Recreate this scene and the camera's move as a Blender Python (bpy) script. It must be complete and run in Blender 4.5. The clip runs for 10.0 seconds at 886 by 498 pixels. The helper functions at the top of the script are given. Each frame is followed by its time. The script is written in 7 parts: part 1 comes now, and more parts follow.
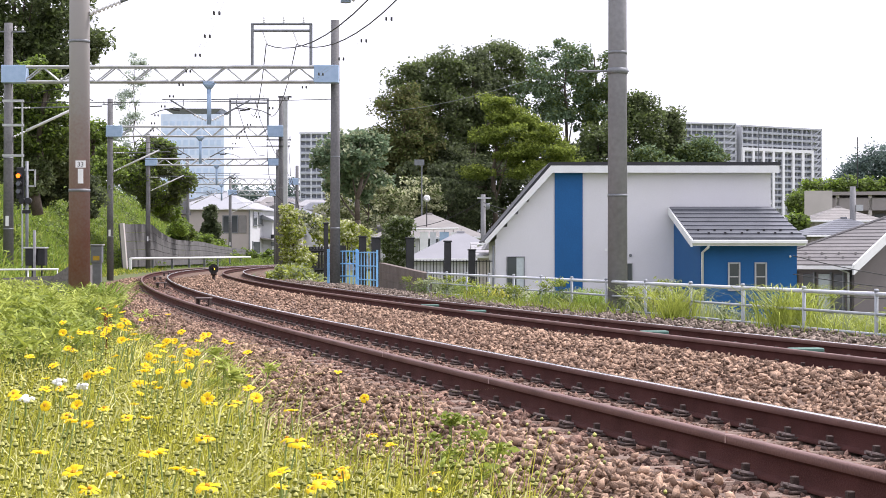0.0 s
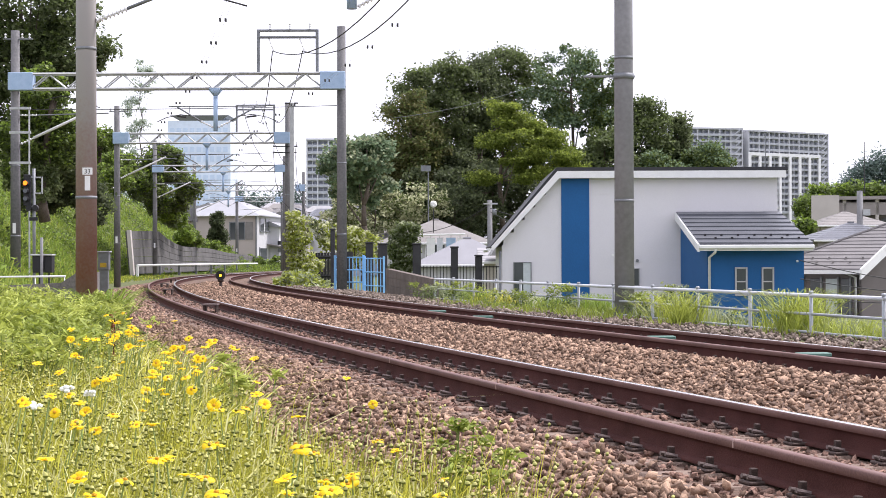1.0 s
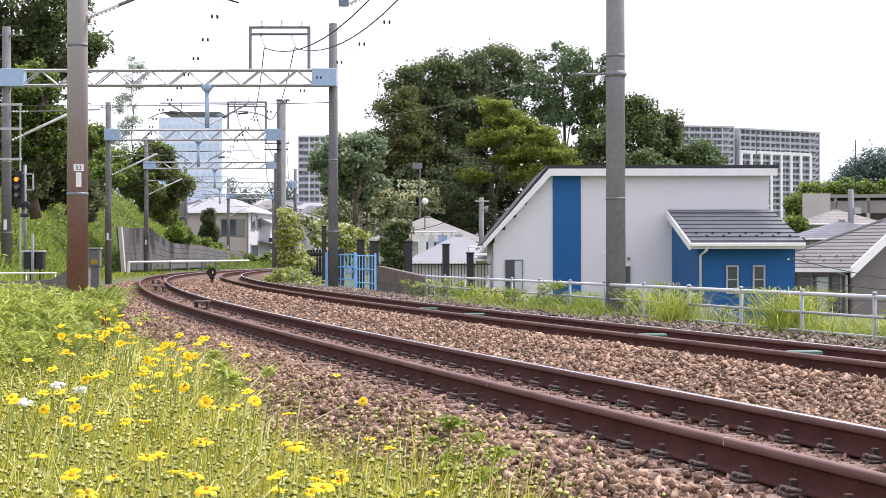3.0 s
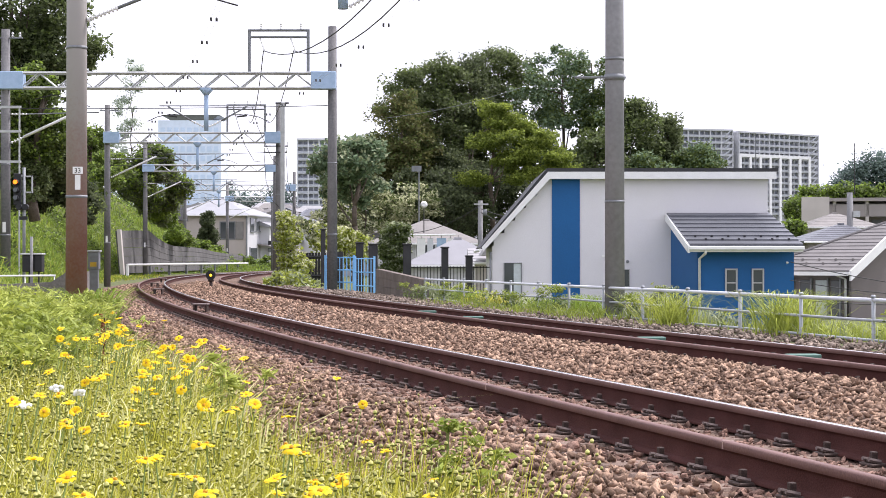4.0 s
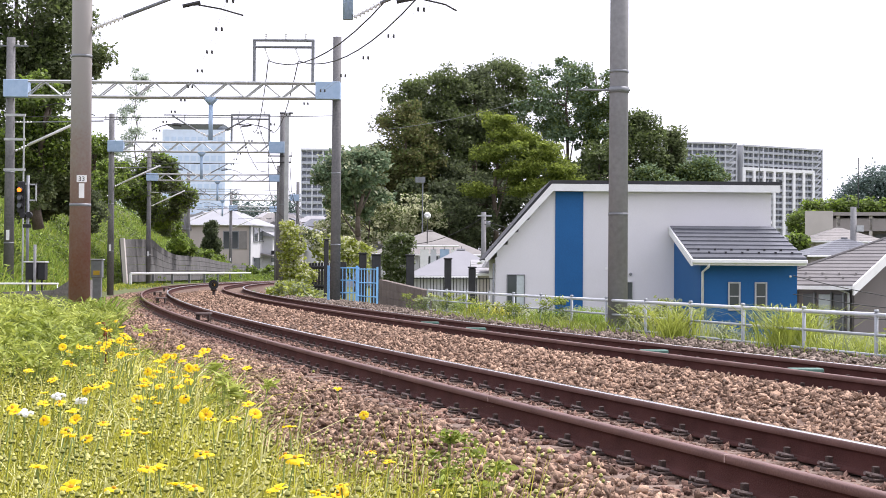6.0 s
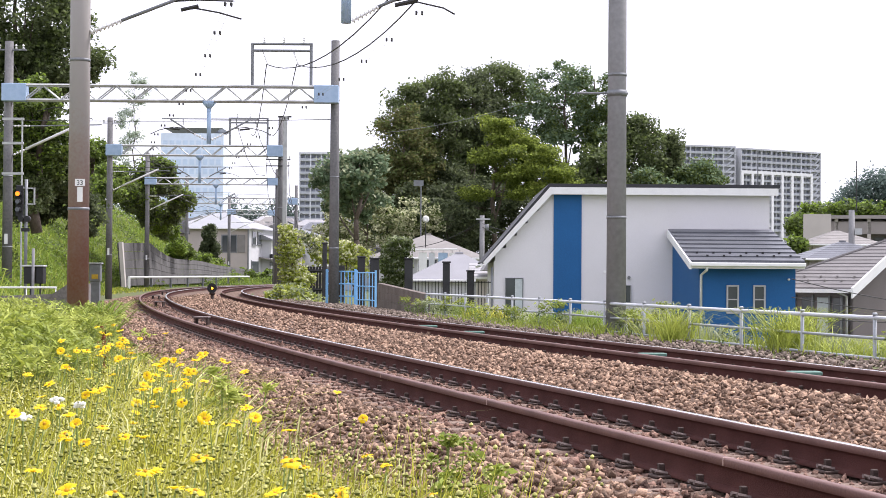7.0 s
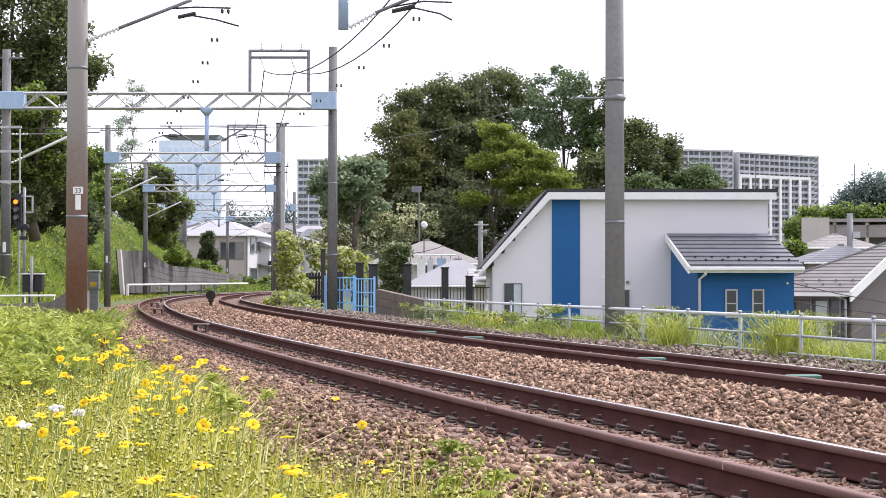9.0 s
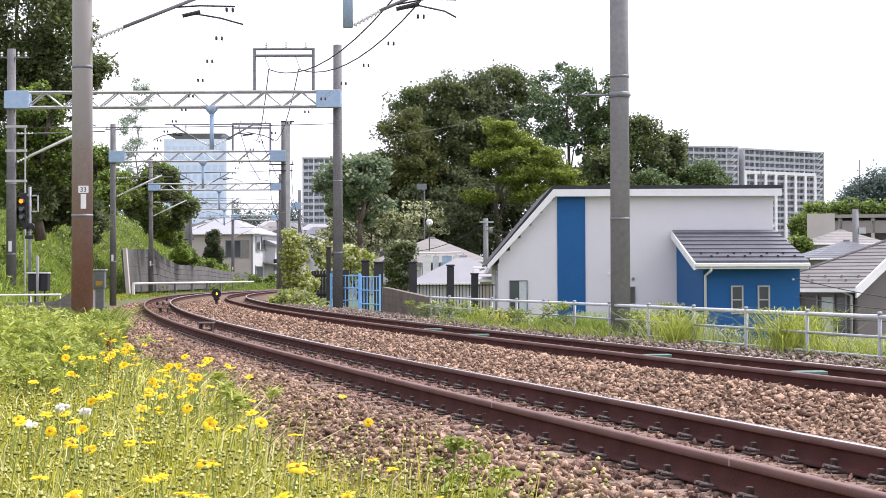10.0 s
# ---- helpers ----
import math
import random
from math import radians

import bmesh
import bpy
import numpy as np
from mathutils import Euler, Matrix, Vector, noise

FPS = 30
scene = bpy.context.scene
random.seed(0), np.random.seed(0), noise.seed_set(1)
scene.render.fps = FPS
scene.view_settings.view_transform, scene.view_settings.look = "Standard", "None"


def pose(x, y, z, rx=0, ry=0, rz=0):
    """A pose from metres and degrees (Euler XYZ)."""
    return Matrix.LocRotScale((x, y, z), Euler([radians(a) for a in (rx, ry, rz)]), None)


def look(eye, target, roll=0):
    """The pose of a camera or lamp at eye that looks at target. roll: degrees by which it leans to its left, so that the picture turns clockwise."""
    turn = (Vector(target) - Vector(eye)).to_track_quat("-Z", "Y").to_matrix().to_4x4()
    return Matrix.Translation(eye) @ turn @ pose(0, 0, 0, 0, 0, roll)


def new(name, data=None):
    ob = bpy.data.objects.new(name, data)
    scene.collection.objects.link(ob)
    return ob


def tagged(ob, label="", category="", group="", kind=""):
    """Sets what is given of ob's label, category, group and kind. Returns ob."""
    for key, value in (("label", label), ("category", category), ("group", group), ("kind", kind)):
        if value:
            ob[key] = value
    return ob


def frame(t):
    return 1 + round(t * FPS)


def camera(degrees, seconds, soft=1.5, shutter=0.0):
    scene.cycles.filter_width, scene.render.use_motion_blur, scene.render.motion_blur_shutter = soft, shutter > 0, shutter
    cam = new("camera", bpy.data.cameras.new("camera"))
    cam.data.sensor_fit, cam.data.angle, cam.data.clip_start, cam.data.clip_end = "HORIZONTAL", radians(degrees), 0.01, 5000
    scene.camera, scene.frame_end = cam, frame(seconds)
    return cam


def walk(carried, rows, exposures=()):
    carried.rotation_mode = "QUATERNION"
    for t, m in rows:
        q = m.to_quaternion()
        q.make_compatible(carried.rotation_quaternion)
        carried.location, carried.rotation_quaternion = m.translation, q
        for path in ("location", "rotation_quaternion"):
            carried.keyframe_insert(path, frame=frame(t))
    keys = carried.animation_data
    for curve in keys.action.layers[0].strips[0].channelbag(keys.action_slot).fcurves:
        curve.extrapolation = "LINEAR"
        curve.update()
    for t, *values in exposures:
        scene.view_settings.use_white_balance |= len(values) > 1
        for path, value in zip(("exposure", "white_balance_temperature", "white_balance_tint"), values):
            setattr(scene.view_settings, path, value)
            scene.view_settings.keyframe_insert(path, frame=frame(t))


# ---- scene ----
cam = camera(29.29, 10.0, soft=0.9)
walk(cam, [
    (0, pose(0, 0, 0.983, 90.185, -0.000, 0.000)),
    (0.5, pose(0, 0, 0.983, 90.359, 0.129, 0.120)),
    (1, pose(0, 0, 0.983, 90.382, 0.181, 0.229)),
    (1.5, pose(0, 0, 0.983, 90.389, 0.270, 0.189)),
    (2, pose(0, 0, 0.983, 90.414, 0.343, 0.158)),
    (2.5, pose(0, 0, 0.983, 90.362, 0.136, 0.074)),
    (2.7, pose(0, 0, 0.983, 90.290, 0.130, 0.001)),
    (3.8, pose(0, 0, 0.983, 90.357, -0.079, -0.181)),
    (4, pose(0, 0, 0.983, 90.394, 0.008, -0.095)),
    (4.5, pose(0, 0, 0.983, 90.461, -0.210, 0.107)),
    (5, pose(0, 0, 0.983, 90.569, -0.282, 0.114)),
    (5.5, pose(0, 0, 0.983, 90.668, -0.355, 0.043)),
    (5.7, pose(0, 0, 0.983, 90.705, -0.420, 0.037)),
    (6.8, pose(0, 0, 0.983, 90.895, -0.420, -0.044)),
    (7, pose(0, 0, 0.983, 90.888, -0.383, -0.046)),
    (7.5, pose(0, 0, 0.983, 90.870, -0.200, -0.122)),
    (8, pose(0, 0, 0.983, 90.928, -0.201, -0.122)),
    (8.5, pose(0, 0, 0.983, 91.050, -0.182, -0.116)),
    (9, pose(0, 0, 0.983, 91.081, -0.048, -0.092)),
    (9.5, pose(0, 0, 0.983, 90.988, 0.212, 0.014)),
    (10, pose(0, 0, 0.983, 90.997, 0.183, 0.094)),
], exposures=[(0, 0.50, 6300, 18), (10, 0.56, 6300, 18)])

# ---- light: bright hazy overcast, high sun behind thin cloud ----
SUN_EL, SUN_AZ = 58, 55
world = bpy.data.worlds.new("world")
scene.world = world
world.use_nodes = True
wn = world.node_tree.nodes
wl = world.node_tree.links
sky = wn.new("ShaderNodeTexSky")
sky.sky_type = "NISHITA"
sky.sun_disc = False
sky.sun_elevation = radians(SUN_EL)
sky.sun_rotation = radians(SUN_AZ)
sky.dust_density = 6.0
sky.air_density = 1.0
cloud = wn.new("ShaderNodeMix")
cloud.data_type = "RGBA"
cloud.inputs[0].default_value = 0.8
cloud.inputs[7].default_value = (11.0, 11.2, 12.2, 1)
wl.new(sky.outputs[0], cloud.inputs[6])
wl.new(cloud.outputs[2], wn["Background"].inputs[0])
wn["Background"].inputs[1].default_value = 0.105
sun_data = bpy.data.lights.new("sun", "SUN")
sun_data.energy = 3.4
sun_data.angle = radians(8)
sun_data.color = (1.0, 0.97, 0.93)
sun = new("sun", sun_data)
sun.matrix_world = look((60 * math.sin(radians(SUN_AZ)), 60 * math.cos(radians(SUN_AZ)), 60 * math.tan(radians(SUN_EL))), (0, 0, 0))


# ---- materials ----
def mat(name, col, rough=0.8, metal=0.0, var=0.25, scale=6.0, fine=60.0, bump=0.3, rand="", leaf=0.0, other=None, spread=0.25, spec=0.35):
    """Node material: two scales of mottling, relief, and random tone by object or island."""
    m = bpy.data.materials.new(name)
    m.use_nodes = True
    nt, n, ln = m.node_tree, m.node_tree.nodes, m.node_tree.links
    b = n["Principled BSDF"]
    b.inputs["Roughness"].default_value = rough
    b.inputs["Metallic"].default_value = metal
    b.inputs["Specular IOR Level"].default_value = spec
    co = n.new("ShaderNodeTexCoord")
    fac = []
    for sc in (scale, fine):
        t = n.new("ShaderNodeTexNoise")
        t.inputs["Scale"].default_value = sc
        t.inputs["Detail"].default_value = 4
        ln.new(co.outputs["Object"], t.inputs["Vector"])
        fac.append(t.outputs["Fac"])
    add = n.new("ShaderNodeMath")
    add.operation = "ADD"
    ln.new(fac[0], add.inputs[0])
    ln.new(fac[1], add.inputs[1])
    rng = n.new("ShaderNodeMapRange")
    rng.inputs["From Min"].default_value = 0.7
    rng.inputs["From Max"].default_value = 1.3
    ln.new(add.outputs[0], rng.inputs["Value"])
    mix = n.new("ShaderNodeMix")
    mix.data_type = "RGBA"
    c2 = other or tuple(min(1, c * (1 + var)) for c in col)
    c1 = col if other else tuple(c * (1 - var) for c in col)
    mix.inputs[6].default_value = (*c1, 1)
    mix.inputs[7].default_value = (*c2, 1)
    ln.new(rng.outputs[0], mix.inputs[0])
    out = mix.outputs[2]
    if rand:
        if rand == "island":
            src = n.new("ShaderNodeNewGeometry").outputs["Random Per Island"]
        else:
            src = n.new("ShaderNodeObjectInfo").outputs["Random"]
        if other:
            fm = n.new("ShaderNodeMath")
            fm.operation = "MULTIPLY_ADD"
            fm.inputs[1].default_value = 0.6
            ln.new(src, fm.inputs[0])
            half = n.new("ShaderNodeMath")
            half.operation = "MULTIPLY"
            half.inputs[1].default_value = 0.4
            ln.new(rng.outputs[0], half.inputs[0])
            ln.new(half.outputs[0], fm.inputs[2])
            ln.new(fm.outputs[0], mix.inputs[0])
        hs = n.new("ShaderNodeHueSaturation")
        mr = n.new("ShaderNodeMapRange")
        mr.inputs["To Min"].default_value = 1 - spread
        mr.inputs["To Max"].default_value = 1 + spread
        ln.new(src, mr.inputs["Value"])
        ln.new(mr.outputs[0], hs.inputs["Value"])
        ln.new(out, hs.inputs["Color"])
        out = hs.outputs[0]
    ln.new(out, b.inputs["Base Color"])
    if bump:
        bp = n.new("ShaderNodeBump")
        bp.inputs["Strength"].default_value = bump
        bp.inputs["Distance"].default_value = 0.02
        ln.new(add.outputs[0], bp.inputs["Height"])
        ln.new(bp.outputs[0], b.inputs["Normal"])
    if leaf:
        tr = n.new("ShaderNodeBsdfTranslucent")
        ln.new(out, tr.inputs["Color"])
        ms = n.new("ShaderNodeMixShader")
        ms.inputs[0].default_value = leaf
        ln.new(b.outputs[0], ms.inputs[1])
        ln.new(tr.outputs[0], ms.inputs[2])
        ln.new(ms.outputs[0], n["Material Output"].inputs["Surface"])
        b.inputs["Specular IOR Level"].default_value = 0.25
    return m


def glow(name, col, strength):
    m = bpy.data.materials.new(name)
    m.use_nodes = True
    b = m.node_tree.nodes["Principled BSDF"]
    b.inputs["Base Color"].default_value = (*col, 1)
    b.inputs["Emission Color"].default_value = (*col, 1)
    b.inputs["Emission Strength"].default_value = strength
    return m


M_SOIL = mat("soil", (0.055, 0.065, 0.024), 0.95, var=0.3, scale=2.5, fine=30, bump=0.6, other=(0.13, 0.15, 0.05))
# Darker than the stones: the shadow in their gaps is in this colour.
M_BALLAST = mat("ballast_bed", (0.075, 0.046, 0.034), 0.95, scale=9, fine=38, bump=1.0, other=(0.22, 0.145, 0.105))
M_STONE = mat("ballast_stone", (0.140, 0.086, 0.062), 0.9, scale=1.3, fine=75, bump=0.8, rand="island", other=(0.46, 0.310, 0.216), spread=0.42, spec=0.2)
# Stone browned by rust dust and darkened for shadows beside the rails.
M_STONER = mat("ballast_stone_dusty_shaded", (0.085, 0.048, 0.038), 0.9, scale=1.3, fine=75, bump=0.8, rand="island", other=(0.30, 0.185, 0.140), spread=0.45, spec=0.2)
M_STONEP = mat("ballast_stone_single", (0.140, 0.086, 0.062), 0.9, scale=1.3, fine=90, bump=0.4, rand="object", other=(0.46, 0.310, 0.216), spread=0.42, spec=0.2)
M_GRAVEL = mat("brown_gravel", (0.13, 0.10, 0.08), 0.9, scale=14, fine=90, bump=0.4, rand="island", other=(0.27, 0.215, 0.175), spread=0.4, spec=0.2)
M_RAIL = mat("rail_rust", (0.042, 0.015, 0.012), 0.85, 0.0, scale=3, fine=120, bump=0.25, other=(0.090, 0.036, 0.031), spec=0.12)
M_RAILHEAD = mat("rail_head_dull", (0.11, 0.060, 0.052), 0.6, 0.2, scale=2, fine=90, bump=0.1, other=(0.20, 0.115, 0.10), spec=0.25)
M_RAILTOP = mat("rail_running_steel", (0.80, 0.78, 0.77), 0.2, 1.0, var=0.1, scale=2, fine=40, bump=0.02)
M_SLEEPER = mat("sleeper_concrete", (0.125, 0.082, 0.062), 0.95, scale=8, fine=80, bump=0.5, other=(0.265, 0.195, 0.155))
M_FAST = mat("fastening_iron", (0.035, 0.024, 0.020), 0.7, 0.3, scale=20, fine=150, bump=0.3, other=(0.09, 0.06, 0.05))
M_CLIP = mat("clip_steel", (0.15, 0.115, 0.105), 0.65, 0.2, scale=20, fine=150, bump=0.2)
M_CONC = mat("pole_concrete", (0.19, 0.189, 0.191), 0.8, scale=0.8, fine=12, bump=0.04, other=(0.255, 0.254, 0.257))
M_CONCD = mat("pole_concrete_dark", (0.105, 0.103, 0.105), 0.8, scale=0.9, fine=14, bump=0.05, other=(0.19, 0.186, 0.186))
M_STEEL = mat("galvanised_steel", (0.36, 0.37, 0.37), 0.55, 0.3, scale=4, fine=60, bump=0.1, other=(0.52, 0.53, 0.52))
M_BLUEST = mat("pale_blue_steel", (0.30, 0.42, 0.58), 0.5, 0.1, scale=5, fine=60, bump=0.1, other=(0.40, 0.52, 0.68))
M_WIRE = mat("dark_wire", (0.05, 0.05, 0.05), 0.6, 0.3, var=0.2, bump=0)
M_CERAM = mat("white_ceramic", (0.75, 0.75, 0.74), 0.25, var=0.06, bump=0)
M_BLACK = mat("black_paint", (0.018, 0.018, 0.02), 0.55, var=0.3, bump=0.1)
M_WHITE = mat("white_paint", (0.78, 0.78, 0.77), 0.6, var=0.06, scale=3, bump=0.1)
M_FENCE = mat("fence_pipe", (0.58, 0.60, 0.63), 0.45, 0.2, var=0.12, scale=5, bump=0.05)
M_GREYST = mat("grey_steel", (0.20, 0.21, 0.22), 0.55, 0.3, var=0.2, scale=5, bump=0.05)
M_GREEN = mat("green_cover", (0.06, 0.145, 0.115), 0.6, var=0.2, scale=6, bump=0.1, other=(0.11, 0.21, 0.17))
M_WALLC = mat("old_concrete", (0.11, 0.103, 0.094), 0.9, scale=1.2, fine=25, bump=0.4, other=(0.22, 0.205, 0.19))
M_BLOCK = mat("brown_block", (0.10, 0.08, 0.068), 0.9, scale=2, fine=40, bump=0.4, other=(0.19, 0.155, 0.135))
M_BARK = mat("bark", (0.07, 0.055, 0.042), 0.95, scale=5, fine=40, bump=0.6, other=(0.15, 0.12, 0.095))


# ---- building helpers ----
def mesh_of(name, bm, *mats):
    me = bpy.data.meshes.new(name)
    bm.to_mesh(me)
    bm.free()
    for m in mats:
        me.materials.append(m)
    return me


def part(name, bm, material, parent, label=""):
    """Links a bmesh (or a ready mesh) as one mesh object under a thing or a part."""
    me = bm if isinstance(bm, bpy.types.Mesh) else mesh_of(name, bm, material)
    ob = new(name, me)
    ob.parent = parent
    if label:
        tagged(ob, label)
    return ob


def thing(name, label, category, group="", kind="", at=(0, 0, 0), rz=0.0):
    ob = new(name)
    ob.empty_display_size = 0.1
    ob.matrix_world = pose(*at, 0, 0, rz)
    return tagged(ob, label, category, group, kind)


def box(bm, x0, x1, y0, y1, z0, z1, bevel=0.0):
    r = bmesh.ops.create_cube(bm, size=1.0)
    vs = r["verts"]
    for v in vs:
        v.co = Vector((x0 + (v.co.x + 0.5) * (x1 - x0), y0 + (v.co.y + 0.5) * (y1 - y0), z0 + (v.co.z + 0.5) * (z1 - z0)))
    if bevel:
        es = list({e for v in vs for e in v.link_edges})
        bmesh.ops.bevel(bm, geom=es, offset=bevel, segments=1, affect="EDGES", clamp_overlap=True)
    return bm


def boxm(x0, x1, y0, y1, z0, z1, bevel=0.0):
    return box(bmesh.new(), x0, x1, y0, y1, z0, z1, bevel)


def tube(bm, a, b, ra, rb=None, n=8):
    """A tapered round bar from a to b."""
    a, b = Vector(a), Vector(b)
    rb = ra if rb is None else rb
    q = (b - a).to_track_quat("Z", "Y").to_matrix()
    rings = []
    for p, r in ((a, ra), (b, rb)):
        rings.append([bm.verts.new(p + q @ Vector((r * math.cos(2 * math.pi * i / n), r * math.sin(2 * math.pi * i / n), 0))) for i in range(n)])
    for i in range(n):
        f = bm.faces.new((rings[0][i], rings[0][(i + 1) % n], rings[1][(i + 1) % n], rings[1][i]))
        f.smooth = n > 6
    bm.faces.new(rings[0][::-1])
    bm.faces.new(rings[1])
    return bm


def tubem(a, b, ra, rb=None, n=8):
    return tube(bmesh.new(), a, b, ra, rb, n)


def line(bm, pts, r, n=6):
    """A round bar along a bent line, in one piece."""
    pts = [Vector(p) for p in pts]
    rings = []
    for i, p in enumerate(pts):
        d = (pts[min(i + 1, len(pts) - 1)] - pts[max(i - 1, 0)]).normalized()
        q = d.to_track_quat("Z", "Y").to_matrix()
        rings.append([bm.verts.new(p + q @ Vector((r * math.cos(2 * math.pi * k / n), r * math.sin(2 * math.pi * k / n), 0))) for k in range(n)])
    for a, b in zip(rings, rings[1:]):
        for k in range(n):
            bm.faces.new((a[k], a[(k + 1) % n], b[(k + 1) % n], b[k])).smooth = True
    bm.faces.new(rings[0][::-1])
    bm.faces.new(rings[-1])
    return bm


def sag(a, b, drop, k=10):
    a, b = Vector(a), Vector(b)
    return [a.lerp(b, i / k) - Vector((0, 0, drop * 4 * (i / k) * (1 - i / k))) for i in range(k + 1)]


def prism(poly, y0, y1):
    """A solid with the outline poly in x and z, from y0 to y1."""
    bm = bmesh.new()
    a = [bm.verts.new((x, y0, z)) for x, z in poly]
    b = [bm.verts.new((x, y1, z)) for x, z in poly]
    bm.faces.new(a)
    bm.faces.new(b[::-1])
    for i in range(len(poly)):
        j = (i + 1) % len(poly)
        bm.faces.new((a[j], a[i], b[i], b[j]))
    bmesh.ops.recalc_face_normals(bm, faces=bm.faces)
    return bm


def solid(pts8):
    """A six-sided solid from four lower and four upper corners."""
    bm = bmesh.new()
    v = [bm.verts.new(p) for p in pts8]
    for f in ((3, 2, 1, 0), (4, 5, 6, 7), (0, 1, 5, 4), (1, 2, 6, 5), (2, 3, 7, 6), (3, 0, 4, 7)):
        bm.faces.new([v[i] for i in f])
    bmesh.ops.recalc_face_normals(bm, faces=bm.faces)
    return bm


def sheet(name, verts, faces, material, smooth=False):
    """A mesh from arrays (verts n x 3, faces m x k)."""
    me = bpy.data.meshes.new(name)
    faces = np.asarray(faces, dtype=np.int32)
    k = faces.shape[1]
    me.vertices.add(len(verts))
    me.vertices.foreach_set("co", np.asarray(verts, dtype=np.float32).ravel())
    me.loops.add(faces.size)
    me.loops.foreach_set("vertex_index", faces.ravel())
    me.polygons.add(len(faces))
    me.polygons.foreach_set("loop_start", np.arange(0, faces.size, k, dtype=np.int32))
    me.update(calc_edges=True)
    if smooth:
        me.polygons.foreach_set("use_smooth", np.ones(len(faces), dtype=bool))
    me.materials.append(material)
    return me


# ---- the line of the track: distance s along the outer rail, offset u to its right ----
GAUGE, SPACING = 1.067, 3.70
KNOT_S = (0, 20, 40, 60, 90, 150)
KNOT_K = (0.0005, -0.00174, -0.00209, -0.00155, -0.00308, -0.0027)
S0, S1, DS = -24.0, 330.0, 0.25
TS = np.arange(S0, S1 + DS, DS)
TK = np.interp(TS, KNOT_S, KNOT_K)
TH = np.concatenate([[0], np.cumsum((TK[1:] + TK[:-1]) / 2 * DS)])
I0 = int(round(-S0 / DS))
TH += 0.2711 - TH[I0]
TX = np.concatenate([[0], np.cumsum(-(np.sin(TH[1:]) + np.sin(TH[:-1])) / 2 * DS)])
TY = np.concatenate([[0], np.cumsum((np.cos(TH[1:]) + np.cos(TH[:-1])) / 2 * DS)])
TX += 3.003 - TX[I0]
TY += 4.0 - TY[I0]


def on(s, u, z=0.0):
    """The place s metres along the line and u metres to its right (arrays too)."""
    th = np.interp(s, TS, TH)
    return np.stack([np.interp(s, TS, TX) + np.cos(th) * u, np.interp(s, TS, TY) + np.sin(th) * u, np.zeros_like(th) + z], -1)


def smooth(a, b, x):
    t = np.clip((x - a) / (b - a), 0, 1)
    return t * t * (3 - 2 * t)


def wave(x, y, k):
    return np.sin(x * 1.3 * k + 1.7 * np.sin(y * 0.9 * k)) * np.cos(y * 1.1 * k + 1.3 * np.sin(x * 0.7 * k))


def ground_z(s, u):
    """Height of the ground: ballast bed, meadow and bank on one side, verge and lower gardens on the other."""
    s, u = np.asarray(s, float), np.asarray(u, float)
    z = np.full(np.broadcast(s, u).shape, -0.21)
    z = z - 0.22 * smooth(-0.75, -1.7, u) + 0.3 * smooth(-2.2, -3.2, u)
    hump = 0.165 * np.exp(-((u - 2.92) / 0.82) ** 2) * smooth(1.25, 1.6, u) * (1 - smooth(3.52, 3.66, u)) + 0.02 * smooth(3.6, 3.8, u) * (1 - smooth(5.0, 5.4, u))
    z = z + hump
    z = z + 0.15 * smooth(5.15, 5.65, u) - 1.1 * smooth(7.2, 11.0, u) * (1 - smooth(70, 90, s))
    start = 3.6 + 1.9 * smooth(98, 112, s)
    bank = np.clip(-u - start, 0, 14) * 0.85 * smooth(34, 62, s) * (1 - smooth(150, 205, s))
    z = z + bank
    far = smooth(60, 120, s) * smooth(9, 30, u) * 1.5
    return z + far + 0.03 * wave(s, u, 1.4) * smooth(-2.6, -3.4, u)


# ---- ground: one sheet to the horizon ----
def build_ground():
    ss = np.concatenate([[-24], np.arange(-18, 60, 1.0), np.arange(60, 200, 3.0), np.arange(200, 331, 10.0)])
    uu = np.concatenate([[-2400, -1200, -500, -200, -90, -50, -35], np.arange(-26, -5, 1.2), np.arange(-5, 9, 0.35), np.arange(9, 40, 2.0), [45, 60, 90, 200, 500, 1200, 2400]])
    P = []
    for s in ss:
        p = on(np.full(len(uu), s), uu)
        p[:, 2] = ground_z(s, uu)
        P.append(p)
    # carry the sheet on to the horizon ahead and behind
    d1 = P[-1].copy(); d1[:, 1] += 3000
    d0 = P[0].copy(); d0[:, 1] -= 1500
    d1[:, 2] = d0[:, 2] = -0.5
    P = np.array([d0, *P, d1])
    # keep the far wings from folding over the inside of the curve
    nu = len(uu)
    P[:, :7, 1] = P[:, 7:8, 1]
    P[:, :7, 0] = P[:, 7:8, 0] + (uu[:7] - uu[7])[None]
    P[:, -7:, 1] = P[:, -8:-7, 1]
    P[:, -7:, 0] = P[:, -8:-7, 0] + (uu[-7:] - uu[-8])[None]
    ns = len(P)
    idx = np.arange(ns * nu).reshape(ns, nu)
    f = np.stack([idx[:-1, :-1], idx[:-1, 1:], idx[1:, 1:], idx[1:, :-1]], -1).reshape(-1, 4)
    tagged(new("ground", sheet("ground", P.reshape(-1, 3), f, M_SOIL, True)), "rough grassy soil along the railway line", "ground", kind="structure")


build_ground()


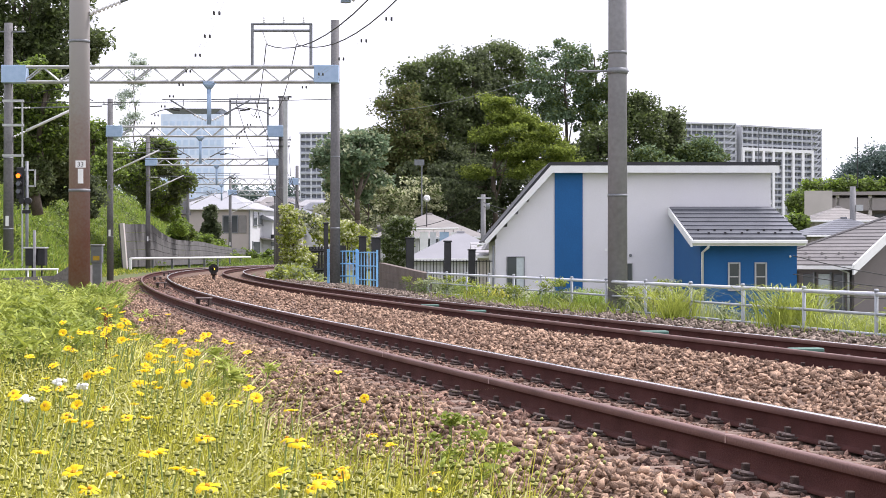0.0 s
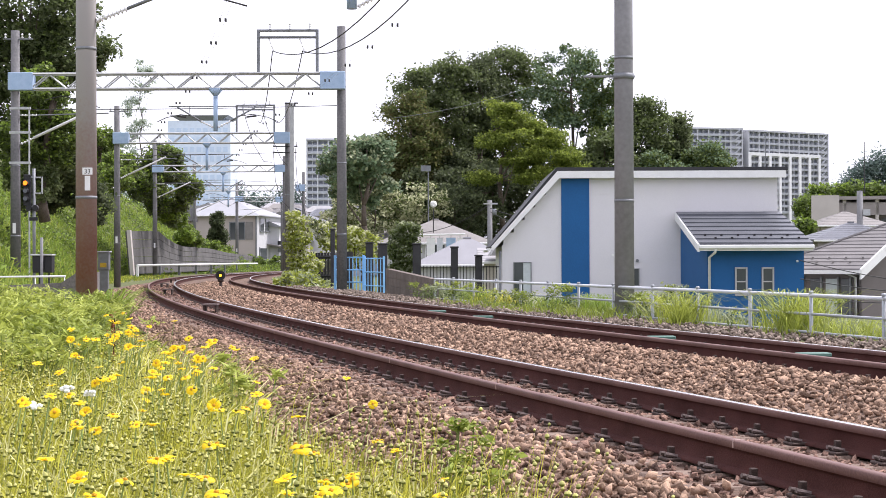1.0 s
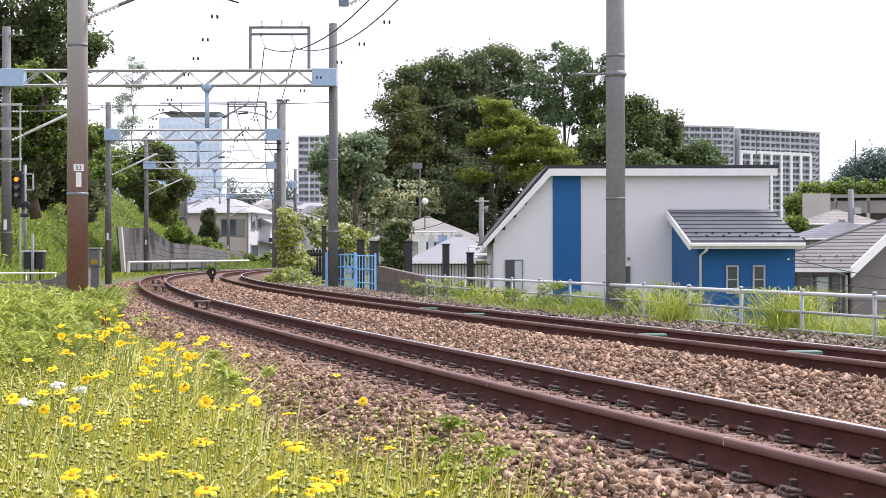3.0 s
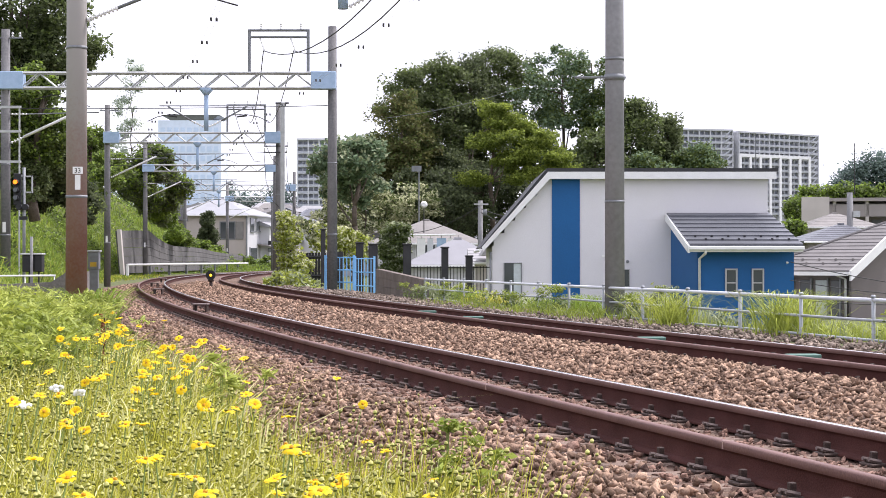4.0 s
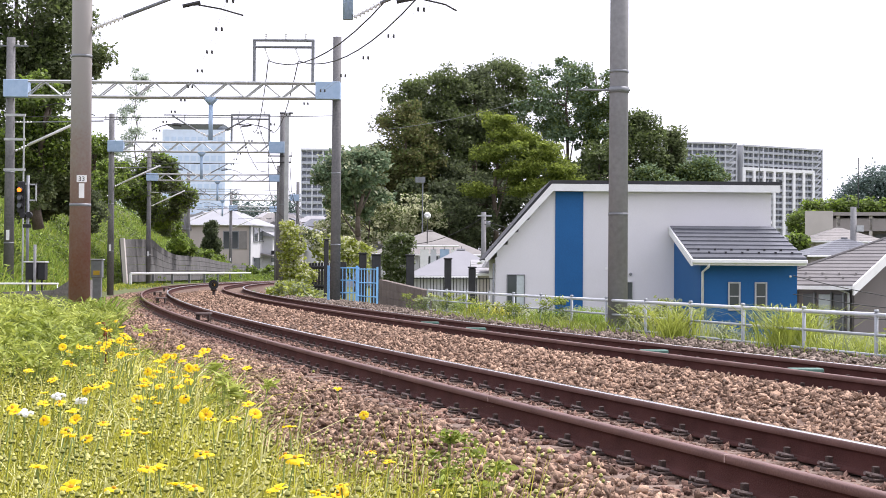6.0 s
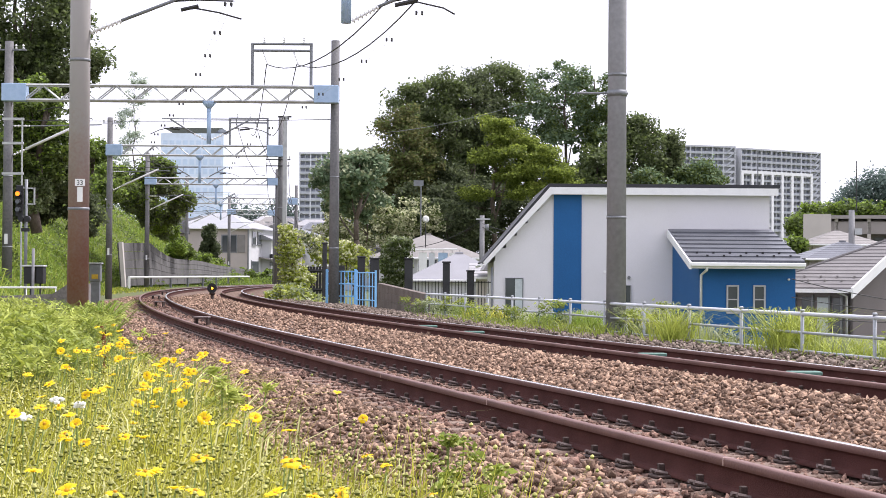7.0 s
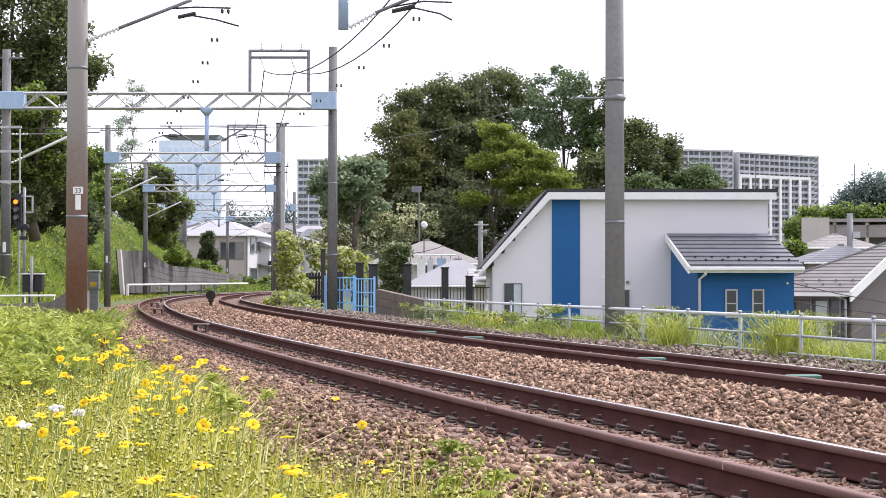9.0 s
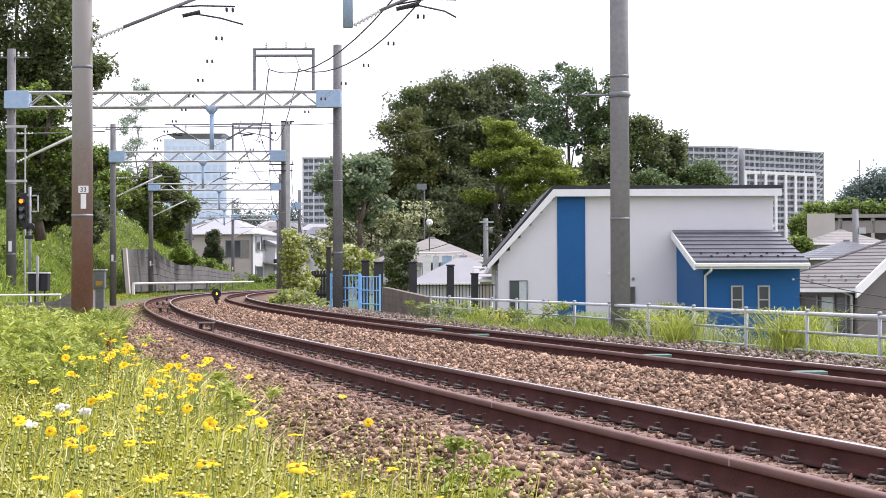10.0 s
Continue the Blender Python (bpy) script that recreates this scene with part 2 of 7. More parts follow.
# ---- ballast bed ----
def build_ballast():
    ss = np.arange(-16, 200, 1.0)
    uu = np.concatenate([np.arange(-2.5, 6.5, 0.3)])
    P = []
    for s in ss:
        p = on(np.full(len(uu), s), uu)
        p[:, 2] = ground_z(s, uu) + 0.015
        p[0, 2] -= 0.2
        p[-1, 2] -= 0.2
        P.append(p)
    ns, nu = len(ss), len(uu)
    idx = np.arange(ns * nu).reshape(ns, nu)
    f = np.stack([idx[:-1, :-1], idx[:-1, 1:], idx[1:, 1:], idx[1:, :-1]], -1).reshape(-1, 4)
    return tagged(new("ballast_bed", sheet("ballast_bed", np.array(P).reshape(-1, 3), f, M_BALLAST, True)), "rust-brown stone ballast under both tracks", "ballast", kind="structure")


BED = build_ballast()

BLOCK_V = np.array([[x, y, z] for x in (-1, 1) for y in (-1, 1) for z in (-1, 1)], float) * 0.72
BLOCK_F = np.array([[0, 1, 3, 2], [4, 6, 7, 5], [0, 4, 5, 1], [2, 3, 7, 6], [0, 2, 6, 4], [1, 5, 7, 3]])


def stones(pts, sizes, rng):
    """Angular broken stones: wedge-shaped blocks with uneven corners, turned at random."""
    n = len(pts)
    V = np.repeat(BLOCK_V[None], n, 0)
    V = V + rng.uniform(-0.42, 0.42, V.shape)
    V[:, 4:, 1] *= rng.uniform(0.25, 1.0, (n, 1))
    V[:, 1::2, 0] *= rng.uniform(0.45, 1.0, (n, 1))
    V = V * rng.uniform(0.5, 1.25, (n, 1, 3)) * np.array([1.32, 1.0, 0.56])
    # they lie flat, more or less, in any direction
    q = rng.normal(size=(n, 4)) * np.array([1.0, 0.42, 0.42, 1.0])
    q /= np.linalg.norm(q, axis=1)[:, None]
    w, x, y, z = q.T
    R = np.stack([1 - 2 * (y * y + z * z), 2 * (x * y - z * w), 2 * (x * z + y * w), 2 * (x * y + z * w), 1 - 2 * (x * x + z * z), 2 * (y * z - x * w), 2 * (x * z - y * w), 2 * (y * z + x * w), 1 - 2 * (x * x + y * y)], -1).reshape(n, 3, 3)
    V = np.einsum("nij,nvj->nvi", R, V) * (sizes / 2)[:, None, None] + pts[:, None, :]
    F = BLOCK_F[None] + (np.arange(n) * len(BLOCK_V))[:, None, None]
    return V.reshape(-1, 3), F.reshape(-1, 4)


def scatter_stones(name, label, n, s_rng, u_rng, size, material, rng, power=1.0, keep=None):
    s = s_rng[0] + (s_rng[1] - s_rng[0]) * rng.random(n) ** power
    u = rng.uniform(*u_rng, n)
    ok = np.ones(n, bool)
    for c in (0.0, GAUGE, SPACING, SPACING + GAUGE):
        ok &= np.abs(u - c) > 0.10
    shoulder = ((u > -0.6) & (u < -0.1)) | ((u > GAUGE + 0.1) & (u < GAUGE + 0.45))
    ok &= ~shoulder | (rng.random(n) < 0.92)
    s, u, shoulder = s[ok], u[ok], shoulder[ok]
    p = on(s, u)
    sz = size * rng.uniform(0.6, 1.35, len(s)) * (1 + np.clip(s - 12, 0, 60) * 0.005)
    p[:, 2] = ground_z(s, u) + 0.015 + sz * rng.uniform(-0.1, 0.5, len(s))
    # lower and thinner over the sleepers inside the gauge
    inside = ((u > 0) & (u < GAUGE)) | ((u > SPACING) & (u < SPACING + GAUGE))
    p[inside, 2] -= 0.015
    p[shoulder, 2] -= 0.010
    # brake and rail dust browns stones by the rails; shadows are in the colour
    dusty_shaded = ((u > -0.40) & (u < 1.36)) | ((u > 3.36) & (u < 5.1))
    for pick, m in ((~dusty_shaded, material), (dusty_shaded, M_STONER)):
        if pick.any():
            v, f = stones(p[pick], sz[pick], rng)
            tagged(part(name, sheet(name, v, f, m), m, BED, label), kind="stuff")


RNG = np.random.default_rng(5)
scatter_stones("ballast_stones", "", 78000, (2.5, 26), (-2.6, 5.5), 0.052, M_STONE, RNG, 1.2)
scatter_stones("ballast_stones", "", 34000, (24, 80), (-2.6, 5.5), 0.058, M_STONE, RNG, 1.25)
scatter_stones("ballast_stones", "", 3000, (-15, 3), (-2.6, 5.5), 0.07, M_STONE, RNG, 1.0)
scatter_stones("gravel_stones", "dull brown gravel on the verge by the fence", 10000, (6, 64), (5.4, 6.8), 0.058, M_GRAVEL, RNG, 1.0)


def single_stones():
    shapes = []
    for k in range(12):
        v, f = stones(np.zeros((1, 3)), np.array([0.07]), RNG)
        shapes.append(sheet("ballast_stone", v, f, M_STONEP))
    for k in range(280):
        s = RNG.uniform(3.6, 9.0)
        u = RNG.uniform(-2.3, -0.3)
        p = on(s, u)
        ob = part("ballast_stone", shapes[k % 12], None, BED)
        ob.matrix_basis = pose(p[0], p[1], float(ground_z(s, u)) + 0.045, RNG.uniform(0, 360), RNG.uniform(0, 360), RNG.uniform(0, 360))


# ---- rails ----
RAIL_PROFILE = [(-0.0725, -0.174), (-0.0725, -0.162), (-0.020, -0.148), (-0.0085, -0.130), (-0.0085, -0.060), (-0.030, -0.045), (-0.0325, -0.010), (-0.026, -0.001),
                (0.026, -0.001), (0.0325, -0.010), (0.030, -0.045), (0.0085, -0.060), (0.0085, -0.130), (0.020, -0.148), (0.0725, -0.162), (0.0725, -0.174)]


def build_rail(u0, z0, label, shine):
    ss = np.concatenate([np.arange(-16, 40, 0.5), np.arange(40, 205, 1.0)])
    prof = RAIL_PROFILE
    k = len(prof)
    V = []
    for du, dz in prof:
        p = on(ss, u0 + du)
        p[:, 2] = z0 + dz
        V.append(p)
    V = np.array(V).transpose(1, 0, 2).reshape(-1, 3)
    idx = np.arange(len(ss) * k).reshape(len(ss), k)
    ob = thing("rail", label, "rail", "rails of the two tracks")
    for name, segs in (("foot", (0, 1, 13, 14)), ("web", (2, 3, 11, 12)), ("head", (4, 5, 6, 7, 8, 9, 10))):
        f = np.concatenate([np.stack([idx[:-1, j], idx[:-1, j + 1], idx[1:, j + 1], idx[1:, j]], -1) for j in segs])
        me = sheet(name, V, f, M_RAIL)
        if name == "head":
            me.materials.append(M_RAILHEAD)
            me.materials.append(M_RAILTOP)
            mi = np.concatenate([np.full(len(ss) - 1, 2 if j in shine else (1 if j in (5, 6, 7, 8, 9) else 0), dtype=np.int32) for j in segs])
            me.polygons.foreach_set("material_index", mi)
        part(name, me, None, ob)
    return ob


build_rail(0.0, 0.007, "curved rusty steel rail with a dull brown head", [])
build_rail(GAUGE, 0.0, "curved rusty steel rail with a polished running edge", [7, 8])
build_rail(SPACING, 0.067, "curved rusty steel rail with a dull brown head", [])
build_rail(SPACING + GAUGE, 0.06, "curved rusty steel rail with a polished running edge", [7])


# ---- sleepers with their fastenings ----
def build_sleepers():
    bm = bmesh.new()
    box(bm, -0.50, 1.57, -0.11, 0.11, -0.36, -0.178, 0.02)
    body = mesh_of("sleeper_body", bm, M_SLEEPER)
    bm = bmesh.new()
    box(bm, -0.055, 0.055, -0.07, 0.07, -0.178, -0.158, 0.006)
    box(bm, -0.035, 0.02, -0.05, 0.05, -0.158, -0.142, 0.005)
    base = mesh_of("fastening_plate", bm, M_FAST)
    bm = bmesh.new()
    box(bm, -0.018, 0.018, -0.018, 0.018, -0.142, -0.095, 0.004)
    bolt = mesh_of("bolt", bm, M_FAST)
    bm = bmesh.new()
    tube(bm, (-0.05, 0.035, -0.135), (0.02, 0.045, -0.15), 0.013, 0.013, 6)
    tube(bm, (-0.05, -0.035, -0.135), (0.02, -0.045, -0.15), 0.013, 0.013, 6)
    clip = mesh_of("spring_clip", bm, M_CLIP)
    for tr, u0, z0, s_end in ((0, 0.0, 0.0, 54), (1, SPACING, 0.06, 36)):
        s = -6.36
        while s < s_end:
            th = math.degrees(float(np.interp(s, TS, TH)))
            x, y, _ = on(s, u0)
            ob = thing("sleeper", "weathered concrete sleeper half buried in brown ballast", "sleeper", "sleepers under the rails", at=(x, y, z0), rz=th)
            part("body", body, None, ob)
            for c in ((-0.105, 1), (0.105, -1), (GAUGE - 0.105, 1), (GAUGE + 0.105, -1)):
                fp = part("fastening", base, None, ob)
                fp.matrix_basis = pose(c[0], 0, 0, 0, 0, 0 if c[1] > 0 else 180)
                if 0 < s < 34:
                    part("bolt", bolt, None, fp)
                    part("spring_clip", clip, None, fp)
            s += 0.54


build_sleepers()


# ---- catenary gantries ----
def pole_part(ob, x, y, z0, z1, r0, r1, material, label=""):
    bm = tubem((x, y, z0), (x, y, z1), r0, r1, 24)
    p = part("pole", bm, material, ob, label)
    for zz in (0.24, 0.5, 0.78):
        z = z0 + (z1 - z0) * zz
        rr = r0 + (r1 - r0) * zz + 0.006
        part("band", tubem((x, y, z), (x, y, z + 0.05), rr, rr, 20), M_GREYST, p)
    return p


def truss(ob, a, b, z0, z1, w=0.3):
    """A box truss between a and b (x, y), with plated ends."""
    a, b = Vector((*a, 0)), Vector((*b, 0))
    d = (b - a).normalized()
    nrm = Vector((-d.y, d.x, 0)) * (w / 2)
    L = (b - a).length
    for sgn in (-1, 1):
        for z in (z0, z1):
            part("chord", tubem(a + nrm * sgn + Vector((0, 0, z)), b + nrm * sgn + Vector((0, 0, z)), 0.045, 0.045, 4), M_STEEL, ob)
    n = int(round((L - 1.2) / 0.62))
    for sgn in (-1, 1):
        for i in range(n):
            p0 = a + d * (0.6 + (L - 1.2) * i / n)
            p1 = a + d * (0.6 + (L - 1.2) * (i + 1) / n)
            za, zb = (z0, z1) if i % 2 == 0 else (z1, z0)
            part("brace", tubem(p0 + nrm * sgn + Vector((0, 0, za)), p1 + nrm * sgn + Vector((0, 0, zb)), 0.026, 0.026, 4), M_STEEL, ob)
    ang = math.degrees(math.atan2(d.y, d.x))
    for c in (a + d * 0.28, b - d * 0.28):
        pl = part("end_plate", boxm(-0.42, 0.42, -w / 2 - 0.07, w / 2 + 0.07, z0 - 0.04, z1 + 0.05, 0.015), M_BLUEST, ob, "pale blue plated beam end")
        pl.matrix_basis = pose(c.x, c.y, 0, 0, 0, ang)


def insulator(ob, a, b, n=6, r=0.055):
    """A rod with ceramic sheds from a to b."""
    a, b = Vector(a), Vector(b)
    bm = bmesh.new()
    tube(bm, a, b, 0.02, 0.02, 6)
    for i in range(n):
        p = a.lerp(b, (i + 0.5) / n)
        dd = (b - a).normalized() * 0.018
        tube(bm, p - dd, p + dd, r, r * 0.55, 10)
    return part("insulator", bm, M_CERAM, ob, "white ceramic insulator")


def drop_post(ob, x, y, z_top, z_bot, w=0.075):
    bm = bmesh.new()
    tube(bm, (x, y, z_bot), (x, y, z_top - 0.25), w, w, 8)
    tube(bm, (x, y, z_top - 0.25), (x, y, z_top), w, 0.28, 8)
    return part("drop_post", bm, M_BLUEST, ob)


def arm(ob, x, y, z, side, reach=1.9, r=0.028, pole_r=0.08):
    """A cantilever: an upper tube with insulator, a strut and a steady arm that holds the contact wire."""
    x0 = x + side * pole_r
    tip = (x + side * reach, y, z)
    insulator(ob, (x0, y, z - 0.72), (x0 + side * 0.45, y, z - 0.5), 5)
    bm = bmesh.new()
    tube(bm, (x0 + side * 0.42, y, z - 0.51), (x + side * reach * 0.82, y, z - 0.02), r, r, 8)
    part("cantilever_tube", bm, M_GREYST, ob)
    part("tie_bar", tubem((x0, y, z), tip, r * 0.7, r * 0.7, 8), M_GREYST, ob)
    part("hanger", tubem((x + side * reach * 0.55, y, z - 0.22), (x + side * reach * 0.55, y, z), r * 0.6, r * 0.6, 6), M_GREYST, ob)
    bm = bmesh.new()
    zc = z - 0.33
    line(bm, [(x + side * reach * 0.45, y, zc), (x + side * reach * 0.75, y, zc + 0.05), (x + side * reach * 1.05, y, zc - 0.05), (x + side * reach * 1.25, y, zc - 0.2)], 0.016)
    part("steady_arm", bm, M_WIRE, ob)
    part("wire_clamp", tubem((x + side * reach * 0.62, y, zc - 0.04), (x + side * reach * 0.82, y, zc), 0.035, 0.035, 6), M_WIRE, ob)


def portal(ob, xa, xb, y, z0, z1):
    """A frame on top of the beam that carries the feeder wires."""
    for x in (xa, xb):
        part("frame_leg", tubem((x, y, z0), (x, y, z1), 0.055, 0.055, 6), M_GREYST, ob)
    for z in (z1, z1 - 0.23):
        part("frame_bar", tubem((xa - 0.05, y, z), (xb + 0.05, y, z), 0.05, 0.05, 6), M_GREYST, ob)
    for i in range(3):
        x = xa + 0.4 + i * (xb - xa - 0.65) / 2
        insulator(ob, (x, y, z1 + 0.02), (x, y, z1 + 0.26), 3, 0.045)
    for i in range(2):
        x = xa + 0.35 + i * 1.05
        insulator(ob, (x, y, z1 - 0.25), (x + 0.18, y, z1 - 0.72), 4, 0.035)


def number_plate(ob, x, y, z, r):
    """The pole's small white plates; the pole's number on top."""
    part("number_plate", boxm(x - 0.085, x + 0.085, y - r - 0.02, y - r - 0.008, z, z + 0.12), M_WHITE, ob, "white metal plate with black digits")
    lettering(ob, "33", x, y - r - 0.023, z + 0.018, 0.115, M_BLACK)
    part("lower_plate", boxm(x - 0.045, x + 0.045, y - r - 0.02, y - r - 0.008, z - 0.27, z - 0.02), M_WHITE, ob)


def rust_pole_mat():
    m = mat("rust_stained_concrete", (0.215, 0.078, 0.048), 0.62, scale=1.2, fine=22, bump=0.06, other=(0.30, 0.282, 0.262))
    n, ln = m.node_tree.nodes, m.node_tree.links
    co = n["Texture Coordinate"]
    sep = n.new("ShaderNodeSeparateXYZ")
    ln.new(co.outputs["Object"], sep.inputs[0])
    rise = n.new("ShaderNodeMapRange")
    rise.inputs["From Min"].default_value = 1.1
    rise.inputs["From Max"].default_value = 4.4
    ln.new(sep.outputs["Z"], rise.inputs["Value"])
    mix = n["Mix"]
    old = mix.inputs[0].links[0].from_socket
    blend = n.new("ShaderNodeMath")
    blend.operation = "MULTIPLY_ADD"
    blend.inputs[1].default_value = 0.35
    ln.new(old, blend.inputs[0])
    ln.new(rise.outputs[0], blend.inputs[2])
    ln.new(blend.outputs[0], mix.inputs[0])
    return m


M_RUSTPOLE = rust_pole_mat()


def lettering(ob, text, x, y, z, size, material):
    """Flat letters that face the track."""
    cu = bpy.data.curves.new("digits", "FONT")
    cu.body, cu.size, cu.align_x = text, size, "CENTER"
    tmp = bpy.data.objects.new("digits", cu)
    scene.collection.objects.link(tmp)
    bpy.context.view_layer.update()
    me = bpy.data.meshes.new_from_object(tmp.evaluated_get(bpy.context.evaluated_depsgraph_get()))
    bpy.data.objects.remove(tmp)
    me.materials.clear()
    me.materials.append(material)
    p = part("digits", me, None, ob, "bold black digits")
    p.matrix_basis = pose(x, y, z, 90, 0, 0)


def gantry_near():
    ob = thing("catenary_gantry", "tall concrete poles and a steel beam over two tracks", "gantry", "catenary gantries")
    xl, yl, xr, yr = -6.22, 29.0, 3.13, 30.4
    pole_part(ob, xl, yl, -0.3, 9.5, 0.185, 0.16, M_RUSTPOLE, "concrete pole, rust-stained towards its foot")
    pole_part(ob, xr, yr, -0.35, 9.5, 0.18, 0.155, M_CONC)
    number_plate(ob, xl + 0.06, yl, 2.46, 0.178)
    truss(ob, (xl, yl), (xr, yr), 6.9, 7.4)
    part("pole_arm", tubem((xr - 0.72, yr, 4.27), (xr + 0.2, yr, 4.27), 0.022, 0.022, 6), M_GREYST, ob)
    part("pole_clamp", tubem((xr, yr, 4.22), (xr, yr, 4.32), 0.185, 0.185, 20), M_GREYST, ob)
    y = 29.6
    drop_post(ob, -1.70, y, 6.9, 5.38, 0.09)
    # brackets over both tracks
    insulator(ob, (xl + 0.17, yl, 5.10), (xl + 0.72, yl, 5.32), 8)
    bm = bmesh.new()
    tube(bm, (xl + 0.70, yl, 5.31), (xl + 1.95, yl, 5.80), 0.03, 0.03, 8)
    part("cantilever_tube", bm, M_GREYST, ob)
    part("tie_bar", tubem((xl + 0.17, yl, 6.05), (xl + 2.6, yl, 6.05), 0.022, 0.022, 6), M_GREYST, ob)
    bm = bmesh.new()
    line(bm, [(-4.62, yl, 5.65), (-4.2, yl, 5.675), (-3.6, yl, 5.66)], 0.016)
    part("registration_arm", bm, M_WIRE, ob)
    bm = bmesh.new()
    line(bm, [(-4.5, yl, 5.50), (-4.25, yl, 5.53), (-3.85, yl, 5.46), (-3.46, yl, 5.35)], 0.016)
    part("steady_arm", bm, M_WIRE, ob)
    part("wire_clamp", tubem((-4.5, yl, 5.50), (-4.2, yl, 5.57), 0.035, 0.035, 6), M_WIRE, ob)
    insulator(ob, (-1.6, y, 5.42), (-1.12, y, 5.68), 7)
    bm = bmesh.new()
    tube(bm, (-1.15, y, 5.67), (0.1, y, 6.2), 0.03, 0.03, 8)
    part("cantilever_tube", bm, M_GREYST, ob)
    bm = bmesh.new()
    line(bm, [(-0.85, y, 5.78), (-0.3, y, 5.88), (0.2, y, 5.86)], 0.016)
    part("registration_arm", bm, M_WIRE, ob)
    bm = bmesh.new()
    line(bm, [(-0.85, y, 5.68), (-0.45, y, 5.76), (0.0, y, 5.66), (0.2, y, 5.55)], 0.016)
    part("steady_arm", bm, M_WIRE, ob)
    part("wire_clamp", tubem((-0.85, y, 5.70), (-0.45, y, 5.80), 0.04, 0.04, 6), M_WIRE, ob)


def gantry(xl, yl, xr, yr, z0, z1, tops, r, posts, frame_x=None, tall=0.0):
    ob = thing("catenary_gantry", "grey concrete poles with a lattice steel beam over the tracks", "gantry", "catenary gantries")
    pole_part(ob, xl, yl, -0.4, tops[0], r, r * 0.8, M_CONCD)
    pole_part(ob, xr, yr, -0.4, tops[1], r, r * 0.8, M_CONCD)
    truss(ob, (xl, yl - 0.25), (xr, yr - 0.25), z0, z1)
    part("lower_plate", boxm(xl - 0.05, xl + 0.06, yl - r - 0.02, yl - r - 0.008, 1.95, 2.3), M_WHITE, ob)
    for px in posts:
        f = (px - xl) / (xr - xl)
        y = yl + (yr - yl) * f - 0.25
        drop_post(ob, px, y, z0, z0 - 1.45)
        arm(ob, px, y, z0 - 0.6, -1, 1.6)
        arm(ob, px, y, z0 - 0.6, 1, 1.7)
    # pale bracket on the bank-side pole: a rising strut and a tie with ceramic rods
    insulator(ob, (xl + r, yl, z0 - 1.85), (xl + r + 0.5, yl, z0 - 1.62), 5, 0.055)
    part("bracket_strut", tubem((xl + r + 0.45, yl, z0 - 1.64), (xl + 2.6, yl, z0 - 0.72), 0.05, 0.045, 8), M_CERAM, ob)
    insulator(ob, (xl + r, yl, z0 - 0.86), (xl + r + 0.6, yl, z0 - 0.86), 5, 0.045)
    part("bracket_tie", tubem((xl + r + 0.55, yl, z0 - 0.86), (xl + 3.2, yl, z0 - 0.80), 0.025, 0.025, 6), M_GREYST, ob)
    part("steady_arm", line(bmesh.new(), [(xl + 1.0, yl, z0 - 0.35), (xl + 1.6, yl, z0 - 0.2), (xl + 2.4, yl, z0 - 0.4), (xl + 2.9, yl, z0 - 0.62)], 0.018), M_WIRE, ob)
    for dx in (-0.32, 0.25, 0.5):
        insulator(ob, (xl + dx, yl - 0.05, tops[0] - 0.28), (xl + dx, yl - 0.05, tops[0] - 0.1), 2, 0.06)
    part("top_arm", tubem((xl - 0.4, yl - 0.05, tops[0] - 0.3), (xl + 0.6, yl - 0.05, tops[0] - 0.3), 0.03, 0.03, 6), M_GREYST, ob)
    if frame_x:
        f = (frame_x[0] - xl) / (xr - xl)
        portal(ob, frame_x[0], frame_x[1], yl + (yr - yl) * f, z1, z1 + 1.5)
    return ob


gantry_near()
gantry(-14.87, 58, -3.69, 58, 6.86, 7.37, (8.9, 9.0), 0.18, (-7.97,), (-6.53, -4.52))
gantry(-17.67, 90, -8.58, 90, 7.24, 7.75, (9.25, 9.35), 0.18, (-12.85,), (-11.3, -9.3))
gantry(-21.4, 123, -11.97, 123, 7.45, 7.9, (9.75, 8.6), 0.18, (-16.4,))
gantry(-22.6, 150, -13.0, 151, 7.2, 7.7, (9.6, 8.9), 0.18, (-19.6,))
gantry(-22.6, 180, -18.0, 182, 7.3, 7.8, (9.3, 8.0), 0.18, ())


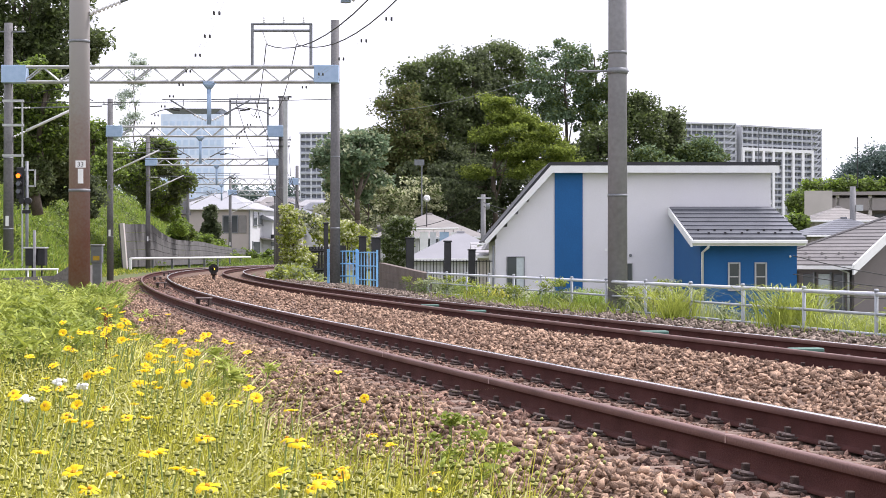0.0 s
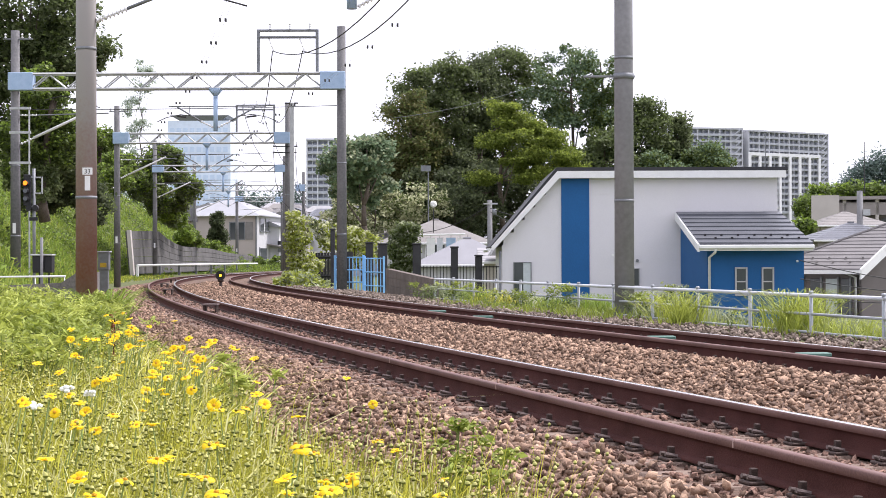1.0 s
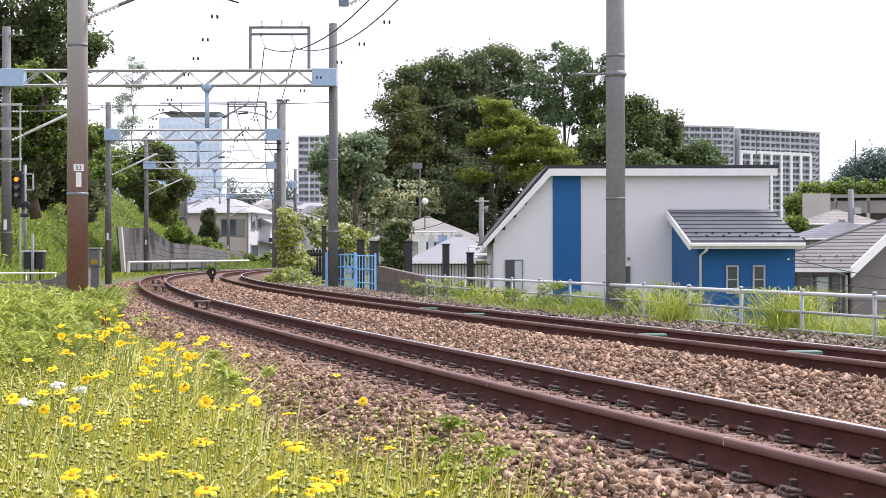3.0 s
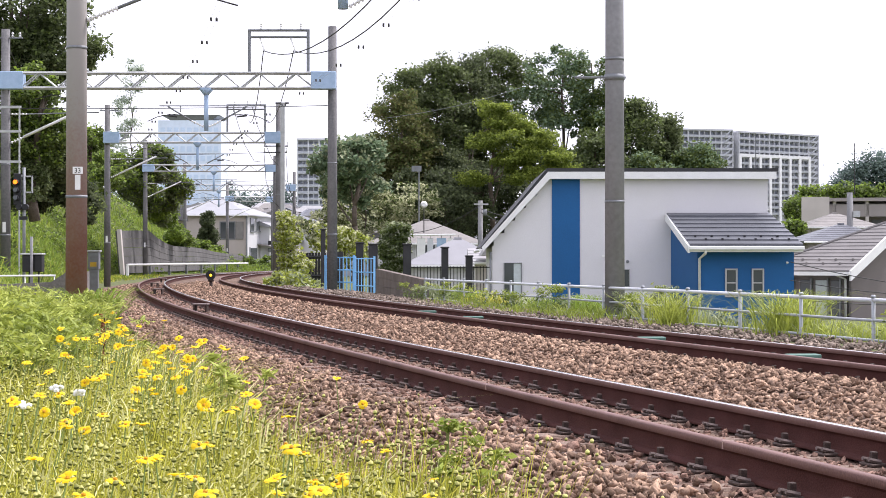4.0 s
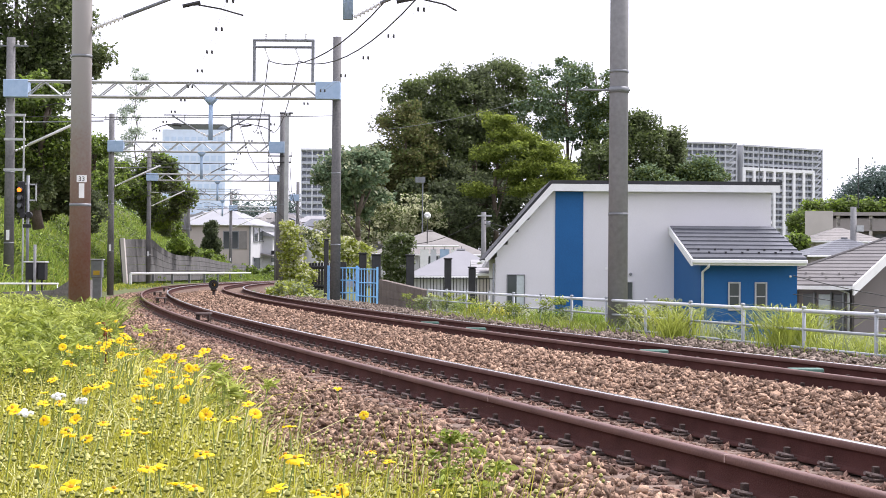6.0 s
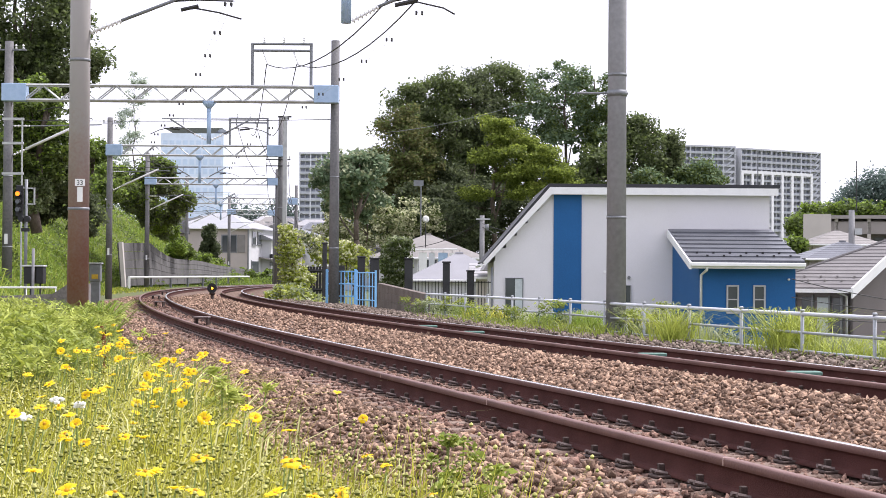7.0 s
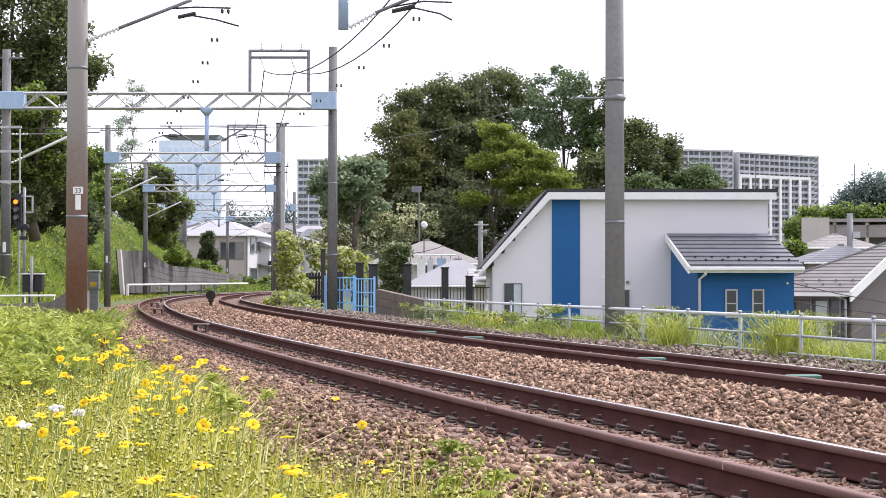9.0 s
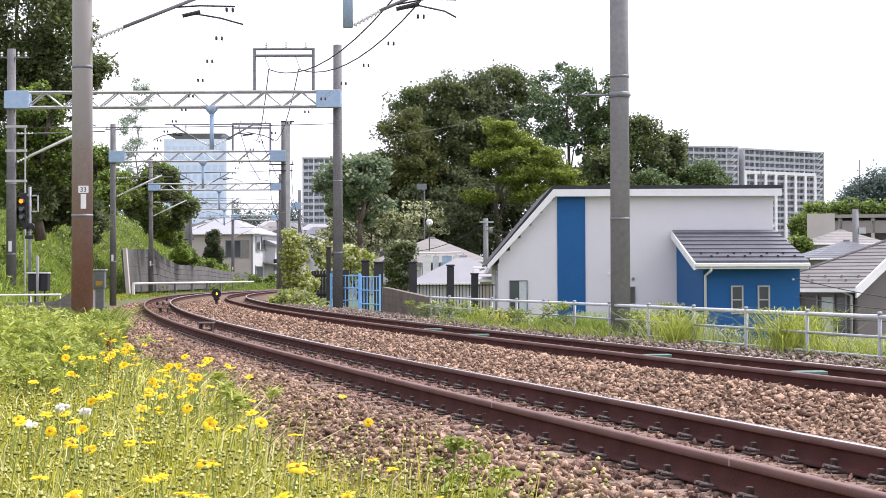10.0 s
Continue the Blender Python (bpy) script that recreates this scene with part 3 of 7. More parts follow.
# ---- overhead wires ----
def wires():
    for u0, zc in ((0.0, 5.82), (3.52, 5.82)):
        ob = thing("catenary_wire", "thin twin overhead wires with dark clips", "wire", "overhead wires")
        ss = np.arange(6, 180, 2.0)

        def side(s):
            return u0 + np.interp(s, [6, 18, 27, 30.8, 34.7, 38.1, 46, 58, 180], [0.5, 0.3, 0.24, 0.46, 0.64, 0.73, 0.8, 0.4, 0.5])
        for du in (-0.055, 0.055):
            p = on(ss, side(ss) + du)
            p[:, 2] = zc
            part("strand", line(bmesh.new(), [tuple(v) for v in p], 0.003, 4), M_STEEL, ob)
        bm0 = bmesh.new()
        box(bm0, -0.02, 0.02, -0.05, 0.05, -0.045, 0.03, 0.01)
        clip = mesh_of("wire_clip", bm0, M_WIRE)
        for s in np.arange(27.2, 75, 3.65):
            for du in (-0.055, 0.055):
                x, y, _ = on(float(s), float(side(s)) + du)
                part("wire_clip", clip, None, ob).matrix_basis = pose(x, y, zc)
    for a, b, c, d1, d2 in (((-6.05, 58, 8.17), (0.65, 30, 8.17), (-10.2, 90.3, 8.45), 1.25, 0.9), ((-5.02, 58, 8.17), (1.2, 30, 8.17), (-9.3, 90.3, 8.45), 1.2, 0.9)):
        ob = thing("feeder_wire", "dark sagging feeder cable between the gantries", "wire", "feeder cables")
        part("cable", line(bmesh.new(), sag(a, b, d1, 14), 0.018, 6), M_WIRE, ob)
        part("cable", line(bmesh.new(), sag(a, c, d2, 12), 0.018, 6), M_WIRE, ob)


wires()


def line_details():
    """Crossarms, hanging leads and tensioned wires round the second and third gantries."""
    ob = thing("pole_crossarm", "steel crossarms with insulators on the gantry pole", "crossarm")
    for z, x0, x1 in ((7.05, -9.35, -8.05), (6.72, -9.35, -8.1)):
        part("bar", boxm(x0, x1, 89.72, 89.80, z - 0.03, z + 0.03), M_WIRE, ob)
        for x in (x0 + 0.05, x1 - 0.05):
            insulator(ob, (x, 89.76, z + 0.03), (x, 89.76, z + 0.24), 3, 0.05)
    mast = thing("steel_mast", "pale steel mast beside the dark gantry pole", "mast")
    part("mast", boxm(-8.38, -8.16, 88.9, 89.1, -0.4, 9.3, 0.02), M_STEEL, mast)
    part("mast_cap", boxm(-8.65, -7.95, 88.95, 89.05, 9.22, 9.30), M_WIRE, mast)
    leads = (((-10.75, 88, 8.9), (-10.5, 88, 8.1), (-10.15, 88, 7.0), (-9.65, 88, 6.15), (-9.2, 88, 6.1)), ((-9.75, 88, 8.95), (-9.5, 88, 8.0), (-9.1, 88, 7.1), (-8.75, 88, 6.3), (-8.4, 88, 5.9)),
             ((-9.3, 89.5, 6.7), (-9.2, 89.5, 5.2), (-8.9, 89.5, 4.2), (-8.5, 89.5, 3.8)), ((-8.15, 89.5, 6.7), (-8.05, 89.5, 5.2), (-7.8, 89.5, 4.2), (-7.6, 89.5, 3.4)),
             ((-11.0, 118, 7.3), (-10.6, 118, 6.0), (-10.0, 118, 5.3), (-9.2, 118, 5.0)))
    for pts in leads:
        ob = thing("hanging_lead", "thin dark lead hanging between the gantries", "wire", "hanging leads")
        part("cable", line(bmesh.new(), pts, 0.016, 5), M_WIRE, ob)
    for (x0, y0, z0), (x1, y1, z1), d in (((-14.87, 58, 6.2), (-3.69, 58, 6.3), 0.05), ((-17.67, 90, 6.6), (-8.58, 90, 6.75), 0.05), ((-17.67, 90, 6.05), (-8.58, 90, 6.1), 0.06), ((-21.4, 123, 6.7), (-11.97, 123, 6.8), 0.05), ((-22.6, 150, 6.5), (-13.0, 151, 6.6), 0.1), ((-14.87, 58, 8.5), (-21.0, 90, 9.0), 0.3), ((-8.58, 90, 8.9), (-11.97, 123, 8.4), 0.5), ((-11.97, 123, 7.0), (-13.0, 151, 7.2), 0.4)):
        ob = thing("span_wire", "thin span wire from pole to pole", "wire", "span wires")
        part("cable", line(bmesh.new(), sag((x0, y0, z0), (x1, y1, z1), d, 8), 0.014, 5), M_WIRE, ob)
    ob = thing("overhead_cable", "thin cable crossing before the wood", "cable")
    part("cable", line(bmesh.new(), sag((-3.6, 105, 9.8), (5.0, 105, 11.7), 0.25, 10), 0.014, 5), M_GREYST, ob)


line_details()


# ---- buildings ----
M_CREAM = mat("cream_siding", (0.68, 0.665, 0.68), 0.8, var=0.04, scale=0.7, fine=30, bump=0.15)
M_BLUEW = mat("blue_siding", (0.008, 0.098, 0.275), 0.65, var=0.10, scale=0.9, fine=30, bump=0.15)
M_DARKROOF = mat("dark_roof", (0.035, 0.035, 0.04), 0.6, var=0.2, scale=2, bump=0.1)
M_SLATE = mat("grey_slate_roof", (0.090, 0.095, 0.110), 0.38, var=0.2, scale=1.5, fine=25, bump=0.2, rand="object", spread=0.08)
M_TANROOF = mat("tan_tile_roof", (0.175, 0.165, 0.162), 0.7, var=0.15, scale=1.5, fine=25, bump=0.2, rand="object", spread=0.06)
M_GREYROOF = mat("pale_grey_roof", (0.31, 0.305, 0.31), 0.7, var=0.12, scale=1.5, fine=25, bump=0.2)
M_PALEROOF = mat("pale_metal_roof", (0.25, 0.25, 0.265), 0.85, var=0.08, scale=1.0, fine=25, bump=0.1)
# Glass of the distant blocks, its colour lifted to give haze.
M_FARGLASS = mat("hazed_window", (0.25, 0.27, 0.32), 0.4, var=0.3, scale=0.3, fine=1.0, bump=0)
M_BROWNROOF = mat("old_grey_roof", (0.225, 0.212, 0.20), 0.8, var=0.15, scale=1.5, fine=25, bump=0.3)
M_STUCCO = mat("beige_stucco", (0.50, 0.46, 0.43), 0.85, var=0.08, scale=0.8, bump=0.2)
M_WSTUCCO = mat("white_stucco", (0.56, 0.56, 0.57), 0.85, var=0.06, scale=0.8, bump=0.2)
M_TAUPE = mat("taupe_wall", (0.30, 0.27, 0.26), 0.85, var=0.1, scale=0.5, bump=0.1)
M_APT = mat("apartment_grey", (0.50, 0.51, 0.54), 0.85, var=0.05, scale=0.2, bump=0)
M_APTW = mat("apartment_white", (0.82, 0.82, 0.83), 0.8, var=0.03, scale=0.2, bump=0)
# Tower wall and windows: bluish white haze is part of both colours.
M_TOWER = mat("tower_glass_hazed", (0.66, 0.75, 0.87), 0.5, var=0.08, scale=0.06, fine=0.5, bump=0)
M_TOWERW = mat("tower_window", (0.55, 0.67, 0.82), 0.5, var=0.08, scale=0.06, fine=0.5, bump=0)
M_WFRAME = mat("pale_frame", (0.42, 0.42, 0.42), 0.6, var=0.05, bump=0)
M_CURTAIN = mat("pale_curtain", (0.50, 0.55, 0.55), 0.8, var=0.1, scale=9, bump=0.2)


def glass_mat(name, col, rough=0.08):
    m = bpy.data.materials.new(name)
    m.use_nodes = True
    b = m.node_tree.nodes["Principled BSDF"]
    b.inputs["Base Color"].default_value = (*col, 1)
    b.inputs["Roughness"].default_value = rough
    b.inputs["Specular IOR Level"].default_value = 0.6
    return m


M_GLASS = glass_mat("window_glass", (0.06, 0.07, 0.075))


def window(ob, x0, x1, y, z0, z1, frame_w=0.06, frame_mat=None, bars=1, name="window"):
    """A window on a wall that faces the track: frame, sill and panes."""
    fm = frame_mat or M_WFRAME
    w = part(name, boxm(x0, x1, y - 0.015, y + 0.03, z0, z1), M_GLASS, ob, "")
    for a, b, c, d in ((x0 - frame_w, x0, z0 - frame_w, z1 + frame_w), (x1, x1 + frame_w, z0 - frame_w, z1 + frame_w)):
        part("window_frame", boxm(a, b, y - 0.06, y + 0.03, c, d, 0.008), fm, w)
    for c, d in ((z0 - frame_w, z0), (z1, z1 + frame_w)):
        part("window_frame", boxm(x0, x1, y - 0.06, y + 0.03, c, d, 0.008), fm, w)
    for i in range(bars):
        zc = z0 + (z1 - z0) * (i + 1) / (bars + 1)
        part("glazing_bar", boxm(x0, x1, y - 0.045, y - 0.012, zc - 0.02, zc + 0.02), fm, w)
    return w


def blue_house():
    ob = thing("house", "white siding house with blue stripe and blue annex", "house")
    y0, y1, zb = 60.0, 68.0, -1.5
    wall = part("wall", prism([(1.84, zb), (1.84, 1.48), (3.90, 3.94), (11.6, 3.94), (11.6, zb)], y0, y1), M_CREAM, ob)
    # siding boards
    z = zb + 0.3
    while z < 3.9:
        xa = 1.84 if z < 1.48 else 1.84 + (z - 1.48) * 0.837
        part("siding_board", boxm(xa + 0.01, 11.59, y0 - 0.009, y0 - 0.001, z, z + 0.4525), M_CREAM, wall)
        z += 0.455
    part("stripe", boxm(3.95, 4.94, y0 - 0.05, y0 - 0.013, zb, 3.93), M_BLUEW, ob, "deep blue vertical siding panel")
    # roof: a flat run and one falling to the eave, white verge board in front
    roof = part("roof", prism([(1.50, 1.42), (3.80, 4.20), (11.9, 4.20), (11.9, 4.32), (3.77, 4.32), (1.44, 1.49)], y0 - 0.35, y1 + 0.3), M_DARKROOF, ob)
    part("verge_board", prism([(1.52, 1.33), (3.86, 3.93), (11.84, 3.93), (11.84, 4.19), (3.80, 4.19), (1.46, 1.47)], y0 - 0.36, y0 - 0.30), M_WHITE, ob, "white verge board")
    part("soffit", prism([(1.62, 1.42), (3.88, 3.945), (11.80, 3.945), (11.80, 3.99), (3.86, 3.99), (1.60, 1.47)], y0 - 0.30, y0 - 0.02), M_WHITE, ob)
    part("side_gutter", tubem((1.40, y0 - 0.35, 1.36), (1.40, y1, 1.36), 0.06, 0.06, 8), M_WHITE, ob)
    part("downpipe", tubem((1.78, y0 - 0.06, 1.3), (1.78, y0 - 0.06, zb), 0.035, 0.035, 8), M_GREYST, ob)
    w = window(ob, 2.28, 2.86, y0 - 0.012, -0.22, 0.88, 0.03, M_GREYST, 0)
    part("curtain", boxm(2.60, 2.86, y0 - 0.035, y0 - 0.028, -0.22, 0.88), M_CURTAIN, w)
    window(ob, 6.52, 6.68, y0 - 0.012, 0.05, 0.65, 0.03, M_WFRAME, 0)
    part("wall_lamp", tubem((6.63, y0 - 0.1, 0.95), (6.63, y0, 0.95), 0.05, 0.06, 10), M_GREYST, ob)
    part("wall_vent", tubem((4.9 + 0.87, y0 - 0.06, 1.15), (5.77, y0, 1.15), 0.05, 0.05, 10), M_WHITE, ob)
    # annex
    ax, bx, ya = 8.50, 11.69, 56.0
    part("annex_wall", solid([(ax, ya, zb), (bx, ya, zb), (11.62, 59.95, zb), (8.16, 59.95, zb), (ax, ya, 1.42), (bx, ya, 1.42), (11.62, 59.95, 2.5), (8.16, 59.95, 2.5)]), M_BLUEW, ob, "blue siding annex wall")
    for i in range(7):
        z = zb + 0.1 + i * 0.40
        part("annex_board", boxm(ax + 0.01, bx - 0.01, ya - 0.012, ya - 0.001, z, z + 0.398), M_BLUEW, ob)
    e0, e1, r0, r1 = Vector((8.14, 55.35, 1.50)), Vector((11.86, 55.35, 1.50)), Vector((8.00, 59.9, 2.70)), Vector((11.62, 59.9, 2.70))
    n = 8
    rf = part("annex_roof", solid([e0 - Vector((0, 0, .1)), e1 - Vector((0, 0, .1)), r1 - Vector((0, 0, .1)), r0 - Vector((0, 0, .1)), e0 - Vector((0, 0, .02)), e1 - Vector((0, 0, .02)), r1 - Vector((0, 0, .02)), r0 - Vector((0, 0, .02))]), M_SLATE, ob, "dark slate roof with snow guards")
    for i in range(n):
        a, b = i / n, (i + 1) / n
        p0, p1, q0, q1 = e0.lerp(r0, a), e1.lerp(r1, a), e0.lerp(r0, b), e1.lerp(r1, b)
        up, lo = Vector((0, 0, 0.055)), Vector((0, 0, -0.015))
        part("slate_course", solid([p0 + lo, p1 + lo, q1 + lo, q0 + lo, p0 + up, p1 + up, q1 + Vector((0, 0, 0.012)), q0 + Vector((0, 0, 0.012))]), M_SLATE, rf)
    for i in range(12):
        f = 0.22 if i % 2 == 0 else 0.13
        p = e0.lerp(r0, f).lerp(e1.lerp(r1, f), 0.10 + i * 0.074)
        part("snow_guard", boxm(p.x - 0.035, p.x + 0.035, p.y - 0.03, p.y + 0.03, p.z + 0.02, p.z + 0.085), M_BLACK, rf)
    part("gutter", boxm(8.12, 11.88, 55.22, 55.34, 1.34, 1.47, 0.02), M_WHITE, ob, "white eaves gutter")
    part("fascia", boxm(8.14, 11.86, 55.345, 55.42, 1.27, 1.47), M_WHITE, ob)
    part("annex_verge", solid([(8.08, 55.3, 1.24), (8.15, 55.3, 1.24), (8.05, 59.9, 2.42), (7.95, 59.9, 2.42), (8.08, 55.3, 1.50), (8.15, 55.3, 1.50), (8.05, 59.9, 2.68), (7.95, 59.9, 2.68)]), M_WHITE, ob)
    bm = bmesh.new()
    line(bm, [(8.66, 55.3, 1.36), (8.66, 55.35, 1.22), (8.56, 55.93, 1.05), (8.56, 55.93, zb)], 0.045, 8)
    part("annex_downpipe", bm, M_WHITE, ob)
    for x in (9.46, 10.34):
        w = window(ob, x, x + 0.30, ya - 0.012, -0.20, 0.66, 0.055, M_WFRAME, 1)
    part("annex_lamp", boxm(11.42, 11.5, ya - 0.08, ya - 0.012, 0.88, 0.95, 0.02), M_WHITE, ob)
    # the back part of the house
    part("rear_roof", prism([(1.7, 1.2), (2.75, 2.86), (3.2, 2.9), (3.2, 1.2)], 70, 76), M_GREYROOF, ob)
    # the storeys are a little lower than drawn above
    ob.matrix_basis = Matrix.Translation((0, 0, 0.024)) @ Matrix.Diagonal((1, 1, 0.976, 1))


blue_house()


def simple_house(name, label, x0, x1, y0, y1, zb, ze, zr, wallm, roofm, hip=True, over=0.35, courses=0):
    """A house with walls, a hipped or gabled tiled roof with courses, and eaves."""
    ob = thing(name, label, "house", "houses of the town")
    part("wall", boxm(x0, x1, y0, y1, zb, ze), wallm, ob)
    a, b, c, d = x0 - over, x1 + over, y0 - over, y1 + over
    ym = (c + d) / 2
    ins = min((d - c) / 2, (b - a) / 2 - 0.2) if hip else 0.0
    bm = bmesh.new()
    n = max(courses, 1)
    for k in range(n):
        f0, f1 = k / n, (k + 1) / n
        lift = 0.014 if courses else 0.0
        lo = [(a + ins * f0, c + (ym - c) * f0), (b - ins * f0, c + (ym - c) * f0), (b - ins * f0, d + (ym - d) * f0), (a + ins * f0, d + (ym - d) * f0)]
        hi = [(a + ins * f1, c + (ym - c) * f1), (b - ins * f1, c + (ym - c) * f1), (b - ins * f1, d + (ym - d) * f1), (a + ins * f1, d + (ym - d) * f1)]
        z0, z1 = ze + (zr - ze) * f0 + lift, ze + (zr - ze) * f1
        vl0 = [bm.verts.new((x, y, z0 - lift - (0.12 if k == 0 else 0))) for x, y in lo]
        vl = [bm.verts.new((x, y, z0)) for x, y in lo]
        vh = [bm.verts.new((x, y, z1)) for x, y in hi]
        for i in range(4):
            j = (i + 1) % 4
            bm.faces.new((vl0[i], vl0[j], vl[j], vl[i]))
            bm.faces.new((vl[i], vl[j], vh[j], vh[i]))
        if k == 0:
            bm.faces.new(vl0[::-1])
    bmesh.ops.remove_doubles(bm, verts=bm.verts, dist=0.0005)
    part("roof", bm, roofm, ob)
    if hip:
        part("ridge_cap", tubem((a + ins, ym, zr), (b - ins, ym, zr), 0.09, 0.09, 6), roofm, ob)
    part("gutter", boxm(a, b, c - 0.1, c - 0.005, ze - 0.14, ze - 0.02, 0.02), M_WHITE, ob)
    return ob


# houses behind the gardens
h = simple_house("house", "old white house with a grey-brown hipped roof", -4.0, 2.3, 100, 107, -1, 2.05, 3.45, M_WSTUCCO, M_BROWNROOF, courses=0)
window(h, -1.4, -0.3, 100, 0.9, 1.9, 0.06, M_WHITE, 0)
window(h, 0.0, 1.0, 100, 0.9, 1.9, 0.06, M_WHITE, 0)
part("balcony_rail", boxm(-1.9, 1.2, 98.6, 98.68, 0.8, 0.9), M_WHITE, h)
for i in range(16):
    part("balcony_bar", boxm(-1.88 + i * 0.2, -1.85 + i * 0.2, 98.62, 98.66, 0.0, 0.8), M_WHITE, h)
for i, (x, wd, hh, m) in enumerate(((-1.35, 0.5, 1.3, M_WHITE), (-0.75, 0.35, 1.0, M_FENCE), (-0.2, 0.55, 1.2, M_BLUEST), (0.45, 0.3, 1.1, M_WHITE), (0.85, 0.4, 1.25, M_GREYST))):
    ob = thing("laundry", "washing hung out on the balcony", "laundry", "washing on the line")
    part("cloth", solid([(x, 98.7, 2.3 - hh), (x + wd * 0.92, 98.72, 2.34 - hh), (x + wd * 0.92, 98.75, 2.34 - hh), (x, 98.73, 2.3 - hh), (x, 98.7, 2.3), (x + wd, 98.7, 2.3), (x + wd, 98.73, 2.3), (x, 98.73, 2.3)]), m, ob)
    part("hanger", tubem((x + wd / 2, 98.71, 2.28), (x + wd / 2, 98.65, 2.47), 0.015, 0.015, 5), M_WIRE, ob)
part("canopy_rail", tubem((-2.6, 98.6, 2.45), (0.9, 98.6, 2.5), 0.06, 0.06, 6), M_WHITE, h)
h = simple_house("house", "house with a pale grey hipped metal roof", -1.5, 3.3, 84, 89.5, -1, 0.80, 2.1, M_WSTUCCO, M_PALEROOF, courses=0)
h = simple_house("house", "small house with a grey tiled roof and brown gutter", 1.6, 3.0, 76, 79, -1, 0.95, 1.55, M_STUCCO, M_GREYROOF, hip=False, courses=5)
h = simple_house("house", "low house with a wide grey roof", -6.2, -2.4, 108, 114, -1, 1.8, 3.0, M_WSTUCCO, M_GREYROOF, courses=8)
def far_beige_house():
    h = simple_house("house", "two-storey beige house with a pale metal roof", -32.2, -22.9, 200, 212, 0, 6.1, 8.3, M_BEIGE, M_SILVER, over=0.55)
    window(h, -26.0, -24.3, 200, 3.3, 5.2, 0.12, M_GREYST, 0)
    part("shutter", boxm(-24.1, -23.2, 199.9, 199.98, 3.2, 5.3), M_BROWNROOF, h)
    part("corner_pipe", tubem((-22.82, 199.92, 6.0), (-22.82, 199.92, 0), 0.09, 0.09, 6), M_GREYST, h)
    # the side wall, its light painted as paler stucco, with windows, canopy and stair
    part("side_wall", boxm(-22.895, -22.80, 200.3, 212, 0, 6.05), M_WSTUCCO, h, "side wall painted paler for the light on it")
    for y0, y1, z0, z1 in ((201.5, 203.2, 4.2, 5.7), (204.0, 205.6, 4.3, 5.7), (209.0, 210.4, 3.6, 5.0), (201.3, 204.4, 0.9, 2.2), (207.0, 209.0, 1.2, 2.3)):
        w = part("side_window", boxm(-22.81, -22.74, y0, y1, z0, z1), M_GLASS, h)
        part("window_frame", boxm(-22.80, -22.70, y0 - 0.15, y0, z0 - 0.1, z1 + 0.1), M_GREYST, w)
        part("window_sill", boxm(-22.80, -22.66, y0 - 0.15, y1 + 0.15, z0 - 0.14, z0), M_GREYST, w)
    part("wing", boxm(-22.8, -21.6, 205.8, 212, 0, 4.9), M_WSTUCCO, h)
    part("wing_roof", solid([(-22.8, 205.4, 4.9), (-21.2, 205.4, 4.7), (-21.2, 212.3, 4.7), (-22.8, 212.3, 4.9), (-22.8, 205.4, 5.5), (-21.2, 205.4, 4.85), (-21.2, 212.3, 4.85), (-22.8, 212.3, 5.5)]), M_SILVER, h)
    part("canopy", solid([(-22.8, 204.6, 2.6), (-20.9, 204.6, 2.3), (-20.9, 207.5, 2.3), (-22.8, 207.5, 2.6), (-22.8, 204.6, 2.75), (-20.9, 204.6, 2.42), (-20.9, 207.5, 2.42), (-22.8, 207.5, 2.75)]), M_BROWNROOF, h)
    for i in range(3):
        part("wall_unit", boxm(-21.65, -21.2, 205.3, 205.8, 0.8 + i * 0.9, 1.3 + i * 0.9, 0.04), M_GREYST if i % 2 else M_BLACK, h)
    h.matrix_basis = Matrix.Translation((-22.9, 200, 0.3)) @ Matrix.Rotation(radians(-9), 4, "Z") @ Matrix.Translation((22.9, -200, 0))
    n = simple_house("house", "dark-roofed house behind the bank", -33.5, -29.4, 188, 194, 0, 5.6, 7.6, M_BEIGE, M_DARKROOF, hip=False, over=0.5)
    window(n, -31.2, -30.2, 188, 3.0, 4.6, 0.1, M_GREYST, 0)


M_SILVER = mat("silver_metal_roof", (0.30, 0.305, 0.32), 0.75, var=0.08, scale=0.5, fine=25, bump=0.1)
M_BEIGE = mat("pale_beige_wall", (0.45, 0.40, 0.37), 0.85, var=0.07, scale=0.8, bump=0.2)
far_beige_house()


# Taupe wall of the tan-roofed house, with its shadow painted into the colour.
M_TANWALL = mat("shaded_taupe_wall", (0.17, 0.15, 0.145), 0.85, var=0.12, scale=0.8, bump=0.15)


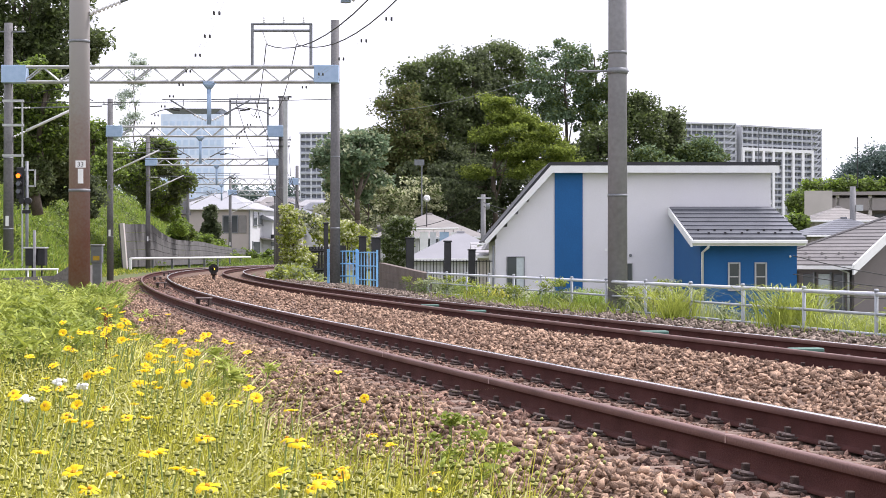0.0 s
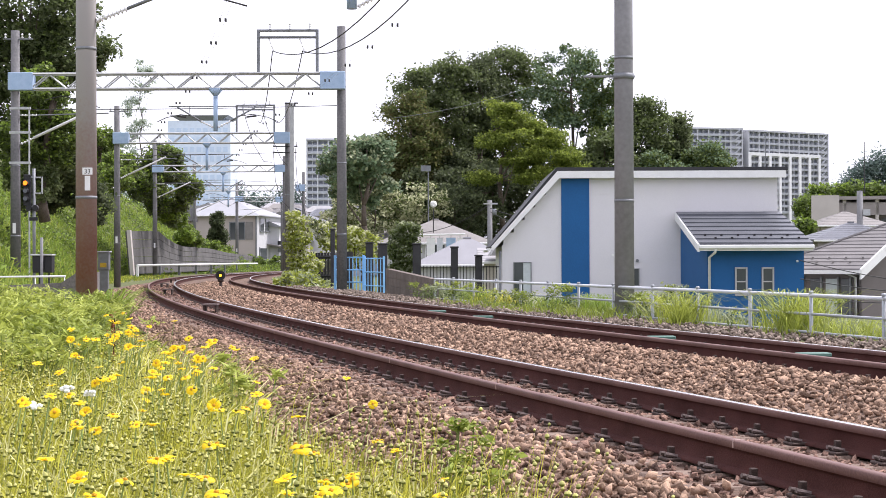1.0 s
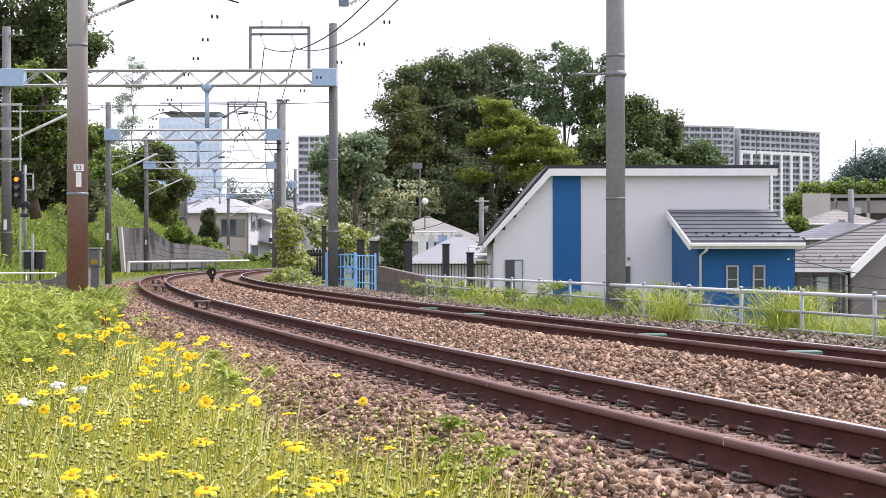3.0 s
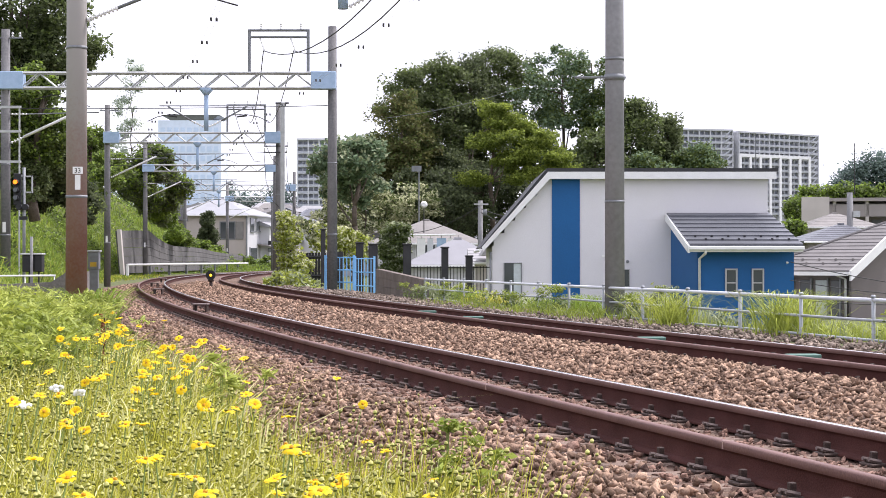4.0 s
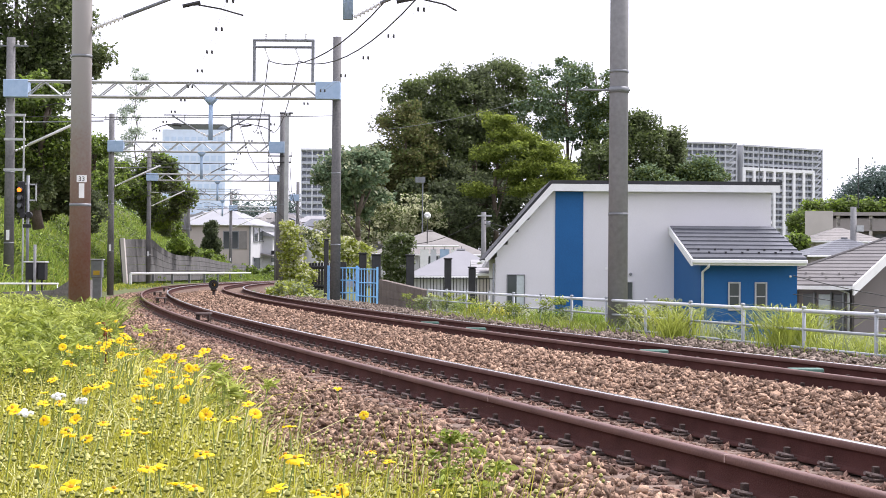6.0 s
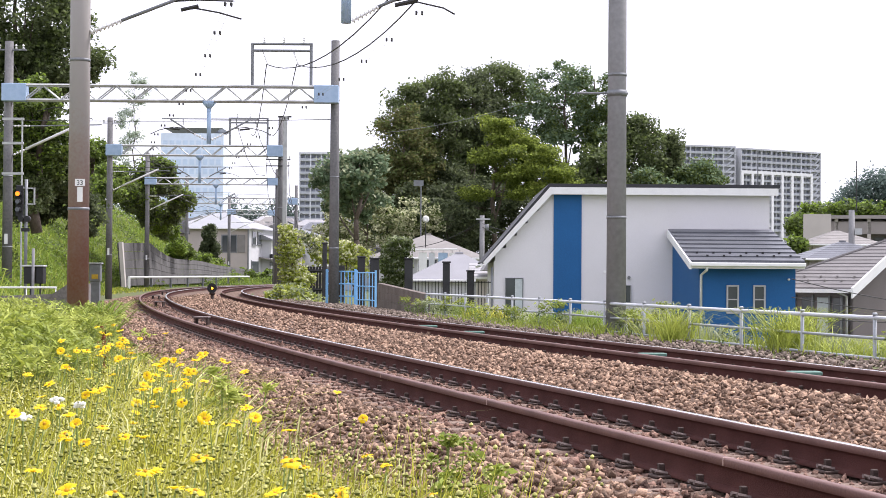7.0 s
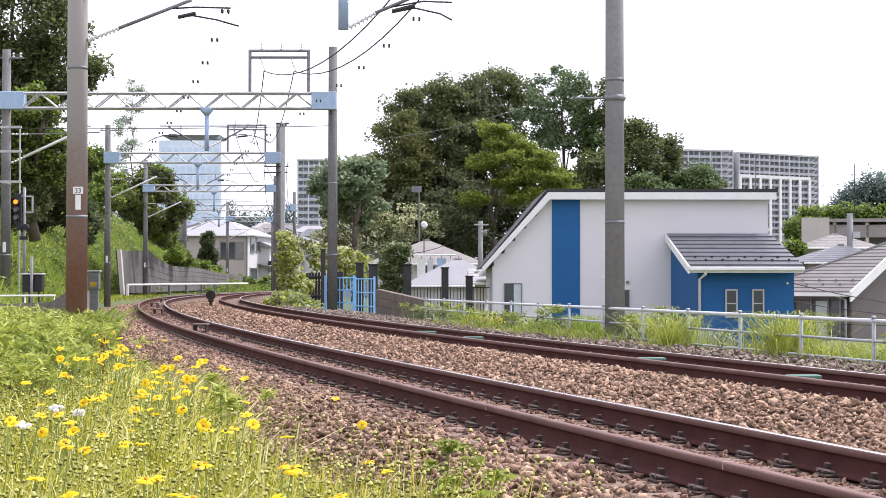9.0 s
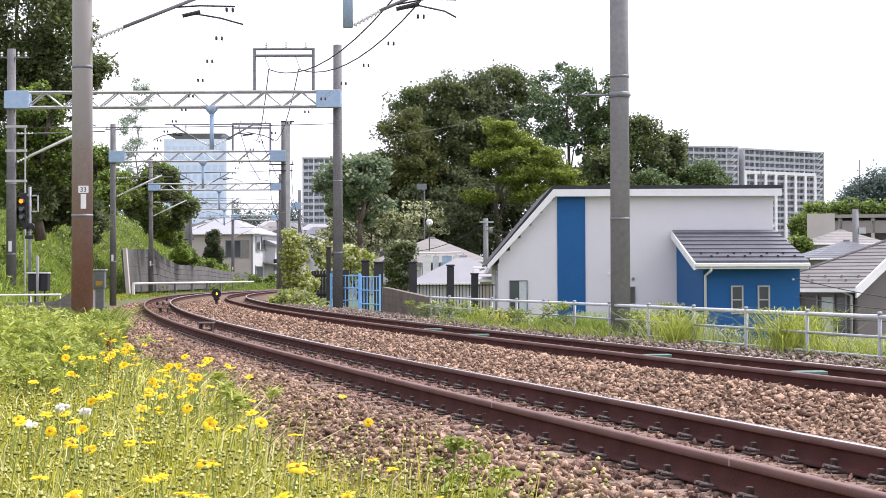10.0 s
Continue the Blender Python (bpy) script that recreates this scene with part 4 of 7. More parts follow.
def tan_roof_house():
    """A hipped and gabled roof over low walls; its eave runs slantwise behind the blue annex."""
    ob = thing("house", "low grey house with a tan tiled roof and white verge", "house")
    corner = Vector((15.0, 62.0, 0.60))
    left, back, pitch, length, n = Vector((-0.707, 0.707, 0)), Vector((0.707, 0.707, 0)), 0.5, 4.3, 16

    def at(along, k, dz=0.0):
        return corner + left * along + back * k + Vector((0, 0, pitch * k + dz))
    step = 4.2 / n
    rf = part("roof", solid([at(length, 0, -.14), at(0, 0, -.14), at(0, 4.2, -.14), at(0.3, 4.2, -.14), at(length, 0, -.02), at(0, 0, -.02), at(0, 4.2, -.02), at(0.3, 4.2, -.02)]), M_TANROOF, ob, "tan tiled roof in even courses")
    for i in range(n):
        a, b = i * step, (i + 1) * step
        part("tile_course", solid([at(length - a, a, -.015), at(0, a, -.015), at(0, b, -.015), at(length - b, b, -.015), at(length - a, a, .035), at(0, a, .035), at(0, b, .008), at(length - b, b, .008)]), M_TANROOF, rf)
    for i in range(9):
        p = at(0.35 + 0.36 * i, 0.45 if i % 2 else 0.75)
        part("snow_guard", boxm(p.x - 0.035, p.x + 0.035, p.y - 0.03, p.y + 0.03, p.z + 0.02, p.z + 0.09), M_BROWNROOF, rf)
    part("hip_cap", tubem(at(length, 0, .03), at(0.1, 4.2, .03), 0.06, 0.06, 6), M_TANROOF, ob)
    o = Vector((0.05, -0.05, 0))
    part("verge", solid([at(0, -0.05, -.34) + o, at(0, 4.2, -.34) + o, at(0, 4.2, -.34), at(0, -0.05, -.34), at(0, -0.05, .04) + o, at(0, 4.2, .04) + o, at(0, 4.2, .04), at(0, -0.05, .04)]), M_WHITE, ob, "white verge board")
    part("gutter", solid([at(length, -.14, -.10), at(-.05, -.14, -.10), at(-.05, -.02, -.16), at(length, -.02, -.16), at(length, -.14, .04), at(-.05, -.14, .04), at(-.05, -.02, -.02), at(length, -.02, -.02)]), M_WHITE, ob)
    q0, q1, q2, q3 = at(length, 0.5), at(0.35, 0.5), at(0.35, 4.2), at(length, 4.2)
    for name, a, b in (("front_wall", q0, q1), ("gable_wall", q1, q2)):
        d = (b - a).normalized().cross(Vector((0, 0, 1))).normalized() * -0.15
        part(name, solid([Vector((a.x, a.y, -1.5)), Vector((b.x, b.y, -1.5)), Vector((b.x + d.x, b.y + d.y, -1.5)), Vector((a.x + d.x, a.y + d.y, -1.5)), Vector((a.x, a.y, a.z - .2)), Vector((b.x, b.y, b.z - .2)), Vector((b.x + d.x, b.y + d.y, b.z - .2)), Vector((a.x + d.x, a.y + d.y, a.z - .2))]), M_TANWALL, ob)
    for along, w, m in ((3.0, 0.5, M_CURTAIN), (2.2, 0.45, M_GLASS), (1.5, 0.5, M_CURTAIN), (0.9, 0.35, M_GLASS)):
        c = corner + left * along + back * 0.46
        sh = part("shutter", boxm(-w / 2, w / 2, -0.03, 0.03, -1.3, 0.25, 0.01), m, ob)
        sh.matrix_basis = pose(c.x, c.y, 0, 0, 0, -45)
        part("shutter_frame", boxm(w / 2, w / 2 + 0.07, -0.05, 0.03, -1.3, 0.32), M_GREYST, sh)
    c = corner + left * 0.45 + back * 0.40
    part("downpipe", line(bmesh.new(), [corner + left * 0.7 + back * -0.05 + Vector((0, 0, -.1)), c + Vector((0, 0, -.3)), Vector((c.x, c.y, -1.5))], 0.045, 8), M_WSTUCCO, ob)


tan_roof_house()


def apartment(name, label, x0, x1, y, z0, z1, storey, bay, depth, wallm, frame_floors=None, rz=0.0, stair=0.0):
    """A slab block with recessed floors of balconies, dividing fins, windows and an open stair at one end."""
    ob = thing(name, label, "apartment building", "distant blocks", at=(x0, y, 0), rz=rz)
    w = x1 - x0
    part("wall", boxm(0, w + stair, 1.7, depth, z0, z1), wallm, ob)
    n = min(13, int((z1 - z0) / storey))
    nb = max(2, int(round(w / bay)))
    bw = w / nb
    for i in range(n):
        z = z1 - (i + 1) * storey
        part("balcony", boxm(0, w, 0, 1.7, z - 0.14, z + 0.14), wallm, ob)
        part("balcony_rail", boxm(0, w, -0.06, 0.06, z + 0.1, z + 1.0), M_APTRAIL, ob)
        for k in range(nb):
            xa = k * bw
            part("window", boxm(xa + 0.35, xa + bw * 0.5 - 0.2, 1.5, 1.72, z + 0.2, z + storey - 0.45), M_FARGLASS, ob)
            part("window", boxm(xa + bw * 0.5 + 0.2, xa + bw - 0.35, 1.5, 1.72, z + 0.5, z + storey - 0.55), M_FARGLASS, ob)
        if stair:
            part("stair_landing", boxm(w + 0.3, w + stair, -0.1, 1.7, z - 0.14, z + 0.95), M_APT, ob)
            part("stair_flight", solid([(w + 0.6, -0.4, z), (w + 1.4, -0.4, z), (w + 1.4, -0.12, z), (w + 0.6, -0.12, z), (w + stair - 1.4, -0.4, z + storey), (w + stair - 0.6, -0.4, z + storey), (w + stair - 0.6, -0.12, z + storey), (w + stair - 1.4, -0.12, z + storey)]), M_APTRAIL, ob)
    for k in range(nb):
        part("partition", boxm((k + 0.5) * bw - 0.08, (k + 0.5) * bw + 0.08, -0.02, 1.7, z1 - n * storey, z1), wallm, ob)
    for k in range(nb + 1):
        xa = k * bw
        part("fin", boxm(xa - 0.28, xa + 0.28, -0.1, 1.7, z0, z1), wallm, ob)
    part("roof", boxm(-0.4, w + stair + 0.3, -0.4, depth, z1, z1 + 0.8), wallm, ob)
    if stair:
        part("stair_wall", boxm(w + stair, w + stair + 0.5, -0.4, depth, z0, z1 + 0.8), wallm, ob)
    if frame_floors:
        zt = z1 - frame_floors * storey + 1.2
        part("frame_beam", boxm(-0.7, w + 0.5, -0.9, -0.15, zt - 0.75, zt + 0.75), M_APTW, ob, "bright white frame beam")
        for k in range(nb + 1):
            part("frame_column", boxm(k * bw - 0.75, k * bw + 0.75, -0.9, -0.15, z0, zt - 0.75), M_APTW, ob)
    return ob


M_APTRAIL = mat("balcony_panel_grey", (0.42, 0.44, 0.48), 0.7, var=0.08, scale=0.3, bump=0)
M_APTP = mat("apartment_pale", (0.60, 0.61, 0.63), 0.85, var=0.05, scale=0.2, bump=0)
apartment("apartment_building", "grey slab apartment block with white balcony frames", 141.3, 186.8, 800, 4, 61.4, 2.95, 6.1, 14, M_APT, 4, 33, stair=6.0)
apartment("apartment_building", "long grey apartment block behind the wooded hill", 105.3, 133.3, 790, 6, 62.0, 2.95, 5.2, 14, M_APT, None, 15, stair=5.5)
apartment("apartment_building", "pale grey apartment block beyond the trees", -62.3, -43.5, 740, 2, 53.6, 2.9, 4.6, 14, M_APTP, None, 0)
apartment("apartment_building", "pale grey rear wing of the far apartment block", -45, -34.6, 760, 2, 53.0, 2.9, 4.6, 14, M_APTP, None, 0)


def tower():
    ob = thing("office_tower", "glass tower paled blue by haze, with a flat overhanging crown", "office tower")
    x0, x1, y, z1 = -116.5, -90.5, 700, 59.0
    part("shaft", boxm(x0, x1, y, y + 24, 0, z1), M_TOWER, ob)
    for i in range(13):
        z = z1 - 3 - i * 3.9
        for k in range(9):
            xa = x0 + 1 + k * 2.75
            part("window", boxm(xa, xa + 1.9, y - 0.1, y + 0.2, z - 2.2, z), M_TOWERW, ob)
    part("crown", solid([(x0 + 5, y, z1), (x1 - 4, y, z1), (x1 - 4, y + 22, z1), (x0 + 5, y + 22, z1), (x0 + 1, y - 1, z1 + 2.2), (x1 - 0.5, y - 1, z1 + 2.2), (x1 - 0.5, y + 24, z1 + 2.2), (x0 + 1, y + 24, z1 + 2.2)]), M_GREYST, ob, "dark grey roof crown")


tower()


def brown_block():
    ob = thing("apartment_building", "low taupe apartment building with open corridors", "apartment building")
    part("wall", boxm(31.7, 50, 152, 160, -1, 6.6), M_TAUPE, ob)
    part("stair_tower", boxm(31.6, 34.0, 149.6, 152, -1, 7.0), M_STUCCO, ob)
    for z in (0.6, 3.0, 5.4):
        part("corridor_slab", boxm(34, 50, 150, 152, z - 0.15, z + 0.95), M_TAUPE, ob)
    for i in range(6):
        part("corridor_post", boxm(34.3 + i * 2.8, 34.6 + i * 2.8, 150, 150.3, -1, 6.6), M_STUCCO, ob)
        for z in (1.7, 4.1):
            part("door", boxm(35.3 + i * 2.4, 36.2 + i * 2.4, 151.9, 151.98, z - 1.0, z + 0.9), M_GREYST, ob)
    part("roof", boxm(34.0, 50.5, 149.7, 160.3, 6.6, 6.9), M_TAUPE, ob)
    turn = Matrix.Translation((31.9, 149.6, -0.4))
    ob.matrix_basis = turn @ Matrix.Rotation(radians(-12), 4, "Z") @ Matrix.Translation((-31.6, -149.6, 0))


brown_block()
simple_house("house", "far house with a grey gabled roof", 29.5, 33.5, 175, 181, -1, 6.3, 7.8, M_STUCCO, M_GREYROOF, hip=False)
simple_house("house", "far house with a pale tiled roof", 26.3, 31.0, 120, 126, -1, 3.4, 4.4, M_STUCCO, M_BROWNROOF, courses=8)
simple_house("house", "far house with a blue-grey roof", 22.8, 28.5, 105, 112, -1, 2.2, 3.3, M_TAUPE, M_SLATE, courses=8)


# ---- plants ----
def foliage(name, a, b, leaf=0.35, spread=0.2):
    return mat(name, a, 0.6, scale=0.35, fine=3.0, bump=0, rand="island", leaf=leaf, other=b, spread=spread)


M_LEAF_DARK = foliage("leaf_dark", (0.088, 0.112, 0.054), (0.19, 0.228, 0.100), 0.5)
M_LEAF_MAPLE = foliage("leaf_maple", (0.10, 0.14, 0.024), (0.22, 0.275, 0.05), 0.5)
# Dark evergreen tone that also holds the deep shade under the trees.
M_LEAF_SHADE = foliage("leaf_evergreen_shade", (0.062, 0.080, 0.042), (0.126, 0.154, 0.072), 0.5)
M_LEAF_MID = foliage("leaf_mid", (0.068, 0.100, 0.030), (0.17, 0.22, 0.062))
M_LEAF_LIGHT = foliage("leaf_light", (0.125, 0.200, 0.027), (0.275, 0.375, 0.056))
M_LEAF_OLIVE = foliage("leaf_olive", (0.095, 0.100, 0.040), (0.205, 0.205, 0.075), 0.5)
M_LEAF_PALE = foliage("leaf_pale", (0.15, 0.19, 0.095), (0.42, 0.45, 0.28))
M_LEAF_GREY = foliage("leaf_grey", (0.098, 0.154, 0.084), (0.238, 0.322, 0.182))
# Distance haze is mixed into this leaf colour, paler and bluer.
M_LEAF_HAZE = foliage("leaf_hazed", (0.11, 0.16, 0.145), (0.18, 0.235, 0.20))
M_BLOSSOM = foliage("blossom", (0.30, 0.33, 0.16), (0.70, 0.69, 0.46), 0.45)
M_LEAF_YOUNG = foliage("leaf_young", (0.15, 0.20, 0.03), (0.34, 0.40, 0.07))
# Bamboo leaf greyed and paled, so the haze sits in the colour.
M_LEAF_BAMBOO = foliage("leaf_bamboo_hazed", (0.34, 0.40, 0.32), (0.60, 0.66, 0.55))
M_LEAF_FERN = foliage("leaf_feathery", (0.27, 0.33, 0.055), (0.54, 0.58, 0.15))
M_LEAF_LIME = foliage("leaf_lime", (0.20, 0.255, 0.035), (0.45, 0.49, 0.10))
M_GRASS = foliage("meadow_grass", (0.17, 0.20, 0.018), (0.58, 0.54, 0.08), 0.28, 0.5)
M_STRAW = foliage("straw", (0.56, 0.55, 0.20), (0.78, 0.76, 0.40), 0.3, 0.2)
M_BUD = foliage("flower_bud", (0.30, 0.32, 0.07), (0.60, 0.56, 0.20), 0.15, 0.25)
# Pale grass whose near-white end of the range paints glints.
M_PALEBLADE = foliage("pale_glint_blade", (0.44, 0.47, 0.16), (0.80, 0.80, 0.48), 0.3, 0.3)
M_BUDD = foliage("flower_bud_base", (0.10, 0.12, 0.025), (0.22, 0.24, 0.06), 0.1, 0.3)
M_PETAL = mat("yellow_petal", (0.92, 0.64, 0.006), 0.55, var=0.12, scale=30, fine=200, bump=0.1, rand="object", leaf=0.3, spread=0.12)
M_DISC = mat("flower_disc", (0.62, 0.30, 0.01), 0.8, var=0.25, scale=200, fine=600, bump=0.5)
M_STEM = mat("green_stem", (0.16, 0.22, 0.05), 0.6, var=0.2, scale=20, bump=0)
M_UMBEL = mat("white_umbel", (0.80, 0.80, 0.78), 0.7, var=0.08, scale=90, bump=0.2)


def leaves(name, pts, size, material, rng, up=0.5, long=1.7):
    """Many small rhombic leaves round the points, turned at random with a bias upwards."""
    n = len(pts)
    nrm = rng.normal(size=(n, 3))
    nrm[:, 2] = np.abs(nrm[:, 2]) + up
    nrm /= np.linalg.norm(nrm, axis=1)[:, None]
    a = np.cross(nrm, rng.normal(size=(n, 3)))
    a /= np.linalg.norm(a, axis=1)[:, None] + 1e-9
    b = np.cross(nrm, a)
    sz = size * rng.uniform(0.6, 1.4, n)[:, None]
    a, b = a * sz * long / 2, b * sz / 2
    V = np.stack([pts - a, pts + b - a * 0.1, pts + a, pts - b - a * 0.1], 1)
    return sheet(name, V.reshape(-1, 3), np.arange(n * 4).reshape(n, 4), material)


def clump_points(rng, ells, n_clumps, n_leaf, r_clump, flat=0.65):
    """Points in clumps that sit towards the outside of a set of ellipsoids (cx, cy, cz, rx, ry, rz)."""
    out = []
    vol = np.array([e[3] * e[5] for e in ells])
    for e, v in zip(ells, vol / vol.sum()):
        m = max(4, int(n_clumps * v))
        d = rng.normal(size=(m, 3))
        d /= np.linalg.norm(d, axis=1)[:, None]
        rad = rng.uniform(0.45, 1.0, m) ** 0.5 * rng.uniform(0.82, 1.1, m)
        c = np.array(e[:3]) + d * rad[:, None] * np.array(e[3:])
        rc = r_clump * rng.uniform(0.55, 1.35, m)
        p = np.clip(rng.normal(size=(m, n_leaf, 3)), -1.6, 1.6) * 0.55
        p[..., 2] *= flat
        out.append((c[:, None] + p * rc[:, None, None]).reshape(-1, 3))
    return np.concatenate(out)


def limbs(rng, base, top, ells, r, n=7):
    """A tapered trunk with limbs that reach into the crown."""
    bm = bmesh.new()
    b, t = Vector(base), Vector(top)
    k = 6
    pts = [b.lerp(t, i / k) + Vector((rng.normal() * 0.12, rng.normal() * 0.12, 0)) * (1 if 0 < i else 0) for i in range(k + 1)]
    for i in range(k):
        tube(bm, pts[i], pts[i + 1], r * (1 - 0.8 * i / k), r * (1 - 0.8 * (i + 1) / k), 8)
    for i in range(n):
        e = ells[i % len(ells)]
        s = pts[1 + int(rng.integers(1, k - 1))]
        d = rng.normal(size=3)
        d /= np.linalg.norm(d)
        g = Vector((e[0] + d[0] * e[3] * 0.75, e[1] + d[1] * e[4] * 0.75, e[2] + abs(d[2]) * e[5] * 0.6))
        mid = s.lerp(g, 0.5) + Vector((0, 0, -0.05 * (g - s).length))
        tube(bm, s, mid, r * 0.34, r * 0.2, 6)
        tube(bm, mid, g, r * 0.2, r * 0.05, 6)
    return bm


def tree(seed, label, ells, base_z, material, leaf=0.24, clumps=60, per=110, rc=0.9, name="tree", trunk=0.22, second=None, cat_="tree", flat=0.65):
    """ells: crown masses as (x, y, z, rx, ry, rz) in the world."""
    rng = np.random.default_rng(seed)
    e0 = ells[0]
    ob = thing(name, label, cat_)
    if trunk:
        part("trunk", limbs(rng, (e0[0], e0[1], base_z), (e0[0] + rng.normal() * 0.3, e0[1], e0[2] + e0[5] * 0.7), ells, trunk), M_BARK, ob)
    p = clump_points(rng, ells, clumps, int(per * 0.86), rc, flat)
    if second:
        pick = rng.random(len(p)) < 0.3
        part("young_foliage", leaves("young_foliage", p[pick] + np.array([0, 0, rc * 0.25]), leaf, second, rng, 0.35), None, ob)
        p = p[~pick]
    part("crown", leaves("crown", p, leaf, material, rng, 0.35), None, ob)
    return ob


# wooded rise behind the houses
tree(1, "dark evergreen tree with a dense brownish-green crown", [(-2.8, 118, 8.8, 2.5, 2.5, 4.2), (-3.6, 118, 6.5, 2.3, 2.2, 3.2)], 1.0, M_LEAF_OLIVE, 0.124, 210, 215, 0.75, second=M_LEAF_MID)
tree(2, "tall dark evergreen tree with a domed crown", [(-0.2, 121, 11.6, 2.7, 2.4, 4.0), (-1.6, 120, 8.0, 2.2, 2, 4.0), (-2.4, 120, 12.0, 1.9, 1.8, 2.4)], 1.0, M_LEAF_DARK, 0.124, 224, 215, 0.75, second=M_LEAF_MID)
tree(3, "tall dark broadleaf tree in the wood", [(1.7, 123, 12.3, 2.2, 2.2, 4.0), (0.6, 119, 5.0, 3.0, 2, 3.6)], 1.0, M_LEAF_SHADE, 0.124, 210, 215, 0.75, second=M_LEAF_DARK)
tree(4, "tall dark tree with an open ragged top", [(4.4, 126, 14.3, 2.1, 2, 2.5), (3.6, 126, 9.6, 2.4, 2, 3.4)], 1.0, M_LEAF_DARK, 0.12, 204, 190, 0.7, second=M_LEAF_MID)
tree(5, "broad maple with bright yellow-green layered leaves", [(3.5, 112, 11.0, 1.2, 1.3, 0.6), (4.5, 112, 10.0, 1.7, 1.6, 0.6), (5.8, 111, 9.0, 1.8, 1.8, 0.6), (3.0, 111, 8.8, 1.3, 1.3, 0.5), (6.9, 111, 7.9, 1.7, 1.8, 0.6), (4.6, 111, 7.6, 1.6, 1.5, 0.5), (7.9, 112, 6.8, 1.1, 1.5, 0.5), (5.8, 111, 6.5, 1.9, 1.8, 0.5), (2.2, 111, 6.4, 1.3, 1.3, 0.4), (8.2, 112, 5.6, 1.0, 1.4, 0.4)], 1.0, M_LEAF_MAPLE, 0.11, 190, 190, 0.62, second=M_LEAF_YOUNG, flat=0.32)
tree(6, "tall tree with an airy grey-green crown", [(8.6, 122, 13.6, 2.7, 2.2, 2.6), (6.8, 123, 11.4, 1.9, 1.8, 3.2), (8.8, 121, 9.6, 2.0, 1.8, 2.2)], 1.0, M_LEAF_GREY, 0.143, 127, 166, 0.7, second=M_LEAF_MID)
tree(7, "slender tree with sparse foliage and bare limbs", [(11.0, 122, 13.4, 1.5, 1.6, 2.6), (11.6, 121, 9.6, 1.6, 1.6, 2.2)], 1.0, M_LEAF_MID, 0.143, 78, 166, 0.65, second=M_LEAF_GREY)
tree(8, "dark round tree on the wooded rise", [(11.2, 118, 6.8, 2.4, 2.0, 3.4), (13.6, 120, 9.8, 1.9, 1.8, 2.6)], 1.0, M_LEAF_DARK, 0.143, 175, 192, 0.75, second=M_LEAF_MID)
tree(9, "dark conifer with a pointed top", [(16.2, 121, 9.2, 0.9, 0.9, 2.2), (15.8, 121, 6.8, 1.9, 1.6, 2.6)], 1.0, M_LEAF_DARK, 0.143, 136, 192, 0.6)
tree(10, "low broadleaf tree with fresh green leaves", [(18.3, 119, 7.0, 1.7, 1.5, 2.2), (14.0, 117, 6.3, 2.2, 1.6, 2.2)], 1.0, M_LEAF_MID, 0.143, 156, 192, 0.65, second=M_LEAF_GREY)
# understorey shade comes from the darker leaf colour
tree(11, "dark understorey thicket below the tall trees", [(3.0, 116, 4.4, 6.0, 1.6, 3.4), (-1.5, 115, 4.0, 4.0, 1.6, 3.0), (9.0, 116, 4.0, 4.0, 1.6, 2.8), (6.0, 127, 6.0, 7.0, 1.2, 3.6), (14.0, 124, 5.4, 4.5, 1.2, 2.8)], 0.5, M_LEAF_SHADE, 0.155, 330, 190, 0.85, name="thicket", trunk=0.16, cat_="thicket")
tree(12, "rounded tree with pale grey-green foliage", [(-4.8, 98, 6.9, 1.9, 1.8, 1.2), (-6.1, 98, 6.4, 1.3, 1.5, 1.1), (-5.2, 100, 5.3, 1.9, 1.3, 1.0)], 0.6, M_LEAF_GREY, 0.156, 140, 110, 0.55, second=M_LEAF_PALE)
tree(13, "large shrub with pale blossom among dull leaves", [(-5.2, 109, 4.0, 2.7, 1.8, 1.7), (-2.3, 109.5, 4.5, 2.5, 1.6, 1.5), (-7.5, 109, 3.3, 1.8, 1.5, 1.35)], 0.3, M_BLOSSOM, 0.12, 150, 130, 0.45, name="shrub", trunk=0.1, second=M_LEAF_MID, cat_="shrub")
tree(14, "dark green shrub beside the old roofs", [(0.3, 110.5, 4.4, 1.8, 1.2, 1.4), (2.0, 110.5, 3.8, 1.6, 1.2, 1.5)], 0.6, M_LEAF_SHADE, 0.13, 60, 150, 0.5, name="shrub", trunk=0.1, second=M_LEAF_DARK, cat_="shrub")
tree(15, "clipped round evergreen shrub with pale tips", [(-1.78, 62.6, 1.2, 0.52, 0.5, 0.8), (-1.6, 62.6, 1.95, 0.42, 0.4, 0.45), (-1.8, 62.6, 0.45, 0.45, 0.45, 0.6)], -0.9, M_LEAF_MID, 0.065, 130, 120, 0.22, name="shrub", trunk=0.05, second=M_LEAF_PALE, cat_="shrub")
# bank beside the line
tree(16, "tall dark tree on the bank", [(-18.0, 72, 11.9, 2.6, 2.2, 2.6), (-16.0, 72, 10.2, 1.5, 1.6, 1.8), (-18.6, 72, 8.5, 2.0, 2, 2.4)], 5, M_LEAF_DARK, 0.12, 210, 200, 0.6, second=M_LEAF_MID)
tree(17, "bushy tree with fresh green leaves on the bank", [(-15.3, 64, 7.2, 0.9, 1.0, 1.3), (-16.0, 64, 5.4, 1.0, 1.1, 1.6), (-14.6, 64.5, 5.6, 0.7, 0.9, 1.2)], 2.5, M_LEAF_MID, 0.10, 110, 170, 0.4, second=M_LEAF_LIGHT)
